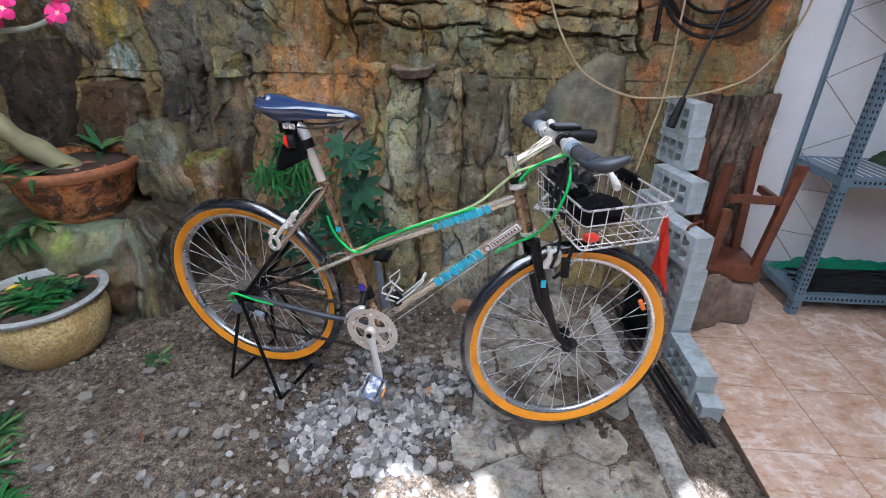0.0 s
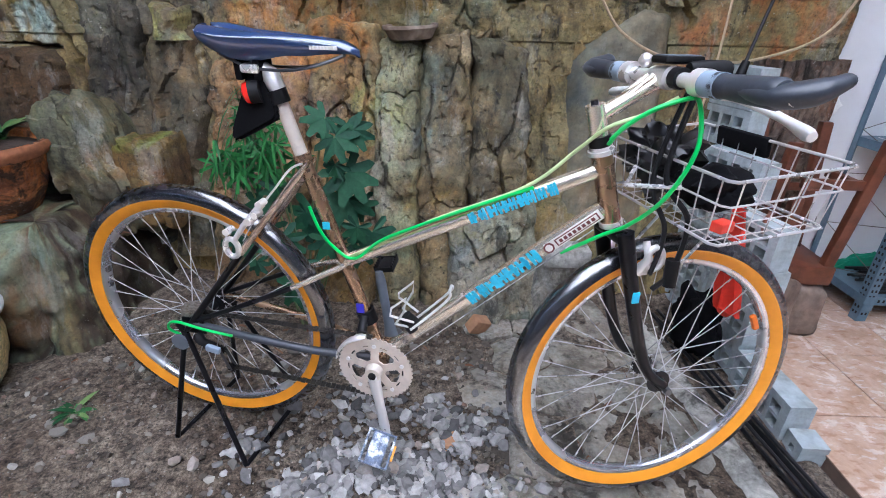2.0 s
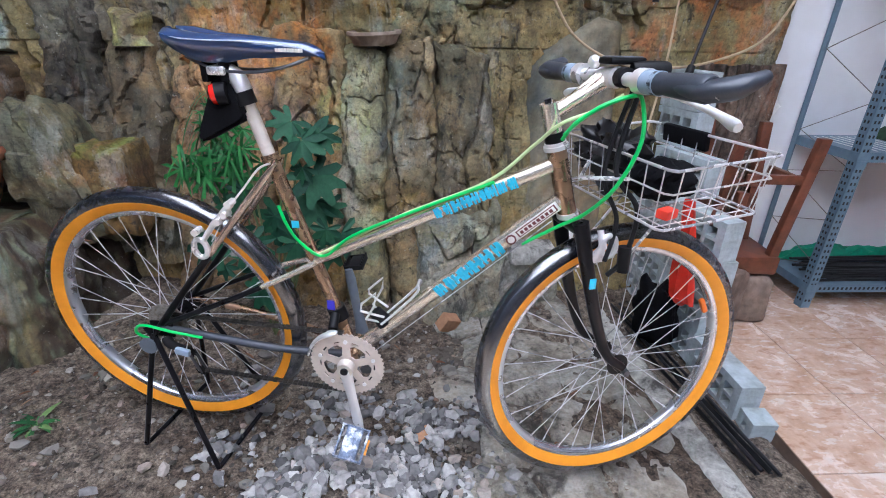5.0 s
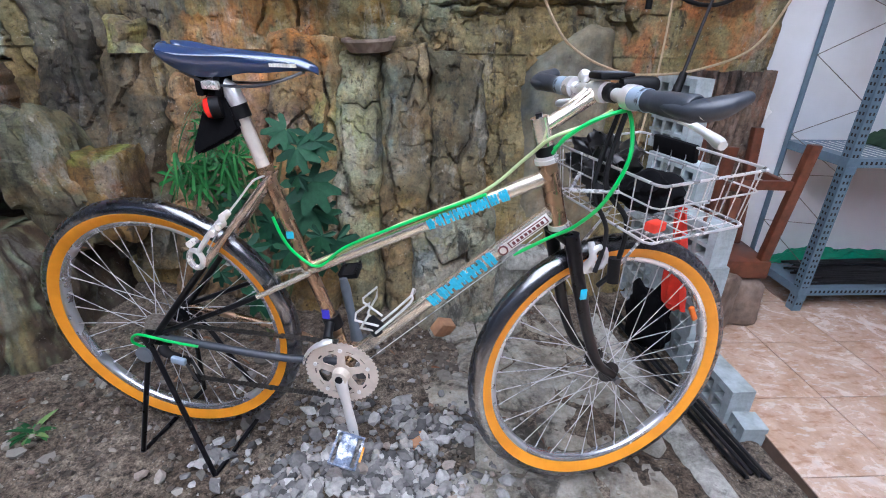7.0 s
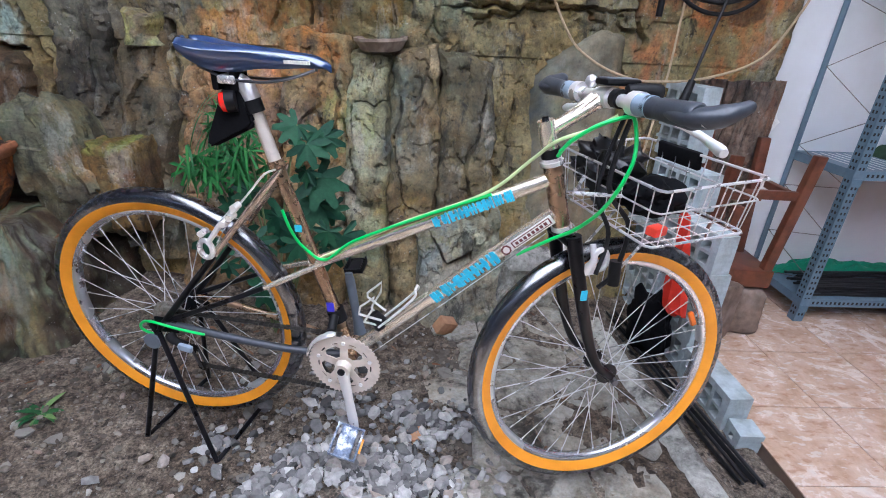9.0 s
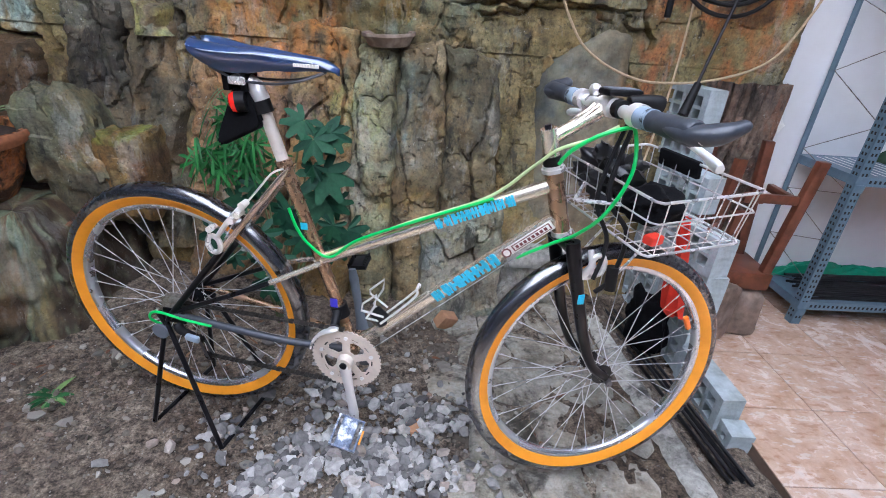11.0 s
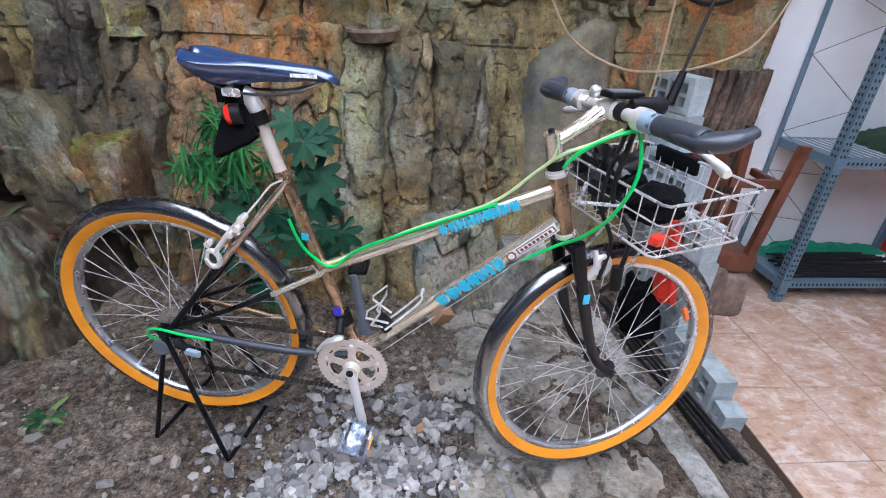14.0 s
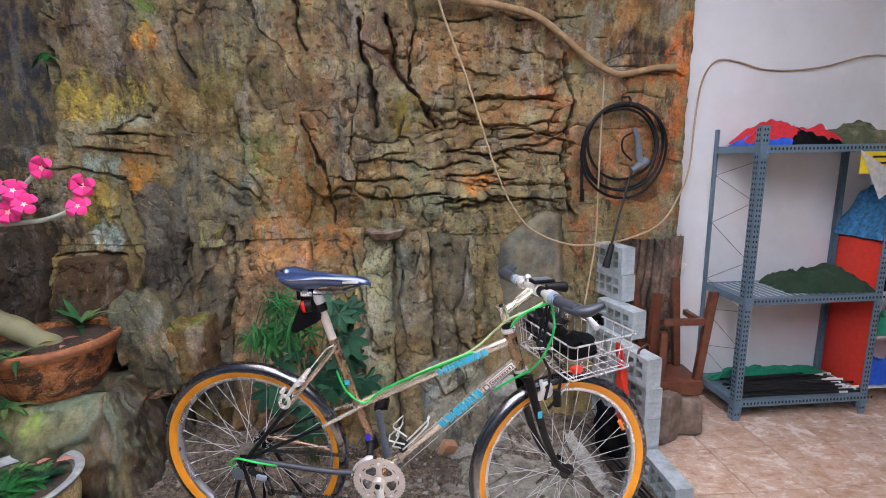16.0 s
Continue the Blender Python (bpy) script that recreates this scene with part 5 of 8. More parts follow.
part("quill_bolt", turned(tube_bm([Q_TOP, Q_TOP + AXIS * 0.007], 0.007, 6)), BLACK_PAINT, bike, "black socket bolt")
stem_a = Q_TOP - AXIS * 0.022
part("stem", turned(tube_bm([stem_a, BAR_C - Vector((0.01, 0, 0.006))], 0.0135, 16)), CHAMPAGNE, bike, "champagne stem")
for w in (-0.5, 0.5):
    part("stem_ridge", turned(tube_bm([stem_a + Vector((0.012, w * 0.016, 0.008)), BAR_C + Vector((-0.024, w * 0.016, 0.004))], 0.0045, 8)), CHAMPAGNE, bike)
part("bar_clamp", turned(tube_bm([BAR_C + Vector((0, -0.024, 0)), BAR_C + Vector((0, 0.024, 0))], 0.0185, 18)), ALLOY, bike, "polished clamp")

# handlebar with its grips, bar ends, levers; it dips a little towards the path
DIP = Matrix.Translation(BAR_C) @ Matrix.Rotation(radians(2.0), 4, "X") @ Matrix.Translation(-BAR_C)


def barred(bm):
    bmesh.ops.transform(bm, matrix=DIP, verts=bm.verts)
    return turned(bm)


bar = part("handlebar", barred(tube_bm(curve([BAR_C + Vector((-0.004, s * 0.27, 0.0)) if abs(s) == 1 else BAR_C + Vector((0, s * 0.2, 0)) for s in (-1, -0.5, 0, 0.5, 1)], 6), 0.0115, 14)), ALLOY, bike, "silver handlebar")
for sgn in (-1, 1):
    y0, y1 = sgn * 0.135, sgn * 0.25
    line = [BAR_C + Vector((-0.003, y0 + (y1 - y0) * t, 0.0)) for t in (0, 0.08, 0.12, 0.3, 0.55, 0.8, 0.95, 1.0)]
    part("grip", barred(tube_bm(line, [0.0185, 0.0185, 0.016, 0.017, 0.0185, 0.019, 0.02, 0.017], 16)), RUBBER_GREY, bar, "dark grey rubber grip")
    part("grip_collar", barred(tube_bm([BAR_C + Vector((-0.003, sgn * 0.112, 0)), BAR_C + Vector((-0.003, sgn * 0.146, 0))], 0.0185, 16)), COLLAR_BLUE, bar, "pale blue-grey twist collar")
    wing = curve([BAR_C + Vector((-0.004, sgn * 0.19, -0.001)), BAR_C + Vector((-0.006, sgn * 0.222, -0.003)), BAR_C + Vector((0.0, sgn * 0.247, -0.002)), BAR_C + Vector((0.015, sgn * 0.266, 0.003)), BAR_C + Vector((0.034, sgn * 0.274, 0.011)), BAR_C + Vector((0.054, sgn * 0.276, 0.02))], 6)
    n = len(wing)
    rs = [0.016 + 0.01 * smooth01(0.0, 0.5, i / (n - 1)) - 0.011 * smooth01(0.6, 0.97, i / (n - 1)) - 0.008 * smooth01(0.94, 1.0, i / (n - 1)) for i in range(n)]
    part("bar_end", barred(tube_bm(wing, rs, 16, squash=0.62)), RUBBER_GREY, bar, "winged rubber grip end")
    lev = curve([BAR_C + Vector((0.022, sgn * 0.1, -0.014)), BAR_C + Vector((0.05, sgn * 0.13, -0.022)), BAR_C + Vector((0.06, sgn * 0.19, -0.036)), BAR_C + Vector((0.05, sgn * 0.255, -0.05))], 6)
    part("brake_lever", barred(tube_bm(lev, [0.008] * 4 + [0.0062] * 10 + [0.007, 0.008, 0.009, 0.009, 0.007][:len(lev) - 14], 10)), LEVER_WHITE, bar, "pale silver brake lever")
    part("lever_body", barred(tube_bm([BAR_C + Vector((0.0, sgn * 0.088, 0)), BAR_C + Vector((0.0, sgn * 0.112, 0))], 0.0205, 14)), ALLOY, bar, "polished lever body")
bm = lump(3, 0.1, 3, (0.012, 0.013, 0.012))
bmesh.ops.translate(bm, verts=bm.verts, vec=BAR_C + Vector((0.0, 0.06, 0.024)))
part("bell", barred(bm), ALLOY, bar, "small silver bell")
part("phone_mount", barred(box_bm((BAR_C.x - 0.02, -0.03, BAR_C.z + 0.022), (BAR_C.x + 0.05, 0.014, BAR_C.z + 0.034), 0.004, None)), BLACK_PLASTIC, bar, "flat black display holder")
part("display", barred(box_bm((BAR_C.x - 0.015, -0.026, BAR_C.z + 0.0335), (BAR_C.x + 0.044, 0.01, BAR_C.z + 0.0355), 0.001)), GREY_PLASTIC, bar, "grey glossy display")
part("mount_clamp", barred(tube_bm([BAR_C + Vector((0.0, -0.052, 0.002)), BAR_C + Vector((0.0, -0.034, 0.002))], 0.017, 12)), BLACK_PLASTIC, bar)
part("front_lamp", barred(tube_bm(curve([BAR_C + Vector((0.012, -0.045, 0.016)), BAR_C + Vector((0.045, -0.048, 0.016)), BAR_C + Vector((0.075, -0.05, 0.012))], 4), [0.01, 0.011, 0.012, 0.013, 0.014, 0.015, 0.016, 0.017, 0.016], 14)), BLACK_PLASTIC, bar, "black front lamp")

# saddle post, saddle, its bag and tail light
POST_T = SEAT + (SEAT - BB).normalized() * 0.025
P_END = Vector((0.274, 0.0, 0.976))
part("seat_post", tube_bm([POST_T - (P_END - POST_T).normalized() * 0.03, P_END], 0.0132, 16), ALLOY_DULL, bike, "brushed alloy seat post")
d = (P_END - POST_T).normalized()
part("seat_clamp", tube_bm([POST_T - d * 0.012, POST_T + d * 0.004], 0.018, 16), BRONZE, bike)
part("post_head", tube_bm([P_END - d * 0.03 + Vector((0.004, 0, 0)), P_END - d * 0.005, P_END + Vector((-0.028, 0, 0.02))], [0.016, 0.018, 0.012], 14), ALLOY, bike, "silver post head")
part("post_band", tube_bm([P_END - d * 0.055, P_END - d * 0.03], 0.0185, 16), BLACK_PLASTIC, bike, "black strap round the post")


def saddle_bm():
    """A long narrow sports saddle: two raised lobes at the back, a groove along the middle, deep smooth sides."""
    bm = bmesh.new()
    rows = []
    n, m = 40, 28
    for i in range(n + 1):
        t = i / n                                  # 0 at the back
        u = 0.152 + 0.298 * t
        half = 0.068 - 0.036 * smooth01(0.12, 0.5, t) - 0.014 * smooth01(0.42, 0.85, t)
        half *= math.sqrt(max(0.05, min(1.0, t / 0.1))) if t < 0.1 else 1.0
        half *= math.sqrt(max(0.02, 1 - ((t - 0.9) / 0.1) ** 2)) if t > 0.9 else 1.0
        z_top = 1.06 - 0.012 * smooth01(0.0, 0.4, t) - 0.012 * smooth01(0.35, 1.0, t) - 0.016 * max(0.0, (t - 0.84) / 0.16) ** 2.2
        skirt = 0.008 + 0.033 * smooth01(0.0, 0.28, t) - 0.015 * smooth01(0.34, 0.62, t) - 0.011 * smooth01(0.6, 0.9, t) - 0.011 * smooth01(0.86, 1.0, t)
        row = []
        for j in range(m + 1):
            s = -1 + 2 * j / m
            a = abs(s)
            if a < 0.64:
                k = a / 0.64
                y = k * half
                z = z_top - 0.009 * k ** 3 - (0.007 + 0.007 * smooth01(0.45, 0.1, t)) * math.exp(-(k / 0.28) ** 2) * smooth01(0.98, 0.6, t)
                z -= 0.012 * math.exp(-(k / 0.3) ** 2) * smooth01(0.14, 0.0, t)
            else:
                k = (a - 0.64) / 0.36
                y = half + 0.0035 * math.sin(k * 2.6) - (0.014 + 0.016 * smooth01(0.05, 0.3, t) * smooth01(0.6, 0.35, t)) * k ** 1.5 * (1 - 0.3 * t)
                z = z_top - 0.009 - skirt * k
            back = max(0.0, 1 - t / 0.14)
            row.append(bm.verts.new((u + back * (0.018 * (abs(y) / 0.07) ** 2 + 0.02 * math.exp(-(y / 0.016) ** 2)), math.copysign(y, s), z)))
        rows.append(row)
    for a, b in zip(rows, rows[1:]):
        for j in range(m):
            bm.faces.new((a[j], a[j + 1], b[j + 1], b[j]))
    for row in (rows[0], rows[-1]):
        bm.faces.new(row if row is rows[-1] else row[::-1])
    bmesh.ops.recalc_face_normals(bm, faces=bm.faces)
    return bm


saddle = part("saddle", saddle_bm(), VINYL, bike, "dark blue-black padded saddle")
for sgn in (-1, 1):
    part("saddle_seam", tube_bm(curve([Vector((0.183, sgn * 0.063, 1.0495)), Vector((0.193, sgn * 0.0665, 1.047)), Vector((0.22, sgn * 0.0605, 1.0415)), Vector((0.26, sgn * 0.0435, 1.0385)), Vector((0.3, sgn * 0.0325, 1.0375)), Vector((0.37, sgn * 0.0205, 1.032)), Vector((0.415, sgn * 0.0165, 1.0265))], 6), 0.0012, 6), VINYL_GREY, saddle, "grey piping")
    part("saddle_rail", tube_bm(curve([Vector((0.42, 0.006 * sgn, 1.01)), Vector((0.375, sgn * 0.02, 0.994)), Vector((0.32, sgn * 0.022, 0.985)), Vector((0.25, sgn * 0.022, 0.988)), Vector((0.2, sgn * 0.03, 1.01))], 6), 0.0028, 8), STEEL_DARK, saddle, "dark steel rail")
for k in range(9):
    x = 0.368 + 0.0056 * k
    part("saddle_mark", box_bm((x, -0.0232, 1.0205), (x + 0.0044, -0.014, 1.0265)), WHITE_DECAL, saddle)
part("rail_clamp", box_bm((0.232, -0.028, 0.978), (0.268, 0.028, 0.994), 0.004), ALLOY, bike, "silver rail clamp")

bag = thing("saddle_bag", BIKE, "small black wedge-shaped bag hung under the saddle", "bag")
bm = bmesh.new()
sec = [(0.232, 0.978, 0.012), (0.272, 0.974, 0.012), (0.284, 0.93, 0.02), (0.292, 0.906, 0.024), (0.28, 0.893, 0.026), (0.202, 0.853, 0.03), (0.188, 0.854, 0.03), (0.189, 0.87, 0.028), (0.22, 0.942, 0.02)]
ls = [bm.verts.new((u, -y, w)) for u, w, y in sec]
rs_ = [bm.verts.new((u, y, w)) for u, w, y in sec]
bm.faces.new(ls)
bm.faces.new(rs_[::-1])
for i in range(len(sec)):
    bm.faces.new((ls[i], rs_[i], rs_[(i + 1) % len(sec)], ls[(i + 1) % len(sec)]))
bmesh.ops.recalc_face_normals(bm, faces=bm.faces)
bmesh.ops.bevel(bm, geom=list(bm.edges), offset=0.006, segments=2, affect="EDGES")
part("pouch", bm, FABRIC_BLACK, bag)
for u in (0.225, 0.262):
    part("strap", box_bm((u - 0.007, -0.024, 0.965), (u + 0.007, 0.024, 1.0), 0.003), FABRIC_BLACK, bag)
light = thing("tail_light", BIKE, "round red tail light clipped to the saddle bag", "light")
part("housing", tube_bm([Vector((0.262, -0.02, 0.947)), Vector((0.243, -0.026, 0.945))], 0.02, 18), BLACK_PLASTIC, light)
part("lens", tube_bm([Vector((0.2435, -0.026, 0.945)), Vector((0.236, -0.029, 0.944)), Vector((0.231, -0.0305, 0.943))], [0.0205, 0.018, 0.009], 18), RED_LENS, light, "glossy red lens")

# chainset on the near side, crank arms and pedals
def chainring(r_out, r_in, y, teeth, pierced):
    """A toothed plate; the outer one carries the spider, with five large windows and ten small slots."""
    bm = bmesh.new()
    n, m = teeth * 6, 34 if pierced else 6
    r0 = 0.012 if pierced else r_in
    keep = {}
    for i in range(n):
        a = 2 * math.pi * i / n
        for j in range(m + 1):
            r = r0 + (r_out - r0) * j / m
            if j == m:
                r += (0.0022, 0.0022, 0.0008, -0.0016, -0.0016, 0.0008)[i % 6]
            keep[i, j] = bm.verts.new((r * math.cos(a), y, r * math.sin(a)))
    for i in range(n):
        a = (2 * math.pi * (i + 0.5) / n - 0.3) % (2 * math.pi / 5)
        b = a - math.pi / 5                          # from the middle of a window
        for j in range(m):
            r = r0 + (r_out - r0) * (j + 0.5) / m
            if pierced:
                across = abs(b) * r
                window = 0.025 < r < 0.0575 and across < 0.005 + 0.66 * (r - 0.024) - 0.01 * smooth01(0.05, 0.0575, r)
                slot = 0.061 < r < 0.067 and 0.15 < abs(b) < 0.42
                hole = 0.0605 < r < 0.066 and abs(abs(b) - math.pi / 5) * r < 0.0035
                if window or slot or hole:
                    continue
            bm.faces.new((keep[i, j], keep[(i + 1) % n, j], keep[(i + 1) % n, j + 1], keep[i, j + 1]))
    bmesh.ops.delete(bm, geom=[v for v in bm.verts if not v.link_faces], context="VERTS")
    bmesh.ops.recalc_face_normals(bm, faces=bm.faces)
    bmesh.ops.solidify(bm, geom=list(bm.faces), thickness=0.003)
    bmesh.ops.translate(bm, verts=bm.verts, vec=BB)
    return bm


ring = part("chainring", chainring(0.086, 0.066, -0.056, 46, True), CREAM_ALLOY, bike, "bleached silver chainring with cut-out windows")
part("inner_chainring", chainring(0.07, 0.06, -0.044, 38, False), CHAIN_MAT, bike)
for k in range(5):
    t = 2 * math.pi * k / 5 + 0.3
    q = BB + Vector((0.066 * math.cos(t), -0.056, 0.066 * math.sin(t)))
    part("chainring_bolt", tube_bm([q, q + Vector((0, -0.003, 0))], 0.005, 8), ALLOY, bike)
part("crank_cap", tube_bm([BB + Vector((0, -0.06, 0)), BB + Vector((0, -0.079, 0))], [0.021, 0.018], 18), ALLOY_DULL, bike)
part("crank_bolt", tube_bm([BB + Vector((0, -0.079, 0)), BB + Vector((0, -0.083, 0))], 0.009, 14), BLACK_PAINT, bike, "dark crank bolt")
CR = Vector((0.026, 0.0, -0.163))
for sgn in (-1, 1):
    e = CR * (1 if sgn < 0 else -1)
    a = BB + Vector((0, sgn * 0.07, 0))
    line = [a, a + e * 0.15 + Vector((0, sgn * 0.004, 0)), a + e * 0.5 + Vector((0, sgn * 0.008, 0)), a + e * 0.9 + Vector((0, sgn * 0.014, 0)), a + e * 1.06 + Vector((0, sgn * 0.015, 0))]
    part("crank_arm", tube_bm(line, [0.018, 0.0145, 0.0115, 0.013, 0.01], 14, squash=0.6 if sgn < 0 else 0.6), ALLOY if sgn < 0 else GREY_PLASTIC, bike, "polished crank arm" if sgn < 0 else "dull grey crank arm")
    pc = a + e + Vector((0, sgn * 0.07, 0))
    m = Matrix.Translation(pc + Vector((-0.006, 0.012, -0.012) if sgn < 0 else (0, 0, 0))) @ Matrix.Rotation(radians(14 if sgn < 0 else -10), 4, "Y") @ Matrix.Rotation(radians(30 if sgn < 0 else 6), 4, "X") @ Matrix.Scale(0.85 if sgn < 0 else 0.6, 4)
    plate_mt, end_mt = (PEDAL_ALLOY, PEDAL_ALLOY) if sgn < 0 else (BLACK_PLASTIC, BLACK_PLASTIC)
    pedal = part("pedal", box_bm((-0.026, -0.042, -0.008), (0.022, 0.042, 0.008), 0.003, m), end_mt, bike, "scuffed silver platform pedal")
    for x in (-0.04, 0.034):
        part("pedal_plate", box_bm((x, -0.045, -0.013), (x + 0.005, 0.045, 0.013), 0.001, m), plate_mt, pedal, "toothed silver plate")
    for y in (-0.045, 0.04):
        part("pedal_end", box_bm((-0.038, y, -0.011), (0.038, y + 0.005, 0.011), 0.001, m), end_mt, pedal)
    for k in range(6):
        part("pedal_tooth", box_bm((-0.041, -0.042 + 0.016 * k, 0.012), (-0.034, -0.036 + 0.016 * k, 0.018), 0, m), plate_mt, pedal)
        part("pedal_tooth", box_bm((0.033, -0.042 + 0.016 * k, 0.012), (0.04, -0.036 + 0.016 * k, 0.018), 0, m), plate_mt, pedal)
    if sgn < 0:
        part("pedal_reflector", box_bm((0.04, -0.02, -0.008), (0.046, 0.02, 0.008), 0.001, m), plain("amber_lens", (0.9, 0.35, 0.02), 0.3), pedal, "amber reflector")

# chain: upper and lower runs of links, guard plate and front changer
for a, b in ((BB + Vector((-0.004, -0.05, 0.086)), HUB_R + Vector((0.006, -0.048, 0.034))), (BB + Vector((-0.006, -0.05, -0.085)), HUB_R + Vector((0.07, -0.047, -0.128)))):
    bm = bmesh.new()
    L = (b - a).length
    for k in range(int(L / 0.0127)):
        p0, p1 = a.lerp(b, k * 0.0127 / L), a.lerp(b, (k + 0.82) * 0.0127 / L)
        off = 0.0025 if k % 2 else 0.0038
        for s in (-1, 1):
            tube(bm, [p0 + Vector((0, s * off, 0)), p1 + Vector((0, s * off, 0))], 0.0036, 6)
    part("chain_run", bm, CHAIN_MAT, bike, "oily steel chain")
part("front_changer", tube_bm([BB + Vector((0.093 * math.cos(t), -0.057, 0.093 * math.sin(t))) for t in [1.75 + 0.12 * k for k in range(11)]], [0.006, 0.011, 0.012, 0.011, 0.01, 0.009, 0.0085, 0.008, 0.007, 0.006, 0.004], 10, squash=0.5), ALLOY, bike, "silver front derailleur cage")
part("changer_clamp", tube_bm([BB.lerp(SEAT, 0.2), BB.lerp(SEAT, 0.27)], 0.021, 14), BLACK_PLASTIC, bike)
part("changer_arm", tube_bm([BB + Vector((-0.03, -0.02, 0.115)), BB + Vector((-0.028, -0.05, 0.095))], 0.011, 10), BLACK_PLASTIC, bike)
part("rear_changer", tube_bm(curve([HUB_R + Vector((0.012, -0.07, -0.016)), HUB_R + Vector((0.024, -0.074, -0.034)), HUB_R + Vector((0.05, -0.066, -0.052))], 4), [0.008, 0.011, 0.012, 0.012, 0.011, 0.01, 0.01, 0.009, 0.008], 12, squash=0.7), BLACK_PLASTIC, bike, "black rear derailleur")
part("changer_link", box_bm((-0.018, -0.006, -0.009), (0.018, 0.006, 0.009), 0.004, Matrix.Translation(HUB_R + Vector((0.052, -0.078, -0.05))) @ Matrix.Rotation(radians(12), 4, "Y")), COLLAR_BLUE, bike, "silver-blue derailleur link")
for dx in (-0.009, 0.009):
    part("changer_plate", box_bm((-0.002, -0.0012, -0.05), (0.006, 0.0012, 0.012), 0.0008, Matrix.Translation(HUB_R + Vector((0.052, -0.0485 + dx, -0.085))) @ Matrix.Rotation(radians(-16), 4, "Y")), STEEL_DARK, bike, "dark steel cage plate")
for dz in (0.025, -0.03):
    c = HUB_R + Vector((0.055 - dz * 0.3, -0.0485, -0.1 + dz))
    bm = tube_bm([c + Vector((0, -0.003, 0)), c + Vector((0, 0.003, 0))], 0.0115, 16)
    for k in range(10):
        a = 2 * math.pi * k / 10
        tube(bm, [c + Vector((0.01 * math.cos(a), 0, 0.01 * math.sin(a))), c + Vector((0.0155 * math.cos(a), 0, 0.0155 * math.sin(a)))], [0.0028, 0.0012], 5)
    part("jockey_wheel", bm, BLACK_PLASTIC, bike)
part("protector_disc", tube_bm([HUB_R + Vector((-0.02, -0.088, -0.03)), HUB_R + Vector((-0.02, -0.094, -0.03))], 0.021, 18), GREY_PLASTIC, bike, "grey round plug on the axle")

# brakes: pull arms on the rear stays and at the fork
for where, base, flip in (("rear", SEAT.lerp(HUB_R, 0.44), False), ("front", HEAD_B - AXIS * 0.055, True)):
    for sgn in (-1, 1):
        b0 = base + Vector((0.0 if not flip else 0.02, sgn * (0.036 if not flip else 0.05), -0.03 if flip else -0.055))
        b1 = base + Vector((-0.012 if not flip else 0.03, sgn * (0.05 if not flip else 0.052), 0.03 if flip else 0.02))
        bm = tube_bm([b0, b0.lerp(b1, 0.5) + Vector((-0.006 if not flip else 0.008, sgn * 0.012, 0)), b1], [0.01, 0.008, 0.006], 10)
        tube(bm, [b0 + Vector((-0.02, 0, -0.002)), b0 + Vector((0.02, 0, 0.0))], 0.007, 8)
        if not flip and sgn < 0:
            bm.free()
            bm = tube_bm([Vector((0.17, -0.062, 0.65)), Vector((0.2, -0.06, 0.69)), Vector((0.242, -0.05, 0.735))], [0.0055, 0.0062, 0.0075], 10)
            for q in ((0.16, 0.672), (0.215, 0.7), (0.246, 0.74), (0.232, 0.716)):
                tube(bm, [Vector((q[0], -0.07, q[1])), Vector((q[0], -0.046, q[1]))], 0.0075, 10)
        part("brake_arm", turned(bm) if flip else bm, ALLOY, bike, "silver brake arm")
    # loop of the adjuster
    c = base + Vector((0.045, -0.062, 0.0)) if flip else Vector((0.162, -0.062, 0.634))
    bm = tube_bm([c + Vector((0.015 * math.cos(t), 0, 0.021 * math.sin(t))) for t in [2 * math.pi * k / 16 for k in range(16)]], 0.0062, 8, closed=True)
    part("brake_eye", turned(bm) if flip else bm, ALLOY, bike, "oval silver brake arm end")
    w = [base + Vector((0.0, -0.055, 0.02)), base + Vector((0.01, 0.0, 0.055)), base + Vector((0.0, 0.055, 0.02))]
    part("brake_wire", turned(tube_bm(curve(w, 6), 0.0014, 6)) if flip else tube_bm(curve(w, 6), 0.0014, 6), CHROME, bike)
part("brake_hanger", tube_bm(curve([SEAT + Vector((0.004, -0.024, 0.016)), SEAT + Vector((-0.02, -0.03, 0.005)), SEAT + Vector((-0.05, -0.038, -0.03)), Vector((0.246, -0.048, 0.738))], 5), 0.0022, 8), ALLOY, bike, "straight cable run beside the stay")

# cables
part("shift_cable", tube_bm(curve([SEAT + Vector((0.004, -0.019, -0.075)), SEAT + Vector((0.02, -0.022, -0.12)), LOW + Vector((-0.018, -0.02, 0.05)), LOW + Vector((0.03, -0.019, 0.022)), LOW.lerp(HEAD_T, 0.2) + Vector((0, -0.017, 0.02)), LOW.lerp(HEAD_T, 0.5) + Vector((0, -0.014, 0.008)), LOW.lerp(HEAD_T, 0.78) + Vector((0, -0.012, -0.008))], 8), 0.0034, 8), GREEN_CABLE, bike, "bright green cable housing")
part("brake_cable", tube_bm(curve([LOW + Vector((0.02, -0.016, 0.024)), LOW.lerp(HEAD_T, 0.4) + Vector((0, -0.008, 0.012)), LOW.lerp(HEAD_T, 0.75) + Vector((0, -0.006, -0.002)), HEAD_T + Vector((-0.04, -0.01, 0.006)), HEAD_T + Vector((0.0, -0.03, 0.05)), Vector((0.93, -0.02, 0.94)), Vector((0.975, -0.02, 0.968))], 8), 0.0034, 8), PALE_CABLE, bike, "pale green cable housing")
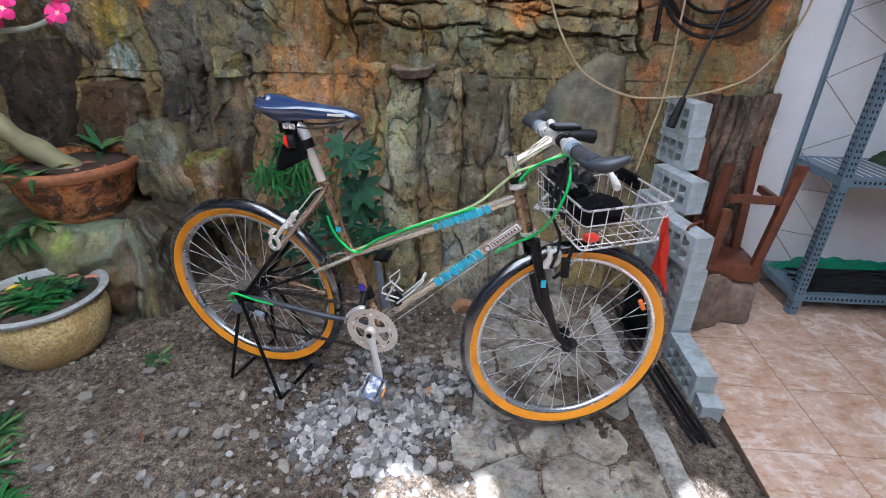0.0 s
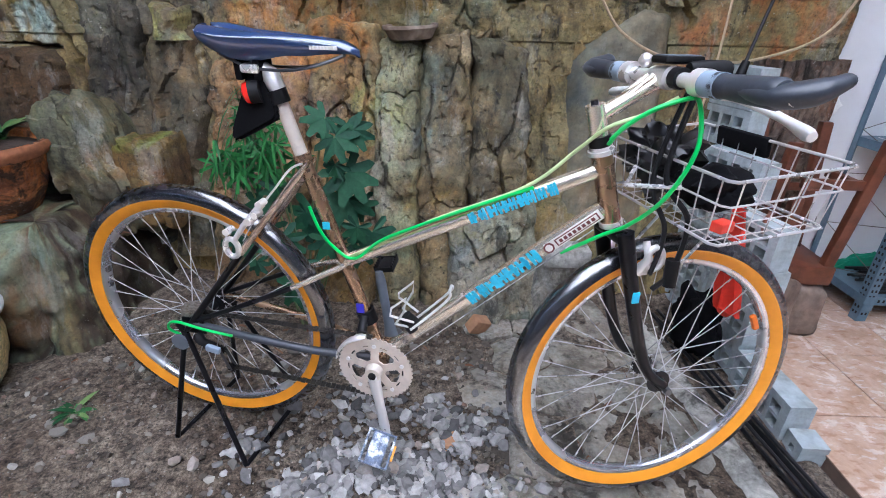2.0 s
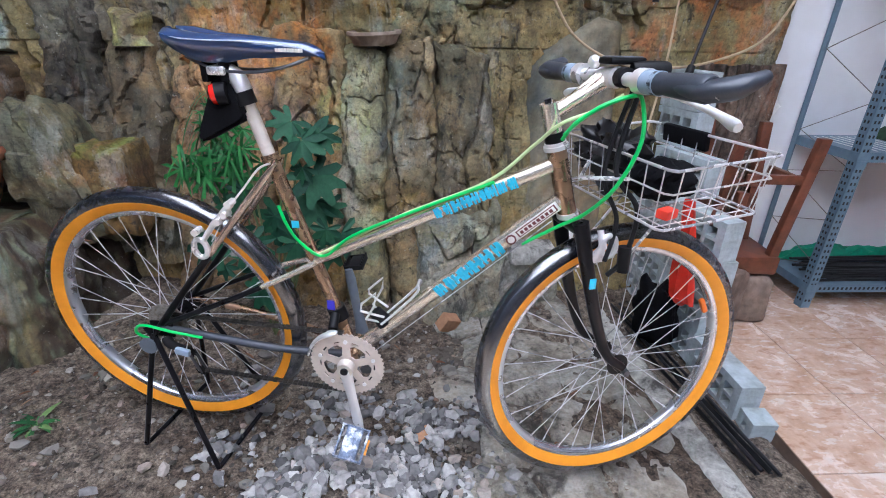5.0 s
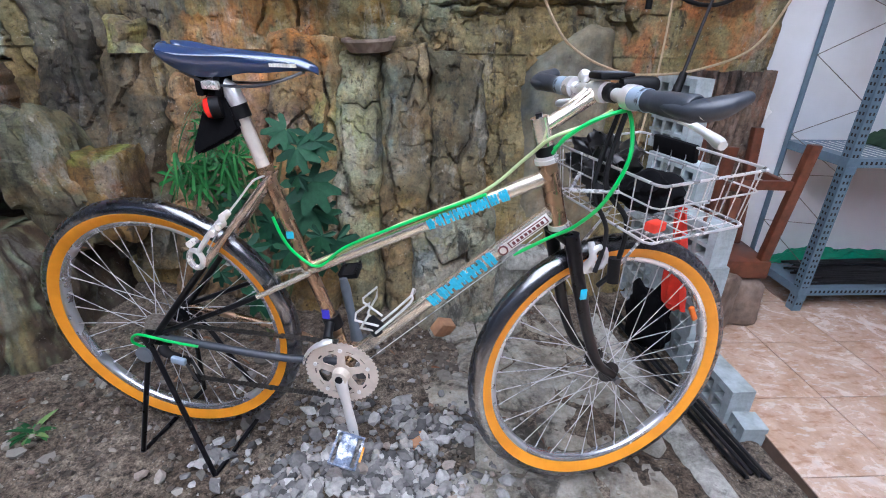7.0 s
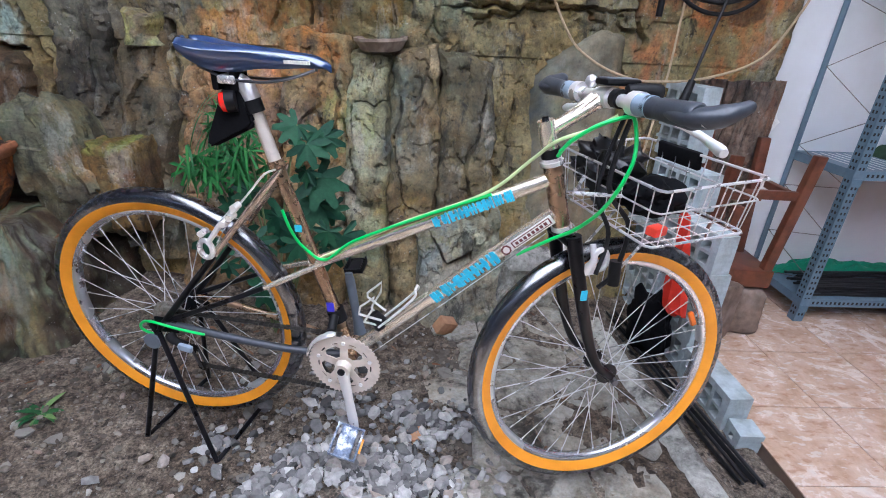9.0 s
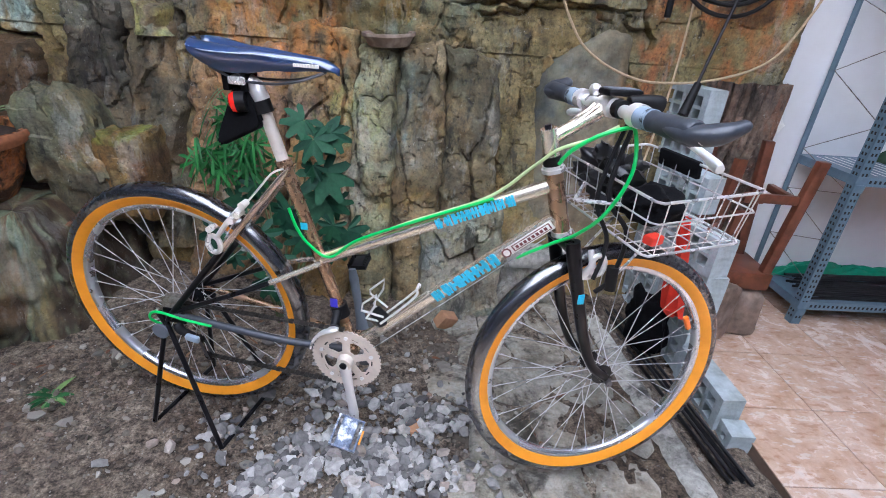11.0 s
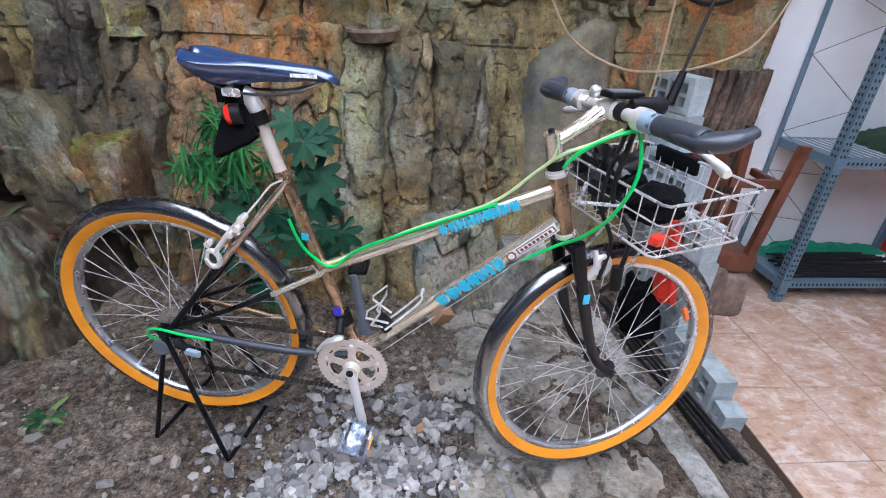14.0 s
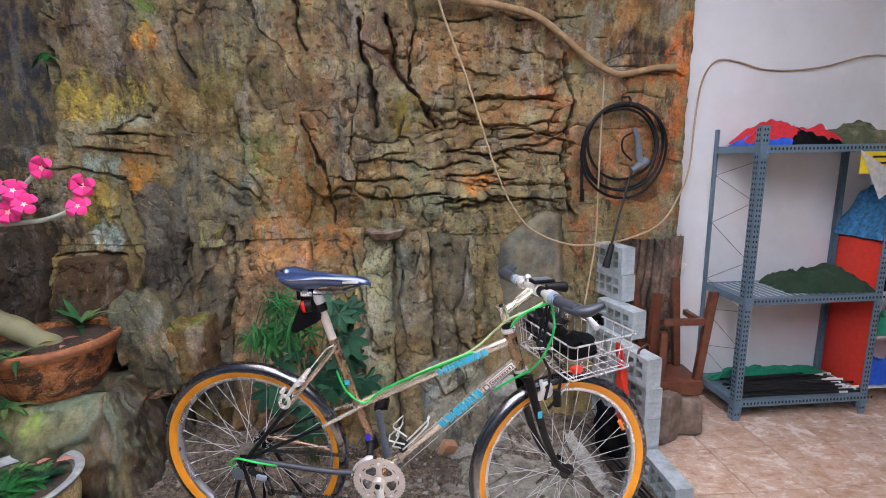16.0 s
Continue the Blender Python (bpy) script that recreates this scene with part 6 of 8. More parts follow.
part("brake_cable", tube_bm(curve([HEAD_T + Vector((0.006, -0.022, 0.02)), Vector((0.9, -0.03, 0.92)), Vector((0.94, -0.04, 0.952)), Vector((0.985, -0.03, 0.968)), Vector((0.998, -0.05, 0.965)), Vector((1.0, -0.085, 0.905)), Vector((0.972, -0.085, 0.825)), Vector((0.935, -0.05, 0.76)), Vector((0.895, -0.022, 0.72)), Vector((0.83, -0.018, 0.675))], 8), 0.0036, 8), GREEN_CABLE, bike, "bright green cable loop")
part("cable_wrap", tube_bm(curve([HEAD_T + Vector((0.008, -0.026, 0.03)), Vector((0.905, -0.036, 0.925)), Vector((0.94, -0.046, 0.955)), Vector((0.99, -0.036, 0.972))], 8), 0.0034, 8), GREEN_CABLE, bike)
part("hub_cable", tube_bm(curve([HUB_R + Vector((-0.01, -0.074, -0.03)), HUB_R + Vector((-0.045, -0.085, 0.0)), HUB_R + Vector((-0.02, -0.09, 0.028)), HUB_R + Vector((0.05, -0.085, 0.012)), HUB_R + Vector((0.11, -0.075, -0.004))], 8), 0.0034, 8), GREEN_CABLE, bike, "bright green cable end")
part("bare_wire", tube_bm([BB + Vector((0.02, -0.018, -0.02)), HEAD_B + Vector((-0.03, -0.02, -0.012))], 0.0012, 6), CHROME, bike)
part("black_cable", turned(tube_bm(curve([BAR_C + Vector((0.03, -0.05, -0.02)), HEAD_T + Vector((0.09, -0.06, -0.03)), HEAD_B + Vector((0.1, -0.075, 0.02)), HEAD_B + Vector((0.085, -0.08, -0.07)), HEAD_B + Vector((0.06, -0.07, -0.11))], 8), 0.005, 8)), HOSE, bike, "black cable")
part("black_cable", turned(tube_bm(curve([BAR_C + Vector((0.03, -0.03, -0.02)), HEAD_T + Vector((0.08, -0.04, -0.04)), HEAD_B + Vector((0.07, -0.06, 0.0)), HEAD_B + Vector((0.05, -0.07, -0.08))], 8), 0.0045, 8)), HOSE, bike, "black cable")
part("brake_noodle", turned(tube_bm([HEAD_B + Vector((0.085, -0.078, -0.05)), HEAD_B + Vector((0.085, -0.08, -0.1))], 0.012, 12)), BLACK_PLASTIC, bike, "black rubber boot")

# decals: rows of cyan strokes, a badge and small stickers
def strokes(name, a, b, n, off, height, seed):
    rnd = random.Random(seed)
    d = (b - a)
    for k in range(n):
        p0 = a + d * (k / n)
        p1 = a + d * ((k + 0.9) / n)
        mid = (p0 + p1) / 2
        ang = math.atan2(-d.z, d.x)
        m = Matrix.Translation(mid + Vector((0, -off, 0))) @ Matrix.Rotation(ang, 4, "Y")
        L = (p1 - p0).length / 2
        bm = bmesh.new()
        for s in (-0.62, 0.0, 0.62):
            h = height * rnd.uniform(0.75, 1.0)
            sk = rnd.uniform(-0.35, 0.35) * L
            box(bm, (s * L - 0.26 * L, -0.0007, -h), (s * L + 0.26 * L, 0.0007, h), 0, m @ Matrix.Shear("XY", 4, (0, 0)) @ Matrix.Translation((sk, 0, 0)))
        box(bm, (-0.9 * L, -0.0006, -0.25 * height), (0.9 * L, 0.0006, 0.3 * height), 0, m)
        part(name, bm, CYAN, bike)


TT_A, TT_B = LOW + Vector((-0.01, 0, -0.003)), HEAD_T + Vector((0.004, 0, -0.03))
DT_A, DT_B = BB, HEAD_B + Vector((-0.012, 0, 0.028))
strokes("frame_decal", TT_A.lerp(TT_B, 0.55), TT_A.lerp(TT_B, 0.86), 9, 0.0148, 0.0128, 3)
strokes("frame_decal", DT_A.lerp(DT_B, 0.46), DT_A.lerp(DT_B, 0.76), 7, 0.0168, 0.016, 4)
ang = math.atan2(-(DT_B - DT_A).z, (DT_B - DT_A).x)
m = Matrix.Translation(DT_A.lerp(DT_B, 0.885) + Vector((0, -0.0165, 0))) @ Matrix.Rotation(ang, 4, "Y")
part("frame_badge", box_bm((-0.062, -0.0008, -0.0105), (0.058, 0.0008, 0.0105), 0.0006, m), WHITE_DECAL, bike, "long white badge")
part("badge_outline", box_bm((-0.04, -0.0016, -0.0075), (0.053, 0.0002, 0.0075), 0.0004, m), MAROON, bike, "maroon badge field")
part("badge_field", box_bm((-0.037, -0.0022, -0.0055), (0.05, 0.0002, 0.0055), 0.0004, m), WHITE_DECAL, bike)
for k in range(8):
    part("badge_stroke", box_bm((-0.032 + 0.01 * k, -0.0027, -0.0035), (-0.0255 + 0.01 * k, 0.0, 0.0035), 0, m), MAROON, bike)
part("badge_shield", tube_bm([m @ Vector((-0.056, 0.0, 0)), m @ Vector((-0.056, -0.0026, 0))], 0.011, 8), MAROON, bike)
part("shield_face", tube_bm([m @ Vector((-0.056, 0.0, 0)), m @ Vector((-0.056, -0.0034, 0))], 0.0075, 8), ALLOY, bike)
q = BB.lerp(SEAT, 0.3)
part("seat_tube_sticker", box_bm((q.x - 0.009, -0.0168, q.z - 0.012), (q.x + 0.009, -0.0155, q.z + 0.012)), BLUE_DECAL, bike, "dark blue sticker")
q = BB.lerp(SEAT, 0.74)
part("seat_tube_sticker", box_bm((q.x - 0.008, -0.0168, q.z - 0.008), (q.x + 0.008, -0.0155, q.z + 0.008)), CYAN, bike, "cyan sticker")

# bottle cage of bent white wire on the down tube
DT = (DT_B - DT_A).normalized()
UPN = Vector((-DT.z, 0, DT.x))
c0 = DT_A.lerp(DT_B, 0.2) + UPN * 0.018
bm = bmesh.new()
for s in (-0.02, 0.02):
    tube(bm, curve([c0 + DT * 0.0 + Vector((0, s, 0)), c0 + DT * 0.06 + UPN * 0.003 + Vector((0, s, 0)), c0 + DT * 0.125 + UPN * 0.01 + Vector((0, s * 0.9, 0)), c0 + DT * 0.135 + UPN * 0.02 + Vector((0, s * 0.6, 0))], 4), 0.003, 8)
tube(bm, [c0 + DT * 0.135 + UPN * 0.02 + Vector((0, -0.012, 0)), c0 + DT * 0.135 + UPN * 0.02 + Vector((0, 0.012, 0))], 0.003, 8)
for s in (-1, 1):
    tube(bm, [c0 + DT * 0.0 + Vector((0, s * 0.012, 0)), c0 - DT * 0.01 + UPN * 0.035 + Vector((0, s * 0.03, 0)), c0 + DT * 0.035 + UPN * 0.05 + Vector((0, s * 0.038, 0)), c0 + DT * 0.06 + UPN * 0.07 + Vector((0, s * 0.034, 0)), c0 + DT * 0.012 + UPN * 0.07 + Vector((0, s * 0.03, 0)), c0 + DT * 0.0 + UPN * 0.06 + Vector((0, s * 0.036, 0)), c0 + DT * 0.02 + UPN * 0.01 + Vector((0, s * 0.02, 0))], 0.0028, 8)
part("bottle_cage", bm, CAGE, bike, "white wire bottle cage")
part("cage_foot", tube_bm([c0 - DT * 0.002 - UPN * 0.01, c0 + UPN * 0.028], [0.02, 0.016], 12), BLACK_PLASTIC, bike, "black cage foot")

# ---- wire basket ahead of the bars ----
BASKET = Matrix.Translation((0.29, 1.226, 0.0)) @ pose(0, 0, 0, 0, 0, 10.2)      # forward x, left y
basket = thing("wire_basket", BASKET, "chrome wire basket hung ahead of the handlebar", "basket")


def bk(s, t, h):
    """A place on the basket's walls: s forward and t across from 0 to 1, h up from floor to rim."""
    taper = 0.93 + 0.07 * h
    x = 0.012 + 0.221 * (0.5 + (s - 0.5) * taper)
    y = 0.334 * (t - 0.5) * taper
    return Vector((x, y, 0.761 + 0.105 * h + 0.015 * s))


def basket_loop(h, r, name):
    pts = []
    for (a, b), (c, d) in (((0, 0), (1, 0)), ((1, 0), (1, 1)), ((1, 1), (0, 1)), ((0, 1), (0, 0))):
        for k in range(0, 9):
            f = 0.035 + 0.93 * k / 8
            pts.append(bk(a + (c - a) * f, b + (d - b) * f, h))
    part(name, tube_bm(pts, r, 8, closed=True), CHROME, basket, "thick rim wire" if h == 1 else "")


basket_loop(1.0, 0.0028, "rim_wire")
basket_loop(0.62, 0.0018, "hoop_wire")
basket_loop(0.0, 0.0026, "floor_hoop")
for k in range(8):
    f = (k + 0.5) / 8
    for line in ([bk(0, f, 1), bk(0, f, 0), bk(1, f, 0), bk(1, f, 1)],):
        part("cross_wire", tube_bm(line, 0.0013, 6), CHROME, basket)
for k in range(6):
    f = (k + 0.5) / 6
    part("long_wire", tube_bm([bk(f, 0, 1), bk(f, 0, 0), bk(f, 1, 0), bk(f, 1, 1)], 0.0013, 6), CHROME, basket)
for t in (0.3, 0.7):
    part("basket_bracket", tube_bm([bk(0.0, t, 0.62), bk(0.0, 0.5, 0.5) + Vector((-0.06, 0, 0.0))], 0.004, 8), CHROME, basket)
    part("basket_stay", tube_bm([bk(0.5, t, 0.0), bk(0.1, t, 0.0) + Vector((0, 0, -0.1))], 0.003, 8), CHROME, basket)

# what lies in the basket: a black bag, a lock, a coiled pump
blob = mesh_object("plastic_bag", lump(4, 0.5, 9, (0.055, 0.075, 0.06), 2.4), plain("bag_film", (0.012, 0.012, 0.013), 0.3, coat=0.3))
blob.matrix_world = BASKET @ pose(0.085, 0.07, 0.835, 10, 5, 20)
tagged(blob, "crumpled black plastic bag lying in the wire basket", "bag")
blob = mesh_object("rolled_cover", lump(4, 0.25, 5, (0.075, 0.055, 0.04), 1.7), FABRIC_BLACK)
blob.matrix_world = BASKET @ pose(0.115, -0.03, 0.808, 0, 8, 30)
tagged(blob, "rolled black rain cover lying in the wire basket", "cover")
pouch = mesh_object("black_pouch", box_bm((-0.006, -0.062, -0.02), (0.006, 0.062, 0.018), 0.004), FABRIC_BLACK)
pouch.matrix_world = BASKET @ pose(0.236, 0.06, 0.868, 0, -8, 0)
tagged(pouch, "flat black pouch clipped to the basket rim", "pouch")
lock = mesh_object("red_clip", box_bm((-0.017, -0.012, -0.009), (0.017, 0.012, 0.009), 0.004), RED_PLASTIC)
lock.matrix_world = BASKET @ pose(0.06, -0.12, 0.777, 0, 0, 15)
tagged(lock, "small bright red clip on the basket floor", "clip")

# ---- the stand that lifts the rear wheel ----
stand = thing("bicycle_stand", BIKE, "black tubular display stand holding the rear axle off the ground", "stand")
inv = BIKE.inverted()
for sgn in (-1, 1):
    top = HUB_R + Vector((-0.008, sgn * 0.08, 0.0))
    f1, f2 = Vector((-0.16, sgn * 0.15, 0.055)), Vector((0.13, sgn * 0.15, 0.04))
    if sgn < 0:
        f1, f2 = inv @ Vector((-0.749, 1.385, 0.068)), inv @ Vector((-0.55, 1.305, 0.052))
    else:
        f1, f2 = inv @ Vector((-0.66, 1.6, 0.085)), inv @ Vector((-0.46, 1.53, 0.07))
    part("leg", tube_bm([top, f1], 0.0065, 10), BLACK_PAINT, stand)
    part("leg", tube_bm([top, f2], 0.0065, 10), BLACK_PAINT, stand)
    part("axle_hook", tube_bm([top + Vector((-0.012, 0, 0.02)), top + Vector((0.0, 0, -0.012)), top + Vector((0.016, 0, 0.016))], 0.009, 10), BLACK_PAINT, stand)
for a, b in (((-0.749, 1.385, 0.068), (-0.66, 1.6, 0.085)), ((-0.55, 1.305, 0.052), (-0.46, 1.53, 0.07))):
    part("base_bar", tube_bm([inv @ Vector(a), inv @ Vector(b)], 0.0065, 10), BLACK_PAINT, stand)

# ---- vent blocks stacked as a low screen ----
def vent_block_bm(length, height, thick, rows, cols):
    """A cement block pierced by square holes: ribs between the holes, rounded by wear."""
    bm = bmesh.new()
    e, f = 0.022, 0.02
    ys = [0.0]
    cw, ch = (length - 2 * e) / cols, (height - 2 * f) / rows
    hw, hh = cw * 0.74, ch * 0.76
    for i in range(cols):
        c = e + cw * (i + 0.5)
        ys += [c - hw / 2, c + hw / 2]
    ys.append(length)
    zs = [0.0]
    for j in range(rows):
        c = f + ch * (j + 0.5)
        zs += [c - hh / 2, c + hh / 2]
    zs.append(height)
    faces = {}
    for side, x in ((0, 0.0), (1, thick)):
        vs = [[bm.verts.new((x, y, z)) for y in ys] for z in zs]
        faces[side] = vs
        for j in range(len(zs) - 1):
            for i in range(len(ys) - 1):
                if i % 2 == 1 and j % 2 == 1:
                    continue
                q = (vs[j][i], vs[j][i + 1], vs[j + 1][i + 1], vs[j + 1][i])
                bm.faces.new(q if side else q[::-1])
    a, b = faces[0], faces[1]
    for j in range(1, len(zs) - 1, 2):
        for i in range(1, len(ys) - 1, 2):
            ring = [(j, i), (j, i + 1), (j + 1, i + 1), (j + 1, i)]
            mid = []
            cx = [sum(ys[k] for _, k in ring) / 4, sum(zs[k] for k, _ in ring) / 4]
            for jj, ii in ring:
                mid.append(bm.verts.new((thick * 0.9, cx[0] + (ys[ii] - cx[0]) * 0.85, cx[1] + (zs[jj] - cx[1]) * 0.85)))
            for k in range(4):
                (j0, i0), (j1, i1) = ring[k], ring[(k + 1) % 4]
                bm.faces.new((a[j0][i0], a[j1][i1], mid[(k + 1) % 4], mid[k]))
                bm.faces.new((b[j0][i0], mid[k], mid[(k + 1) % 4], b[j1][i1]))
            bm.faces.new(mid)
    n, m = len(ys) - 1, len(zs) - 1
    for i in range(n):
        bm.faces.new((a[0][i], a[0][i + 1], b[0][i + 1], b[0][i]))
        bm.faces.new((a[m][i], b[m][i], b[m][i + 1], a[m][i + 1]))
    for j in range(m):
        bm.faces.new((a[j][0], b[j][0], b[j + 1][0], a[j + 1][0]))
        bm.faces.new((a[j][n], a[j + 1][n], b[j + 1][n], b[j][n]))
    bmesh.ops.recalc_face_normals(bm, faces=bm.faces)
    for v in bm.verts:
        v.co += Vector((noise.noise(v.co * 40) * 0.0022, noise.noise(v.co * 40 + Vector((5, 0, 0))) * 0.003, noise.noise(v.co * 40 + Vector((0, 9, 0))) * 0.002))
    return bm


BLK = "grey-white cement vent block with square holes, stacked as a screen"
block = mesh_object("vent_block", vent_block_bm(0.27, 0.136, 0.076, 2, 4), BLOCK, smooth=False)
tagged(block, BLK, "block", "stack of vent blocks")
block.matrix_world = Matrix.Translation((0.945, 1.66, 0.115)) @ pose(0, 0, 0, 0, 0, -3)
rnd = random.Random(11)
for course, y0, z in ((0, 1.405, -0.042), (0, 1.67, -0.022), (0, 1.945, -0.022), (2, 1.935, 0.115), (3, 1.66, 0.253), (3, 1.935, 0.253), (4, 1.655, 0.391), (4, 1.932, 0.391), (5, 1.88, 0.529), (6, 2.04, 0.667), (7, 2.05, 0.805)):
    x = 0.945 + 0.03 * (y0 - 1.66) + rnd.uniform(-0.004, 0.004) + (0.04 if course > 4 else 0.0) + (0.025 if course > 5 else 0.0)
    copy_thing(block, Matrix.Translation((x, y0, z)) @ pose(0, 0, 0, 0, 0, (9 if course > 3 else -3) + rnd.uniform(-1.2, 1.2)))
half = mesh_object("half_block", vent_block_bm(0.07, 0.07, 0.075, 1, 1), BLOCK, smooth=False)
half.matrix_world = Matrix.Translation((0.94, 1.332, -0.05)) @ pose(0, 0, 0, 3, 0, -6)
tagged(half, "broken grey cement block lying at the foot of the screen", "block")
strap = mesh_object("rope_loop", tube_bm(curve([(0.93, 1.71, 0.5), (0.95, 1.74, 0.535), (1.0, 1.78, 0.537), (1.03, 1.8, 0.534), (1.05, 1.82, 0.48)], 6), 0.006, 8), WOOD)
tagged(strap, "brown cord laid over the vent blocks", "cord")

# ---- black rods and angle irons in the gully ----
for k in range(4):
    x0 = 0.845 + 0.02 * k
    if k % 2:
        bm = tube_bm([(x0 + 0.02, 1.22 - 0.01 * k, ground_z(0.9, 1.2) + 0.014), (x0 - 0.035, 2.05, ground_z(0.9, 2.0) + 0.02)], 0.006, 8)
    else:
        m = Matrix.Translation((x0 + 0.02, 1.2, ground_z(0.9, 1.2) + 0.012)) @ pose(0, 0, 0, 0.3, 8 * k, 3.5)
        bm = box_bm((-0.008, 0, -0.0015), (0.008, 0.85, 0.0015), 0.001, m)
        box(bm, (-0.008, 0, 0.0), (-0.005, 0.85, 0.014), 0.001, m)
    ob = mesh_object("steel_rod", bm, ROD)
    tagged(ob, "long black painted steel bar lying in the dirt", "steel bar", "bars in the gully")

# red cloth and dark bag hung between wheel and blocks
def cloth(name, w, h, material, m, seed, folds=5, depth=0.02, label="", category="cloth", ragged=0.02):
    bm = bmesh.new()
    n, k = 26, 22
    rows = []
    for j in range(k + 1):
        row = []
        for i in range(n + 1):
            s, t = i / n, j / k
            x = (s - 0.5) * w * (0.75 + 0.35 * t)
            z = -h * t + (ragged * noise.noise(Vector((s * 5, seed, 0))) if j == k else 0)
            y = depth * math.sin(s * folds * math.pi + 1.5 * t + seed) * (0.3 + t) + 0.5 * depth * noise.noise(Vector((s * 4, t * 4, seed)))
            row.append(bm.verts.new((x, y, z)))
        rows.append(row)
    for a, b in zip(rows, rows[1:]):
        for i in range(n):
            bm.faces.new((a[i], a[i + 1], b[i + 1], b[i]))
    bmesh.ops.solidify(bm, geom=list(bm.faces), thickness=0.003)
    ob = mesh_object(name, bm, material)
    ob.matrix_world = m
    return tagged(ob, label, category)


cloth("red_cloth", 0.1, 0.34, RED_PLASTIC, Matrix.Translation((0.845, 1.72, 0.585)) @ pose(0, 0, 0, -4, 8, 75), 2.0, 4, 0.022, "bright red plastic bag hanging against the blocks", "bag", 0.05)
ob = mesh_object("dark_bag", lump(4, 0.35, 12, (0.05, 0.1, 0.13), 1.6), FABRIC_BLACK)
ob.matrix_world = pose(0.865, 1.8, 0.12, 0, 0, 10)
tagged(ob, "slumped black bag on the ground against the blocks", "bag")

# ---- upturned wooden stool ----
stool = thing("wooden_stool", Matrix.Translation((1.3, 2.0, 0.21)) @ pose(0, 0, 0, 0, 0, -8), "red-brown wooden stool standing upside down on a stump", "stool")
part("seat", box_bm((-0.13, -0.11, 0.0), (0.11, 0.11, 0.075), 0.008), WOOD, stool)
for x, y, dx, dy, h in ((0.08, -0.08, 0.045, -0.005, 0.53), (-0.1, -0.08, 0.0, -0.01, 0.33), (0.07, 0.085, -0.02, 0.03, 0.55), (-0.1, 0.085, -0.07, 0.02, 0.57)):
    bm = box_bm((-0.019, -0.017, 0.07), (0.019, 0.017, h), 0.005, Matrix.Translation((x, y, 0)) @ Matrix.Shear("XY", 4, (dx / h * 1.2, dy / h * 1.2)))
    part("leg", bm, WOOD, stool)
part("stretcher", box_bm((-0.1, -0.095, 0.36), (0.1, -0.075, 0.395), 0.004), WOOD, stool)
part("stretcher", box_bm((0.075, -0.08, 0.36), (0.1, 0.08, 0.39), 0.004), WOOD, stool)
part("stretcher", box_bm((-0.11, 0.08, 0.3), (0.09, 0.1, 0.33), 0.004), WOOD, stool)
post = mesh_object("wooden_rail", box_bm((-0.022, -0.016, 0.0), (0.022, 0.016, 0.5), 0.005), WOOD)
post.matrix_world = pose(1.2, 2.05, 0.2, 0, 3, 5)
tagged(post, "short red-brown wooden rail leaning among the stool legs", "timber")
stump = mesh_object("timber_stump", rough_block((0.12, 0.13, 0.105), 6, 0.06, 0.08, 14, 8), STUMP)
stump.matrix_world = pose(1.3, 2.0, 0.1, 0, 0, -6)
tagged(stump, "weathered grey-brown timber stump on the tiles", "stump")
chip = mesh_object("broken_slab", rough_block((0.075, 0.035, 0.125), 8, 0.1, 0.1, 12, 8), STUMP)
chip.matrix_world = pose(1.19, 1.86, 0.12, 0, 10, 24)
tagged(chip, "grey slab of broken timber standing against the blocks", "timber")
hook = mesh_object("plaster_patch", lump(3, 0.5, 3, (0.03, 0.012, 0.04), 3.0), PAPER)
hook.matrix_world = HOUSE @ pose(1.475, -0.075, 0.8)
tagged(hook, "lump of white plaster round a hole at the wall's edge", "plaster")

# ---- steel rack and what it holds ----
RACK = Matrix.Translation((1.645, 1.955, 0)) @ pose(0, 0, 0, 0, 0, -4.2)
RW, RD = 0.75, 0.335
rack = thing("steel_rack", RACK, "blue-grey slotted steel rack with three shelves against the white wall", "shelf")
for x, y, sx, sy in ((0, 0, 1, 1), (RW, 0, -1, 1), (0, RD, 1, -1), (RW, RD, -1, -1)):
    leg, shift = (0.04, 0.0) if y == 0 else (0.026, -0.012 * sx)
    bm = box_bm((min(0, sx * leg), min(0, sy * 0.003), 0), (max(0, sx * leg), max(0, sy * 0.003), 1.525), 0, Matrix.Translation((x + shift, y, 0)))
    box(bm, (min(0, sx * 0.003), min(0, sy * leg), 0), (max(0, sx * 0.003), max(0, sy * leg), 1.525), 0, Matrix.Translation((x + shift, y, 0)))
    post = part("post", bm, SHELF_STEEL, rack)
    if y > 0:
        continue
    # dark plates on the surface stand for the shade in the slots
    bm = bmesh.new()
    for k in range(58):
        z = 0.03 + 0.0258 * k
        for d in (0.013, 0.028):
            off = 0.0008
            box(bm, (x + sx * d - 0.0035, y - sy * off - 0.0004, z), (x + sx * d + 0.0035, y - sy * off + 0.0004, z + 0.011))
            box(bm, (x - sx * off - 0.0004, y + sy * d - 0.0035, z), (x - sx * off + 0.0004, y + sy * d + 0.0035, z + 0.011))
    tagged(part("slot_mark", bm, HOLE_DARK, post, "", False), kind="stuff")
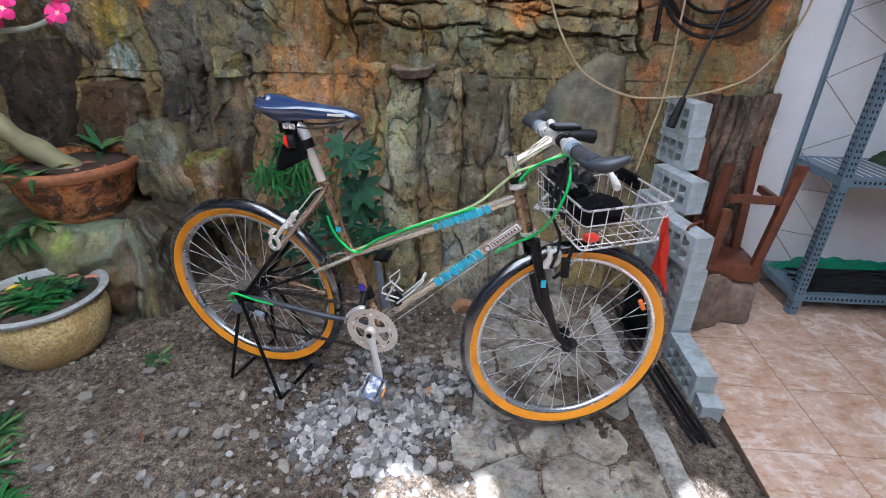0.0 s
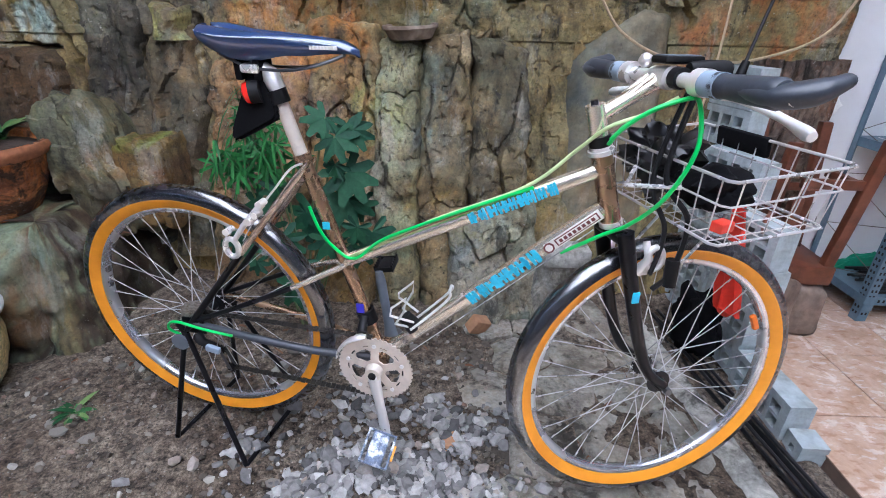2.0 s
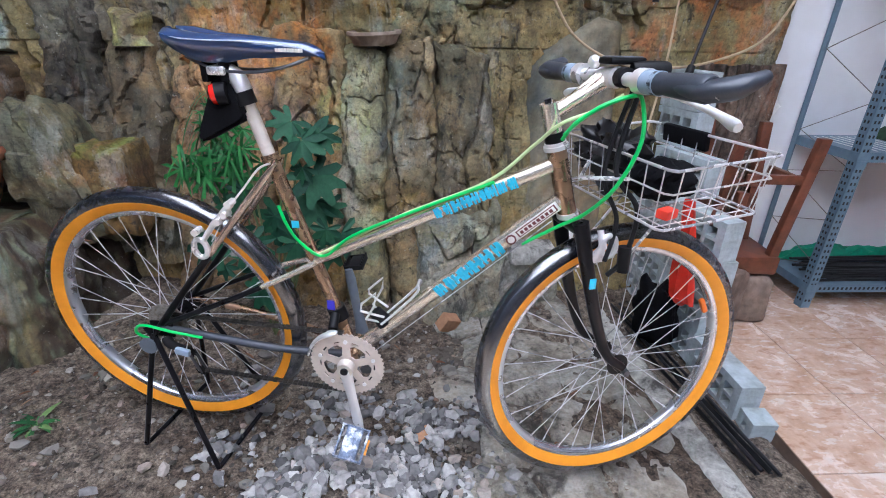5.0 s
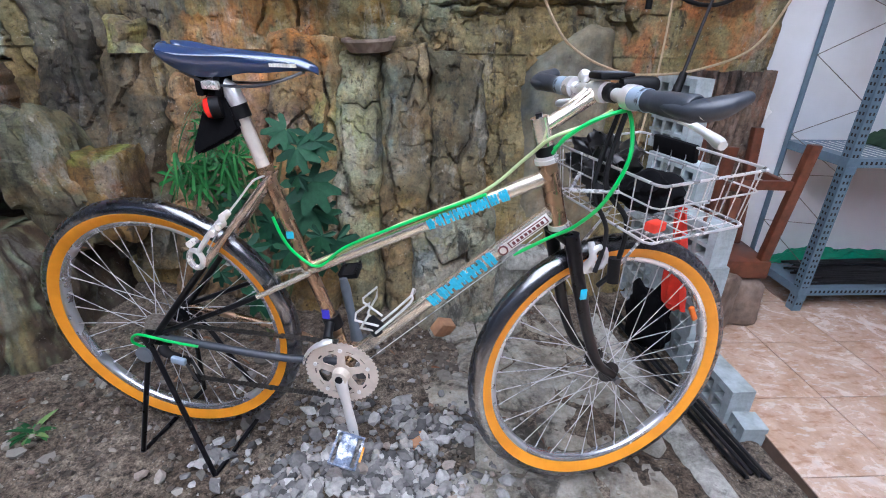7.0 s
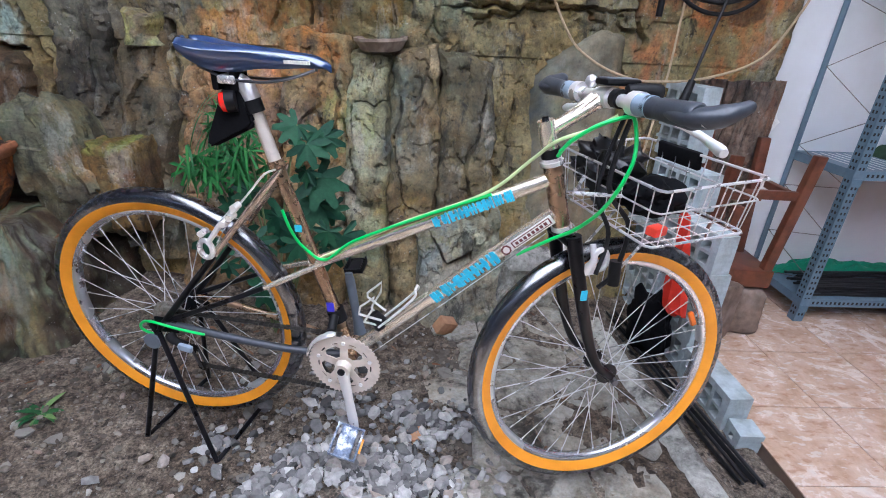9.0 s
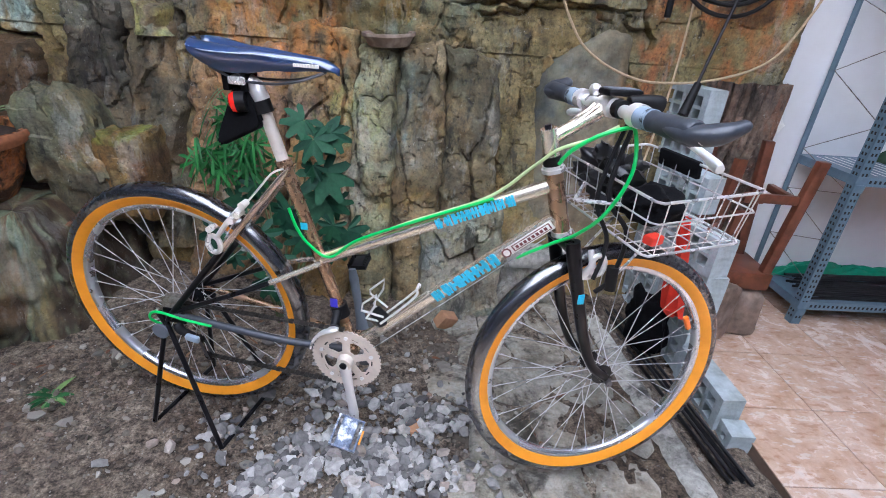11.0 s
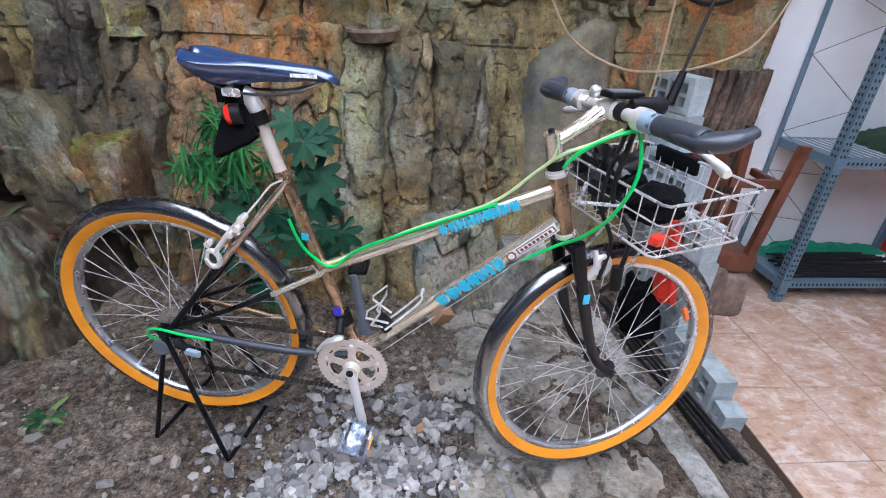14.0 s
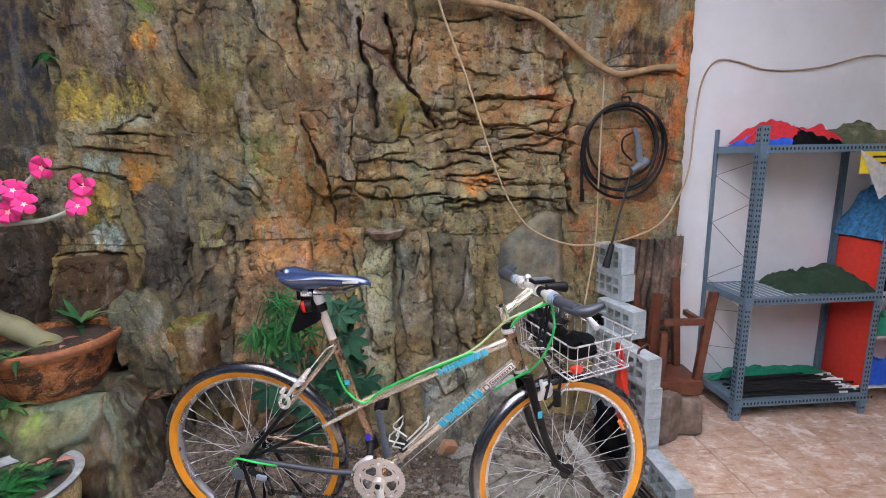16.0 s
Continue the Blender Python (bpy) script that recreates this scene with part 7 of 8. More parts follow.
for n, z in enumerate((0.085, 0.645, 1.405)):
    bm = box_bm((0.004, 0.004, z + 0.024), (RW - 0.004, RD - 0.004, z + 0.027))
    shelf = part("shelf", bm, SHELF_STEEL, rack)
    for lo, hi in (((0.0, -0.002, z - 0.008), (RW, 0.002, z + 0.028)), ((0.0, RD - 0.002, z - 0.008), (RW, RD + 0.002, z + 0.028)), ((-0.002, 0, z - 0.008), (0.002, RD, z + 0.028)), ((RW - 0.002, 0, z - 0.008), (RW + 0.002, RD, z + 0.028))):
        part("shelf_rim", box_bm(lo, hi), SHELF_STEEL, shelf)
    bm = bmesh.new()
    for k in range(38):
        box(bm, (0.05 + 0.0195 * k, -0.0032, z + 0.004), (0.058 + 0.0195 * k, -0.0018, z + 0.016))
    tagged(part("slot_mark", bm, HOLE_DARK, shelf, "", False), kind="stuff")
    # flat strips drawn as gaps between slats, nine pale, the rest dark
    if n == 1:
        for k in range(20):
            part("slat_strip", box_bm((0.06 + 0.036 * k, 0.03, z + 0.0272), (0.066 + 0.036 * k, RD - 0.03, z + 0.0282)), PAPER if k < 9 else HOLE_DARK, shelf)
    for x, y in ((0.02, -0.001), (RW - 0.02, -0.001)):
        part("gusset", box_bm((x - 0.02, y - 0.004, z - 0.035), (x + 0.02, y - 0.001, z - 0.004), 0.001), SHELF_STEEL, shelf)
zig = [0.1, 0.2, 0.3, 0.4, 0.52, 0.6, 0.7, 0.86, 1.02, 1.16, 1.28, 1.36]
for k in range(len(zig) - 1):
    y0, y1 = (0.01, RD - 0.01) if k % 2 else (RD - 0.01, 0.01)
    part("cross_wire", tube_bm([(0.005, y0, zig[k]), (0.005, y1, zig[k + 1])], 0.0015, 5), WIRE, rack, "thin bracing wire")


def heap(name, w, d, h, material, m, seed, label):
    """A tumbled cloth: a low mound full of folds."""
    bm = bmesh.new()
    n, k = 46, 26
    rows = []
    for j in range(k + 1):
        row = []
        for i in range(n + 1):
            s, t = 2 * i / n - 1, 2 * j / k - 1
            r = max(abs(s), abs(t))
            fall = (1 - r ** 4)
            fold = noise.noise(Vector((s * 1.3 + 0.8 * t, t * 0.9 - 0.5 * s, seed)))
            z = h * fall * (0.62 + 0.45 * noise.noise(Vector((s * 1.2, t * 1.2, seed + 4)))) + 0.02 * (1 - abs(math.sin(4 * s + 3 * t + 5 * fold))) * fall + 0.006 * math.sin(17 * s - 9 * t + 6 * fold) * fall
            edge = 1 + 0.12 * noise.noise(Vector((s * 3, t * 3, seed + 2)))
            row.append(bm.verts.new((s * w / 2 * edge, t * d / 2 * edge, max(0.002, z))))
        rows.append(row)
    for a, b in zip(rows, rows[1:]):
        for i in range(n):
            bm.faces.new((a[i], a[i + 1], b[i + 1], b[i]))
    ob = mesh_object(name, bm, material)
    ob.matrix_world = m
    return tagged(ob, label, "cloth")


heap("blue_cloth", 0.38, 0.26, 0.07, CLOTH_BLUE, RACK @ pose(0.22, 0.17, 1.432), 3.0, "folded bright blue cloth on the top shelf")
heap("grey_cloth", 0.3, 0.22, 0.08, FABRIC_BLACK, RACK @ pose(0.33, 0.13, 1.432, 0, 0, 8), 5.0, "dark grey cloth on the top shelf")
heap("red_jacket", 0.42, 0.26, 0.14, CLOTH_RED, RACK @ pose(0.26, 0.19, 1.445, 0, 0, -4), 8.0, "crumpled red jacket heaped on the top shelf")
heap("olive_cloth", 0.34, 0.26, 0.13, CLOTH_OLIVE, RACK @ pose(0.62, 0.17, 1.432), 9.0, "crumpled olive and tan cloth on the top shelf")
heap("green_cloth", 0.46, 0.24, 0.13, CLOTH_GREEN, RACK @ pose(0.52, 0.16, 0.673, 0, 0, -4), 13.0, "dark green cloth thrown on the middle shelf")
tarp = heap("green_tarp", 0.74, 0.07, 0.06, TARP, RACK @ pose(0.39, 0.27, 0.113), 17.0, "rolled green tarpaulin at the back of the bottom shelf")
rnd = random.Random(21)
for k in range(30):
    y = 0.02 + 0.2 * rnd.random()
    z = 0.119 + 0.006 * (k % 5)
    x0, L = rnd.uniform(0.03, 0.16), rnd.uniform(0.5, 0.62)
    bm = tube_bm([(x0, y, z), (x0 + L, y + rnd.uniform(-0.03, 0.03), z)], 0.006, 7)
    rod = mesh_object("rod", bm, ROD)
    rod.matrix_world = RACK
    tagged(rod, "black rod in the pile on the bottom shelf", "rod", "rods on the bottom shelf")
    if k % 2:
        part("rod_tip", tube_bm([(x0 + L - 0.02, y, z + 0.0004), (x0 + L + 0.03, y, z + 0.0004)], 0.0066, 7), PAPER, rod, "pale end")

cab = thing("red_cabinet", RACK @ pose(RW + 0.02, 0.04, 0.0), "red cabinet with white edges standing beside the rack", "cabinet")
part("side_panel", box_bm((0, 0.02, 0.11), (0.012, 0.29, 0.93), 0.002), RED_BOARD, cab)
part("front_edge", box_bm((-0.001, 0.005, 0.11), (0.014, 0.02, 0.93), 0.002), WHITE_EDGE, cab, "white edging")
for z in (0.11, 0.4, 0.65, 0.92):
    part("board", box_bm((0.014, 0.02, z), (0.6, 0.33, z + 0.014), 0.002), WHITE_EDGE if z < 0.9 else RED_BOARD, cab)
part("back_panel", box_bm((0.012, 0.326, 0.11), (0.6, 0.332, 0.92)), HOLE_DARK, cab)
part("far_panel", box_bm((0.6, 0.02, 0.0), (0.612, 0.33, 0.93)), RED_BOARD, cab)
for x in (0.0, 0.58):
    for y in (0.03, 0.3):
        part("foot", box_bm((x, y, 0.0), (x + 0.03, y + 0.03, 0.11)), SHELF_STEEL, cab)
heap("patterned_cloth", 0.4, 0.28, 0.36, CLOTH_PATTERN, RACK @ pose(RW + 0.2, 0.19, 0.94), 23.0, "bundle of blue patterned cloth on the red cabinet")
for k, (mt, zz) in enumerate(((TARP, 0.424), (FABRIC_BLACK, 0.664), (CLOTH_BLUE, 0.134))):
    heap("stored_cloth", 0.3, 0.24, 0.12, mt, RACK @ pose(RW + 0.2, 0.17, zz), 31.0 + k, "folded cloth inside the red cabinet")
card = thing("yellow_card", RACK @ pose(0.5, -0.02, 1.29), "yellow warning card with black lines of print hung on the rack", "card")
part("sheet", box_bm((0.0, -0.002, 0.0), (0.3, 0.0, 0.105)), YELLOW, card)
for k in range(3):
    part("print_line", box_bm((0.06, -0.003, 0.075 - 0.03 * k), (0.28, -0.002, 0.085 - 0.03 * k)), HOLE_DARK, card)
bm = bmesh.new()
tri = [bm.verts.new(q) for q in ((0.0, 0, 0.0), (0.13, 0, -0.24), (0.2, 0.01, -0.2), (0.18, 0.01, -0.1))]
bm.faces.new(tri)
bmesh.ops.solidify(bm, geom=list(bm.faces), thickness=0.0015)
ob = mesh_object("paper_sheet", bm, PAPER, smooth=False)
ob.matrix_world = RACK @ pose(0.48, -0.035, 1.405)
tagged(ob, "white paper sheet hanging folded from the rack", "paper")

# ---- hose, ropes and root on the rock face ----
hose = thing("hose_coil", HOUSE @ pose(1.085, -0.12, 1.45), "black pressure hose coiled on a hook with a spray gun", "hose")
rnd = random.Random(2)
for k in range(4):
    pts = []
    r, cx, cz = 0.185 + 0.012 * k, rnd.uniform(-0.012, 0.012), rnd.uniform(-0.02, 0.01) - 0.008 * k
    for i in range(40):
        a = 2 * math.pi * i / 40
        pts.append(Vector((cx + r * math.cos(a), -0.012 * k + 0.01 * math.sin(3 * a + k), cz + (r * (1.0 + 0.02 * k)) * math.sin(a))))
    part("hose_turn", tube_bm(pts, 0.0075, 10, closed=True), HOSE, hose)
part("hose_end", tube_bm(curve([(-0.19, -0.02, 0.05), (-0.205, -0.02, -0.1), (-0.2, -0.02, -0.27)], 6), 0.0085, 10), HOSE, hose)
part("hose_tip", tube_bm([(-0.2, -0.02, -0.22), (-0.2, -0.02, -0.285)], 0.012, 10), BLACK_PLASTIC, hose)
part("hook", tube_bm(curve([(0.02, 0.06, 0.24), (0.02, -0.03, 0.23), (0.02, -0.05, 0.19)], 5), 0.006, 8), BLACK_PAINT, hose)
gun = thing("spray_gun", HOUSE @ pose(1.085, -0.15, 1.45), "black pressure-washer gun with a long lance hung on the hose coil", "spray gun")
part("handle", tube_bm(curve([(0.05, 0, 0.08), (0.075, 0, 0.02), (0.085, 0, -0.06), (0.1, 0, -0.09)], 5), [0.014] * 8 + [0.018] * 8, 12), GREY_PLASTIC, gun, "dark grey handle")
part("trigger_guard", tube_bm(curve([(0.05, 0, 0.06), (0.0, 0, 0.03), (0.0, 0, -0.03), (0.05, 0, -0.08)], 6), 0.005, 8), BLACK_PLASTIC, gun)
part("body", tube_bm([(0.13, 0, -0.08), (0.05, 0, -0.13)], [0.022, 0.016], 12), GREY_PLASTIC, gun)
part("lance", tube_bm([(0.055, 0, -0.12), (-0.04, -0.08, -0.36), (-0.1, -0.13, -0.53)], 0.006, 8), HOSE, gun)
part("nozzle", tube_bm([(-0.085, -0.12, -0.49), (-0.125, -0.15, -0.6)], [0.013, 0.019], 12), BLACK_PLASTIC, gun, "black nozzle sleeve")


def on_wall(name, pts, r, material, label, category, seg=8):
    ob = mesh_object(name, tube_bm(curve([HOUSE @ Vector((p, -q, z)) for p, q, z in pts], 8), r, seg), material)
    return tagged(ob, label, category)


on_wall("rope", [(0.13, 0.2, 2.4), (0.15, 0.2, 2.13), (0.29, 0.17, 1.76), (0.435, 0.17, 1.32), (0.55, 0.17, 1.1), (0.65, 0.18, 1.01), (0.79, 0.19, 0.955), (0.91, 0.19, 0.945), (1.1, 0.18, 0.965), (1.3, 0.16, 1.04), (1.42, 0.12, 1.19), (1.48, 0.09, 1.33), (1.53, 0.03, 1.6), (1.56, 0.01, 1.76), (1.6, 0.01, 1.85), (1.66, 0.01, 1.885), (1.77, 0.01, 1.87), (1.9, 0.01, 1.835), (2.07, 0.01, 1.83), (2.25, 0.01, 1.85), (2.5, 0.01, 1.905), (2.75, 0.01, 1.89), (3.1, 0.01, 1.86)], 0.0048, ROPE, "thin beige cable sagging across the rock and wall", "cable")
on_wall("rope", [(0.98, 0.13, 1.78), (0.97, 0.14, 1.4), (0.955, 0.17, 0.98), (0.9, 0.25, 0.8), (0.86, 0.3, 0.66)], 0.0042, ROPE, "thin beige cord hanging down the rock face", "cord")
vine = on_wall("dry_root", [(0.05, 0.12, 2.16), (0.2, 0.13, 2.14), (0.48, 0.13, 2.1), (0.63, 0.13, 2.06), (0.77, 0.12, 1.97), (0.9, 0.12, 1.87), (1.03, 0.12, 1.8), (1.12, 0.11, 1.8), (1.25, 0.11, 1.825), (1.36, 0.1, 1.83)], 0.016, VINE, "thick dry root running down along the rock", "root", 10)

# ---- pots and plants ----
pot = thing("terracotta_pot", Matrix.Translation((-1.53, 1.965, 0.468)) @ Matrix.Diagonal((0.97, 0.97, 0.8, 1)), "wide terracotta bowl blackened with grime on the planter", "plant pot")
part("bowl", lathe(bmesh.new(), [(0.0, 0.0), (0.15, 0.0), (0.165, 0.02), (0.195, 0.09), (0.222, 0.18), (0.236, 0.24), (0.248, 0.262), (0.252, 0.276), (0.248, 0.29), (0.236, 0.294), (0.224, 0.288), (0.214, 0.25), (0.2, 0.235)], 48, "z", 0.006), TERRACOTTA, pot)
part("rim_band", lathe(bmesh.new(), [(0.2415, 0.24), (0.2535, 0.262), (0.2575, 0.278), (0.253, 0.293), (0.2465, 0.294)], 48, "z", 0.006), plain("terracotta_rim", (0.36, 0.14, 0.065), 0.7, var=0.3, bumpy=0.3), pot, "cleaner orange rim")
part("soil", lathe(bmesh.new(), [(0.0, 0.276), (0.1, 0.272), (0.217, 0.262)], 32), SOIL, pot)
urn = thing("glazed_urn", Matrix.Translation((-1.47, 1.53, 0.063)) @ Matrix.Scale(0.88, 4), "squat olive-yellow glazed urn with a grey rim on the ground", "plant pot")
part("body", lathe(bmesh.new(), [(0.0, 0.0), (0.13, 0.0), (0.155, 0.015), (0.195, 0.07), (0.22, 0.14), (0.228, 0.2), (0.222, 0.25), (0.214, 0.272)], 48, "z", 0.004), GLAZE, urn)
part("rim", lathe(bmesh.new(), [(0.212, 0.268), (0.232, 0.276), (0.246, 0.288), (0.248, 0.298), (0.236, 0.304), (0.215, 0.298), (0.203, 0.27), (0.2, 0.24)], 48, "z", 0.006), GLAZE_RIM, urn, "grey rolled rim")
part("soil", lathe(bmesh.new(), [(0.0, 0.292), (0.1, 0.29), (0.206, 0.28)], 32), SOIL, urn)


def blade(bm, base, way, length, width, droop=0.3, cup=0.15, n=6):
    """A leaf blade: a bent, pointed strip."""
    way = Vector(way).normalized()
    side = way.cross(Vector((0, 0, 1)))
    side = side.normalized() if side.length > 0.1 else Vector((1, 0, 0))
    prev = None
    for k in range(n + 1):
        t = k / n
        w = width * math.sin(math.pi * (0.12 + 0.88 * t)) ** 0.8 * (1 - 0.25 * t)
        c = Vector(base) + way * length * t + Vector((0, 0, -droop * length * t * t))
        up = side.cross(way)
        row = [bm.verts.new(c - side * w / 2 + up * cup * w), bm.verts.new(c), bm.verts.new(c + side * w / 2 + up * cup * w)]
        if prev:
            bm.faces.new((prev[0], prev[1], row[1], row[0]))
            bm.faces.new((prev[1], prev[2], row[2], row[1]))
        prev = row


def tuft(name, loc, n, length, width, material, seed, label, rise=0.8, spread=1.0):
    rnd = random.Random(seed)
    bm = bmesh.new()
    for k in range(n):
        a = 2 * math.pi * (k + rnd.random()) / n
        r = rise * rnd.uniform(0.5, 1.2)
        blade(bm, (rnd.uniform(-0.01, 0.01), rnd.uniform(-0.01, 0.01), 0), (math.cos(a) * spread, math.sin(a) * spread, r), length * rnd.uniform(0.7, 1.15), width * rnd.uniform(0.8, 1.2), rnd.uniform(0.2, 0.6))
    plant = thing(name, Matrix.Translation(loc), label, "plant")
    part("leaves", bm, material, plant)
    return plant


# adenium: swollen trunk leaning out of the bowl, bare grey branches, pink flowers
aden = thing("desert_rose", Matrix.Translation((0, 0, 0)), "desert rose with swollen pale trunk and pink flowers", "plant")
trunk = curve([(-1.5, 1.93, 0.65), (-1.58, 1.93, 0.72), (-1.68, 1.92, 0.8), (-1.76, 1.91, 0.9), (-1.83, 1.9, 1.02), (-1.9, 1.88, 1.15)], 6)
part("trunk", tube_bm(trunk, [0.05 - 0.0009 * i + 0.005 * math.sin(i * 0.9) for i in range(len(trunk))], 16), CAUDEX, aden)
FLOWERS = [(-1.328, 1.75, 1.381), (-1.424, 1.74, 1.305), (-1.5, 1.75, 1.32), (-1.39, 1.73, 1.257), (-1.209, 1.75, 1.317), (-1.227, 1.74, 1.245), (-1.45, 1.74, 1.23)]
ends = [curve([(-1.83, 1.9, 1.02), (-1.7, 1.84, 1.16), (-1.55, 1.8, 1.25), (-1.42, 1.77, 1.31), (-1.35, 1.76, 1.375)], 6),
        curve([(-1.83, 1.9, 1.02), (-1.72, 1.82, 1.12), (-1.6, 1.78, 1.19), (-1.48, 1.76, 1.19), (-1.35, 1.75, 1.2), (-1.26, 1.75, 1.235), (-1.22, 1.755, 1.3)], 6),
        curve([(-1.83, 1.9, 1.02), (-1.75, 1.82, 1.14), (-1.6, 1.77, 1.22), (-1.47, 1.74, 1.28)], 6)]
for line in ends:
    part("branch", tube_bm(line, [0.013 - 0.007 * i / len(line) for i in range(len(line))], 8), STEM, aden)
rnd = random.Random(4)
for c in FLOWERS:
    face = Vector((rnd.uniform(-0.3, 0.5), -1.0, rnd.uniform(-0.1, 0.7))).normalized()
    u = face.cross(Vector((0, 0, 1))).normalized()
    w = u.cross(face)
    bm = bmesh.new()
    for k in range(5):
        a = 2 * math.pi * k / 5 + rnd.random() * 0.3
        d = u * math.cos(a) + w * math.sin(a)
        s = u * -math.sin(a) + w * math.cos(a)
        rows = []
        for t, wd, lift in ((0.1, 0.005, 0.0), (0.4, 0.012, 0.01), (0.72, 0.0185, 0.013), (0.92, 0.014, 0.007), (1.0, 0.003, 0.0)):
            q = Vector(c) + d * 0.043 * t + face * lift
            rows.append([bm.verts.new(q - s * wd), bm.verts.new(q + face * 0.003), bm.verts.new(q + s * wd)])
        for a_, b_ in zip(rows, rows[1:]):
            bm.faces.new((a_[0], a_[1], b_[1], b_[0]))
            bm.faces.new((a_[1], a_[2], b_[2], b_[1]))
    fl = part("flower", bm, PETAL, aden, "pink five-petalled flower")
    part("throat", tube_bm([Vector(c) - face * 0.012, Vector(c) + face * 0.004], [0.004, 0.012], 10), PETAL_PALE, fl)
bm = bmesh.new()
for c in FLOWERS[::2]:
    for k in range(3):
        blade(bm, Vector(c) + Vector((0, 0.01, -0.02)), (rnd.uniform(-1, 1), rnd.uniform(-0.4, 0.4), rnd.uniform(0.0, 0.8)), 0.06, 0.016)
part("leaves", bm, LEAF, aden)

tuft("striped_plant", (-1.66, 1.76, 0.69), 22, 0.14, 0.025, LEAF_STRIPE, 3, "small striped green plant growing in the terracotta bowl", 0.6)
tuft("striped_plant", (-1.54, 1.76, 0.69), 14, 0.12, 0.022, LEAF_STRIPE, 5, "small striped green plant growing in the terracotta bowl", 0.5)
tuft("striped_plant", (-1.49, 2.1, 0.685), 11, 0.2, 0.03, LEAF_STRIPE, 8, "upright striped green plant behind the bowl's soil", 1.3)
tuft("striped_plant", (-1.6, 1.77, 0.49), 20, 0.13, 0.026, LEAF_STRIPE, 9, "striped green plant trailing over the planter wall", 0.4)
tuft("striped_plant", (-1.68, 1.76, 0.44), 16, 0.12, 0.026, LEAF_STRIPE, 19, "striped green plant trailing over the planter wall", 0.1)
tuft("striped_plant", (-1.83, 1.76, 0.46), 16, 0.16, 0.03, LEAF_STRIPE, 12, "striped green plant trailing over the planter wall", 0.4)
tuft("seedling_clump", (-1.45, 1.5, 0.315), 40, 0.11, 0.018, LEAF_BRIGHT, 14, "low green seedlings in the glazed urn", 0.9)
tuft("seedling_clump", (-1.54, 1.56, 0.315), 36, 0.09, 0.015, LEAF_STRIPE, 15, "low green seedlings in the glazed urn", 0.9)
tuft("seedling_clump", (-1.37, 1.56, 0.315), 26, 0.09, 0.016, LEAF, 25, "low green seedlings in the glazed urn", 0.7)
tuft("seedling_clump", (-1.4, 1.46, 0.318), 26, 0.07, 0.026, LEAF_BRIGHT, 41, "low green seedlings in the glazed urn", 0.5)
tuft("seedling_clump", (-1.49, 1.45, 0.318), 26, 0.08, 0.026, LEAF_STRIPE, 42, "low green seedlings in the glazed urn", 0.5)
for k in range(7):
    a = 0.9 * k
    tuft("seedling_clump", (-1.47 + 0.1 * math.cos(a), 1.53 + 0.1 * math.sin(a), 0.318), 16, 0.055, 0.02, LEAF_STRIPE if k % 3 else LEAF_BRIGHT, 60 + k, "low green seedlings in the glazed urn", 0.6)
fallen = random.Random(52)
for k in range(14):
    a, r = fallen.uniform(0, 6.3), 0.15 * math.sqrt(fallen.random())
    at, z = ((-1.47, 1.53), 0.326) if k % 2 else ((-1.5, 1.93), 0.69)
    bm = bmesh.new()
    blade(bm, Vector((0, 0, 0)), (1, 0, 0.15), fallen.uniform(0.04, 0.07), 0.022, 0.2)
    ob = mesh_object("fallen_leaf", bm, plain("fallen_leaf", fallen.choice(((0.75, 0.5, 0.04), (0.45, 0.2, 0.14), (0.5, 0.3, 0.22), (0.3, 0.12, 0.08))), 0.7))
    ob.matrix_world = pose(at[0] + r * math.cos(a), at[1] + r * math.sin(a), z + 0.004, fallen.uniform(-15, 15), fallen.uniform(-15, 5), fallen.uniform(0, 360))
    tagged(ob, "fallen dry leaf lying on the potting soil", "leaf", "fallen leaves in the pots")
tuft("wall_fern", HOUSE @ Vector((-1.655, -0.08, 1.9)), 22, 0.09, 0.018, LEAF_BRIGHT, 43, "small bright green fern rooted in a crack of the rock", -0.3)
tuft("weed", (-1.06, 1.475, 0.075), 18, 0.075, 0.02, LEAF_STRIPE, 16, "small dark green weed on the dirt", 0.5)
tuft("weed", (-1.28, 0.98, 0.08), 26, 0.13, 0.016, LEAF_STRIPE, 17, "green weed at the edge of the dirt", 0.8)
tuft("weed", (-1.36, 1.1, 0.08), 30, 0.13, 0.016, LEAF_STRIPE, 18, "green weed at the edge of the dirt", 0.8)
tuft("weed", (-1.16, 0.86, 0.08), 22, 0.12, 0.018, LEAF_BRIGHT, 27, "bright green weed at the edge of the dirt", 0.7)


# the tall plant behind the frame: thin stems, lobed hanging leaves
def lobed_leaf(bm, c, face, tip, size, rnd, lobes=7, thin=0.3):
    face, tip = face.normalized(), tip.normalized()
    side = face.cross(tip).normalized()
    tip = side.cross(face).normalized()
    hub = bm.verts.new(c)
    ring = []
    n = lobes * 4
    for k in range(n):
        a = -2.5 + 5.0 * k / (n - 1)
        lobe = abs(math.sin((a + 2.5) / 5.0 * lobes * math.pi))
        r = size * (thin + (1 - thin) * lobe ** (0.7 if thin > 0.2 else 1.6)) * (0.62 + 0.38 * math.cos(a * 0.55))
        q = Vector(c) + tip * r * math.cos(a) + side * r * math.sin(a) - face * 0.25 * size * (r / size) ** 2
        ring.append(bm.verts.new(q + face * rnd.uniform(-0.003, 0.003)))
    for a, b in zip(ring, ring[1:]):
        bm.faces.new((hub, a, b))


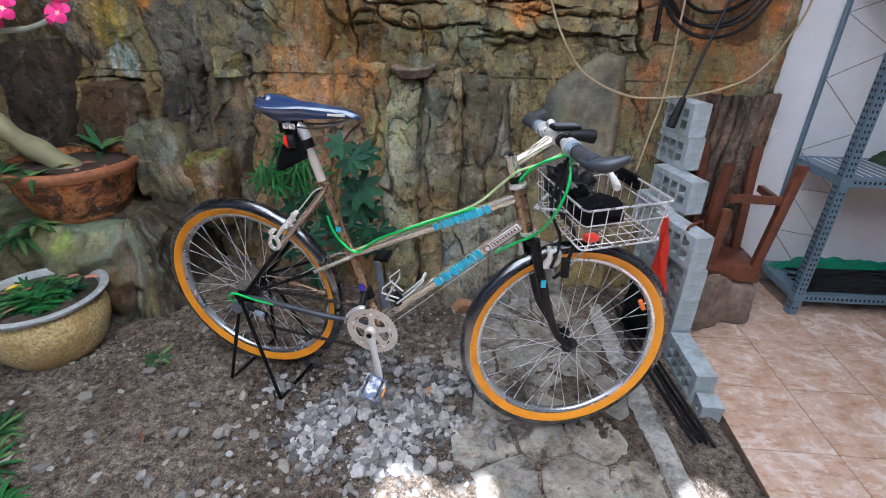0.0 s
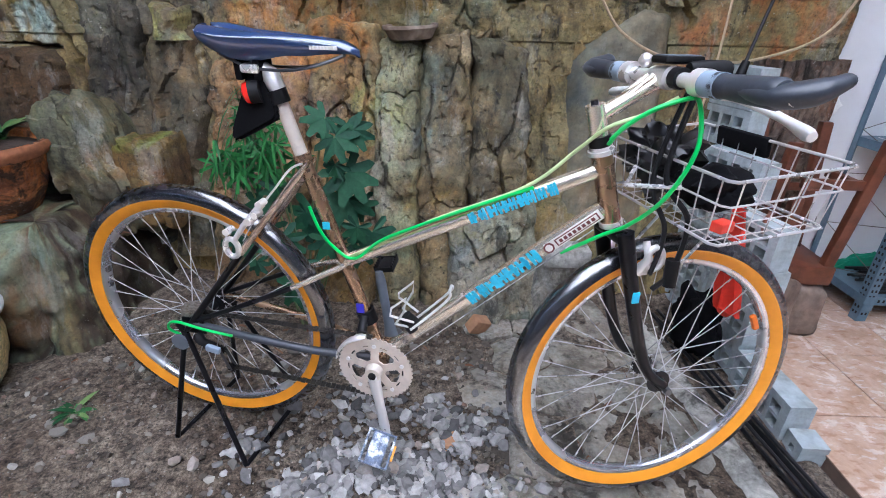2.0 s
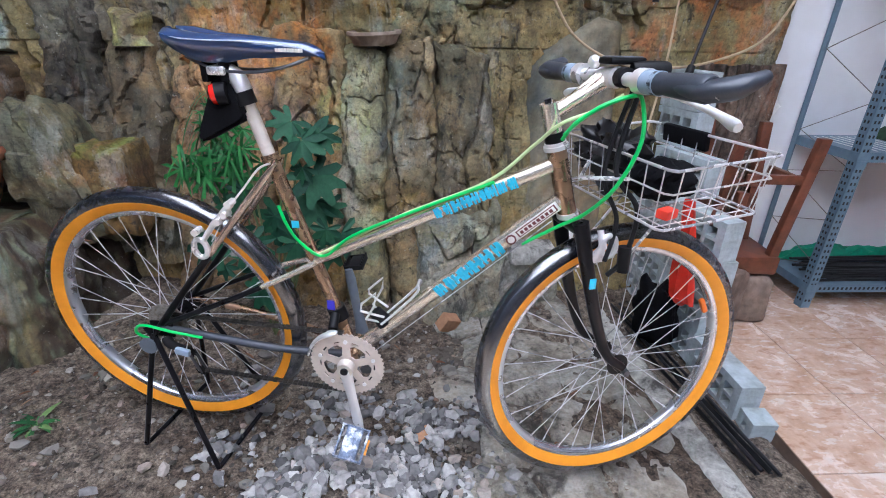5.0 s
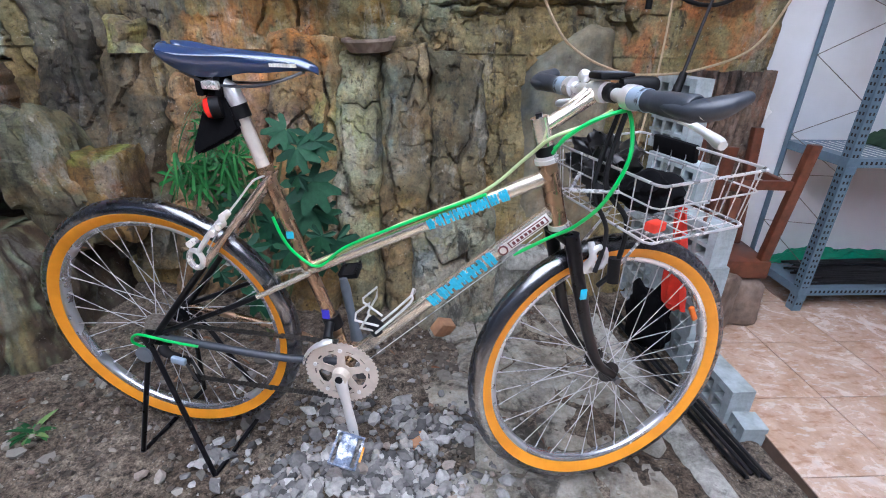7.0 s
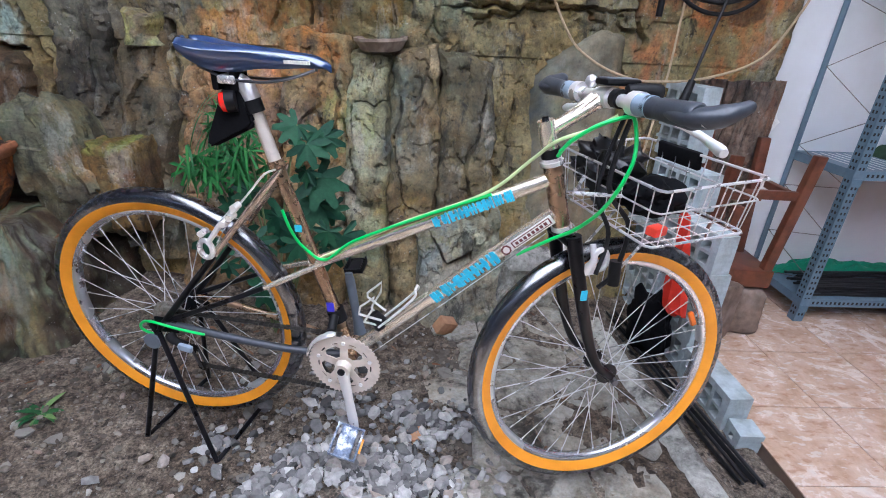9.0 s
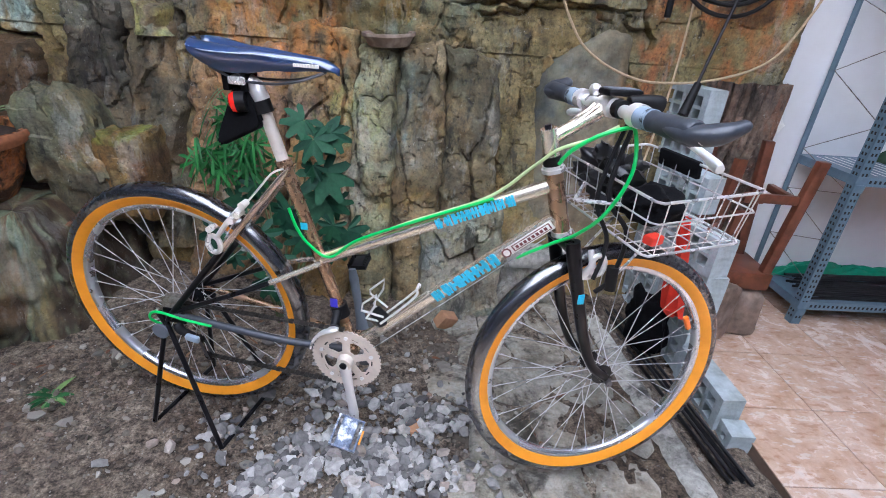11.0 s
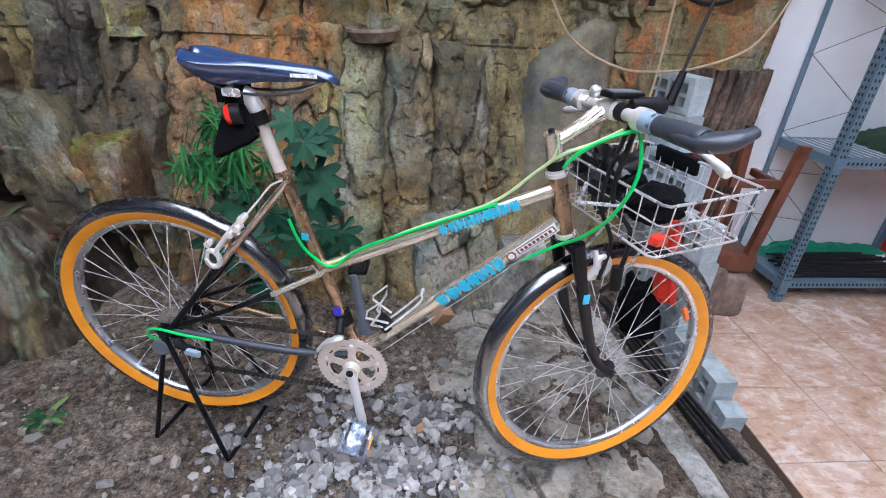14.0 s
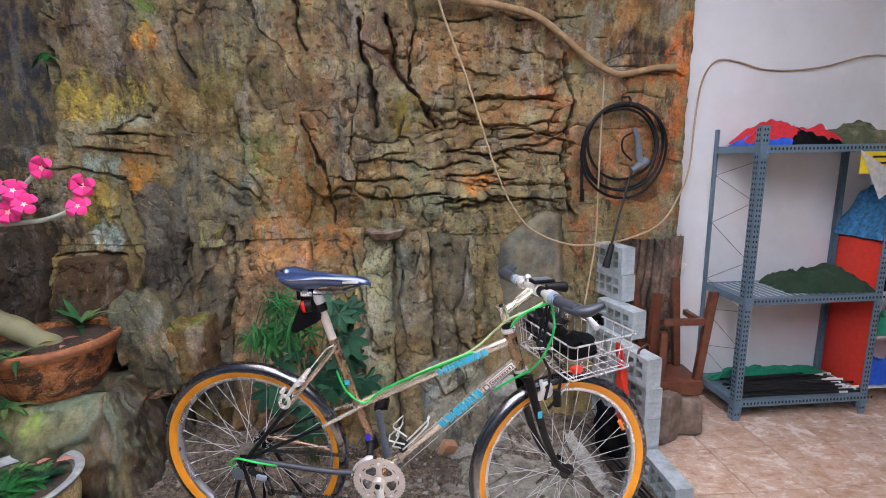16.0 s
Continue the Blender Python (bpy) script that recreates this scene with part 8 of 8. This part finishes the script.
tall = thing("leafy_plant", Matrix.Translation((0, 0, 0)), "green plant with lobed hanging leaves growing at the rock's foot", "plant")
rnd = random.Random(33)
root = Vector((-0.5, 1.9, 0.05))
tips = [Vector((x, 1.86 + rnd.uniform(-0.05, 0.06), z)) for x, z in (
    (-0.36, 0.75), (-0.335, 0.64), (-0.34, 0.545), (-0.26, 0.455), (-0.41, 0.41), (-0.455, 0.5), (-0.39, 0.8), (-0.5, 0.36), (-0.31, 0.39),
    (-0.62, 0.8), (-0.66, 0.7), (-0.69, 0.64), (-0.57, 0.69), (-0.53, 0.73), (-0.595, 0.83), (-0.6, 0.55), (-0.66, 0.45), (-0.55, 0.43))]
for e in tips:
    mid = root.lerp(e, 0.55) + Vector((rnd.uniform(-0.03, 0.03), 0.02, 0.07))
    part("stem", tube_bm(curve([root + Vector((rnd.uniform(-0.03, 0.03), rnd.uniform(-0.02, 0.02), 0)), mid, e], 6), 0.0035, 6), GREEN_STEM, tall)
for n, e in enumerate(tips):
    bright = e.x < -0.52 and e.z > 0.6
    bm = bmesh.new()
    lobed_leaf(bm, e, Vector((rnd.uniform(-0.4, 0.4), -1, rnd.uniform(0.2, 0.9))), Vector((rnd.uniform(-0.9, 0.9), -0.3, -1)), rnd.uniform(0.06, 0.085) if bright else rnd.uniform(0.08, 0.115), rnd, 9 if bright else 7, 0.1 if bright else 0.3)
    part("leaf", bm, LEAF_BRIGHT if bright else LEAF, tall)
    for j in range(2 if bright else 1):
        bm = bmesh.new()
        c = e + Vector((rnd.uniform(-0.06, 0.06), rnd.uniform(-0.03, 0.03), rnd.uniform(-0.09, 0.05)))
        lobed_leaf(bm, c, Vector((rnd.uniform(-0.5, 0.5), -1, rnd.uniform(0.1, 0.9))), Vector((rnd.uniform(-0.9, 0.9), -0.3, -1)), rnd.uniform(0.05, 0.09), rnd, 7, 0.1 if bright else 0.3)
        part("leaf", bm, LEAF_BRIGHT if bright else LEAF, tall)

for n, e in enumerate(tips):
    if e.x > -0.5 or e.z < 0.6:
        continue
    bm = bmesh.new()
    for k in range(11):
        c = e + Vector((rnd.uniform(-0.05, 0.05), rnd.uniform(-0.03, 0.03), rnd.uniform(-0.02, 0.06)))
        blade(bm, c, (rnd.uniform(-0.8, 0.5), rnd.uniform(-0.5, 0.2), rnd.uniform(-0.9, 0.1)), rnd.uniform(0.05, 0.1), 0.009, 0.9)
    part("hanging_leaf", bm, LEAF_BRIGHT, tall, "narrow bright green leaflets hanging in a bunch")

# ---- loose stones, gravel and litter ----
protos = [raw(lump(1, 0.7, s + 1, (1.0, 0.8, 0.6), 1.5, 0.9)) for s in range(18)]


def scatter(name, spots, material, label):
    rnd = random.Random(len(spots))
    pieces = []
    for x, y, r, lift in spots:
        vs, fs = protos[rnd.randrange(len(protos))]
        m = Matrix.Translation((x, y, ground_z(x, y) + r * 0.35 + lift)) @ Euler((rnd.uniform(-0.7, 0.7), rnd.uniform(-0.7, 0.7), rnd.uniform(0, 6.3))).to_matrix().to_4x4() @ Matrix.Scale(r, 4)
        pieces.append(([m @ v for v in vs], fs))
    ob = joined(name, pieces, material)
    return tagged(ob, label, "stones", kind="stuff")


rnd = random.Random(77)
spots = []
while len(spots) < 2700:
    x, y = rnd.gauss(-0.22, 0.22), rnd.gauss(1.18, 0.25)
    k = math.hypot((x + 0.15) / 0.48, (y - 1.28) / 0.42)
    thin = 1.6 * noise.noise(Vector((x * 6, y * 6, 9))) + 0.62 - 0.8 * k
    if y > 0.7 and x < 0.2 and rnd.random() < max(0.04, thin):
        spots.append((x, y, rnd.uniform(0.006, 0.017) * (1.6 if rnd.random() < 0.22 else 0.85), 0.012 * max(0, 1 - k) + rnd.uniform(-0.004, 0.008)))
scatter("gravel_heap", spots, GRAVEL, "spread of crushed grey gravel under the pedals")
spots = []
while len(spots) < 11000:
    x, y = rnd.uniform(-1.9, 0.1), rnd.uniform(0.6, 1.95)
    if rnd.random() < 0.25:
        x = rnd.uniform(-0.1, 0.98)
    if noise.noise(Vector((x * 3, y * 3, 4))) + rnd.uniform(-0.4, 0.5) > 0 and not (x < -1.15 and y > 1.6):
        spots.append((x, y, rnd.choice((0.002, 0.0025, 0.003, 0.003, 0.004, 0.005, 0.007, 0.011)) * rnd.uniform(0.7, 1.2), 0))
scatter("pebbles", spots, PEBBLE, "scattered brown and grey pebbles on the dirt")

stones = [mesh_object("stone", lump(1, 0.75, s + 40, (1.0, 0.75, 0.5), 1.4, 0.85), STONE, smooth=False) for s in range(4)]
for s, ob in enumerate(stones):
    tagged(ob, "loose grey-brown stone lying on the dirt", "stone", "loose stones")
    ob.matrix_world = Matrix.Translation((-0.9 + 0.11 * s, 1.12, ground_z(-0.9, 1.1) + 0.012)) @ pose(0, 0, 0, 0, 0, 50 * s) @ Matrix.Scale(0.023, 4)
k = 0
while k < 120:
    x, y = rnd.uniform(-1.5, 0.1), rnd.uniform(0.85, 1.9)
    if x < -1.1 and y > 1.3:
        continue
    f = rnd.choice((0.5, 0.6, 0.7, 0.8, 1.0, 1.25))
    copy_thing(stones[k % 4], Matrix.Translation((x, y, ground_z(x, y) + 0.005 * f)) @ pose(0, 0, 0, rnd.uniform(-15, 15), rnd.uniform(-15, 15), rnd.uniform(0, 360)) @ Matrix.Diagonal((f, f * rnd.uniform(0.7, 1.1), f, 1)))
    k += 1

for x, y, z, s, rot, lab in ((0.1, 1.86, 0.08, (0.035, 0.022, 0.03), (20, 25, 30), "broken orange brick lying against the rock"), (-0.03, 1.37, 0.04, (0.026, 0.022, 0.014), (0, 0, 20), "small piece of pink brick in the dirt")):
    ob = mesh_object("brick_piece", box_bm((-s[0], -s[1], -s[2]), s, 0.004), BRICK_RED)
    ob.matrix_world = pose(x, y, z, *rot)
    tagged(ob, lab, "brick")
ledge = mesh_object("cement_offcut", box_bm((-0.085, -0.05, -0.035), (0.085, 0.05, 0.035), 0.008), KERB)
ledge.matrix_world = pose(0.44, 2.02, 0.28, 0, 0, -4)
tagged(ledge, "pale grey cement offcut set into the rock's foot", "block")
rock_low = mesh_object("low_rock", lump(4, 0.3, 15, (0.16, 0.1, 0.2), 1.3, 0.85), ROCK_GREY)
rock_low.matrix_world = pose(0.43, 2.07, 0.08, 0, 0, 10)
tagged(rock_low, "grey rock at the foot of the cement mound", "rock")

pieces = []
for k in range(270):
    if k < 110:
        x, y, z = rnd.uniform(-1.42, -1.14), rnd.uniform(1.95, 2.2), 0.39
    elif k < 190:
        x, y, z = rnd.gauss(-1.53, 0.1), rnd.gauss(1.93, 0.08), 0.665
    elif k < 225:
        x, y = rnd.uniform(-1.2, -0.55), rnd.uniform(1.55, 1.95)
        z = ground_z(x, y) + 0.008
    else:
        x, y = rnd.uniform(-1.6, 0.6), rnd.uniform(0.8, 2.0)
        z = ground_z(x, y) + 0.006
    bm = bmesh.new()
    blade(bm, (0, 0, 0), (1, 0, 0.15), rnd.uniform(0.02, 0.07) * (1 if k < 190 else 0.6), rnd.uniform(0.006, 0.024) * (1 if k < 190 else 0.6), rnd.uniform(-0.3, 0.4), 0.5, 3)
    vs, fs = raw(bm)
    m = Matrix.Translation((x, y, z)) @ Euler((rnd.uniform(-0.6, 0.6), rnd.uniform(-0.5, 0.3), rnd.uniform(0, 6.3))).to_matrix().to_4x4()
    pieces.append(([m @ v for v in vs], fs))
tagged(joined("leaf_litter", pieces, LITTER), "dry brown fallen leaves scattered on soil and dirt", "leaves", kind="stuff")
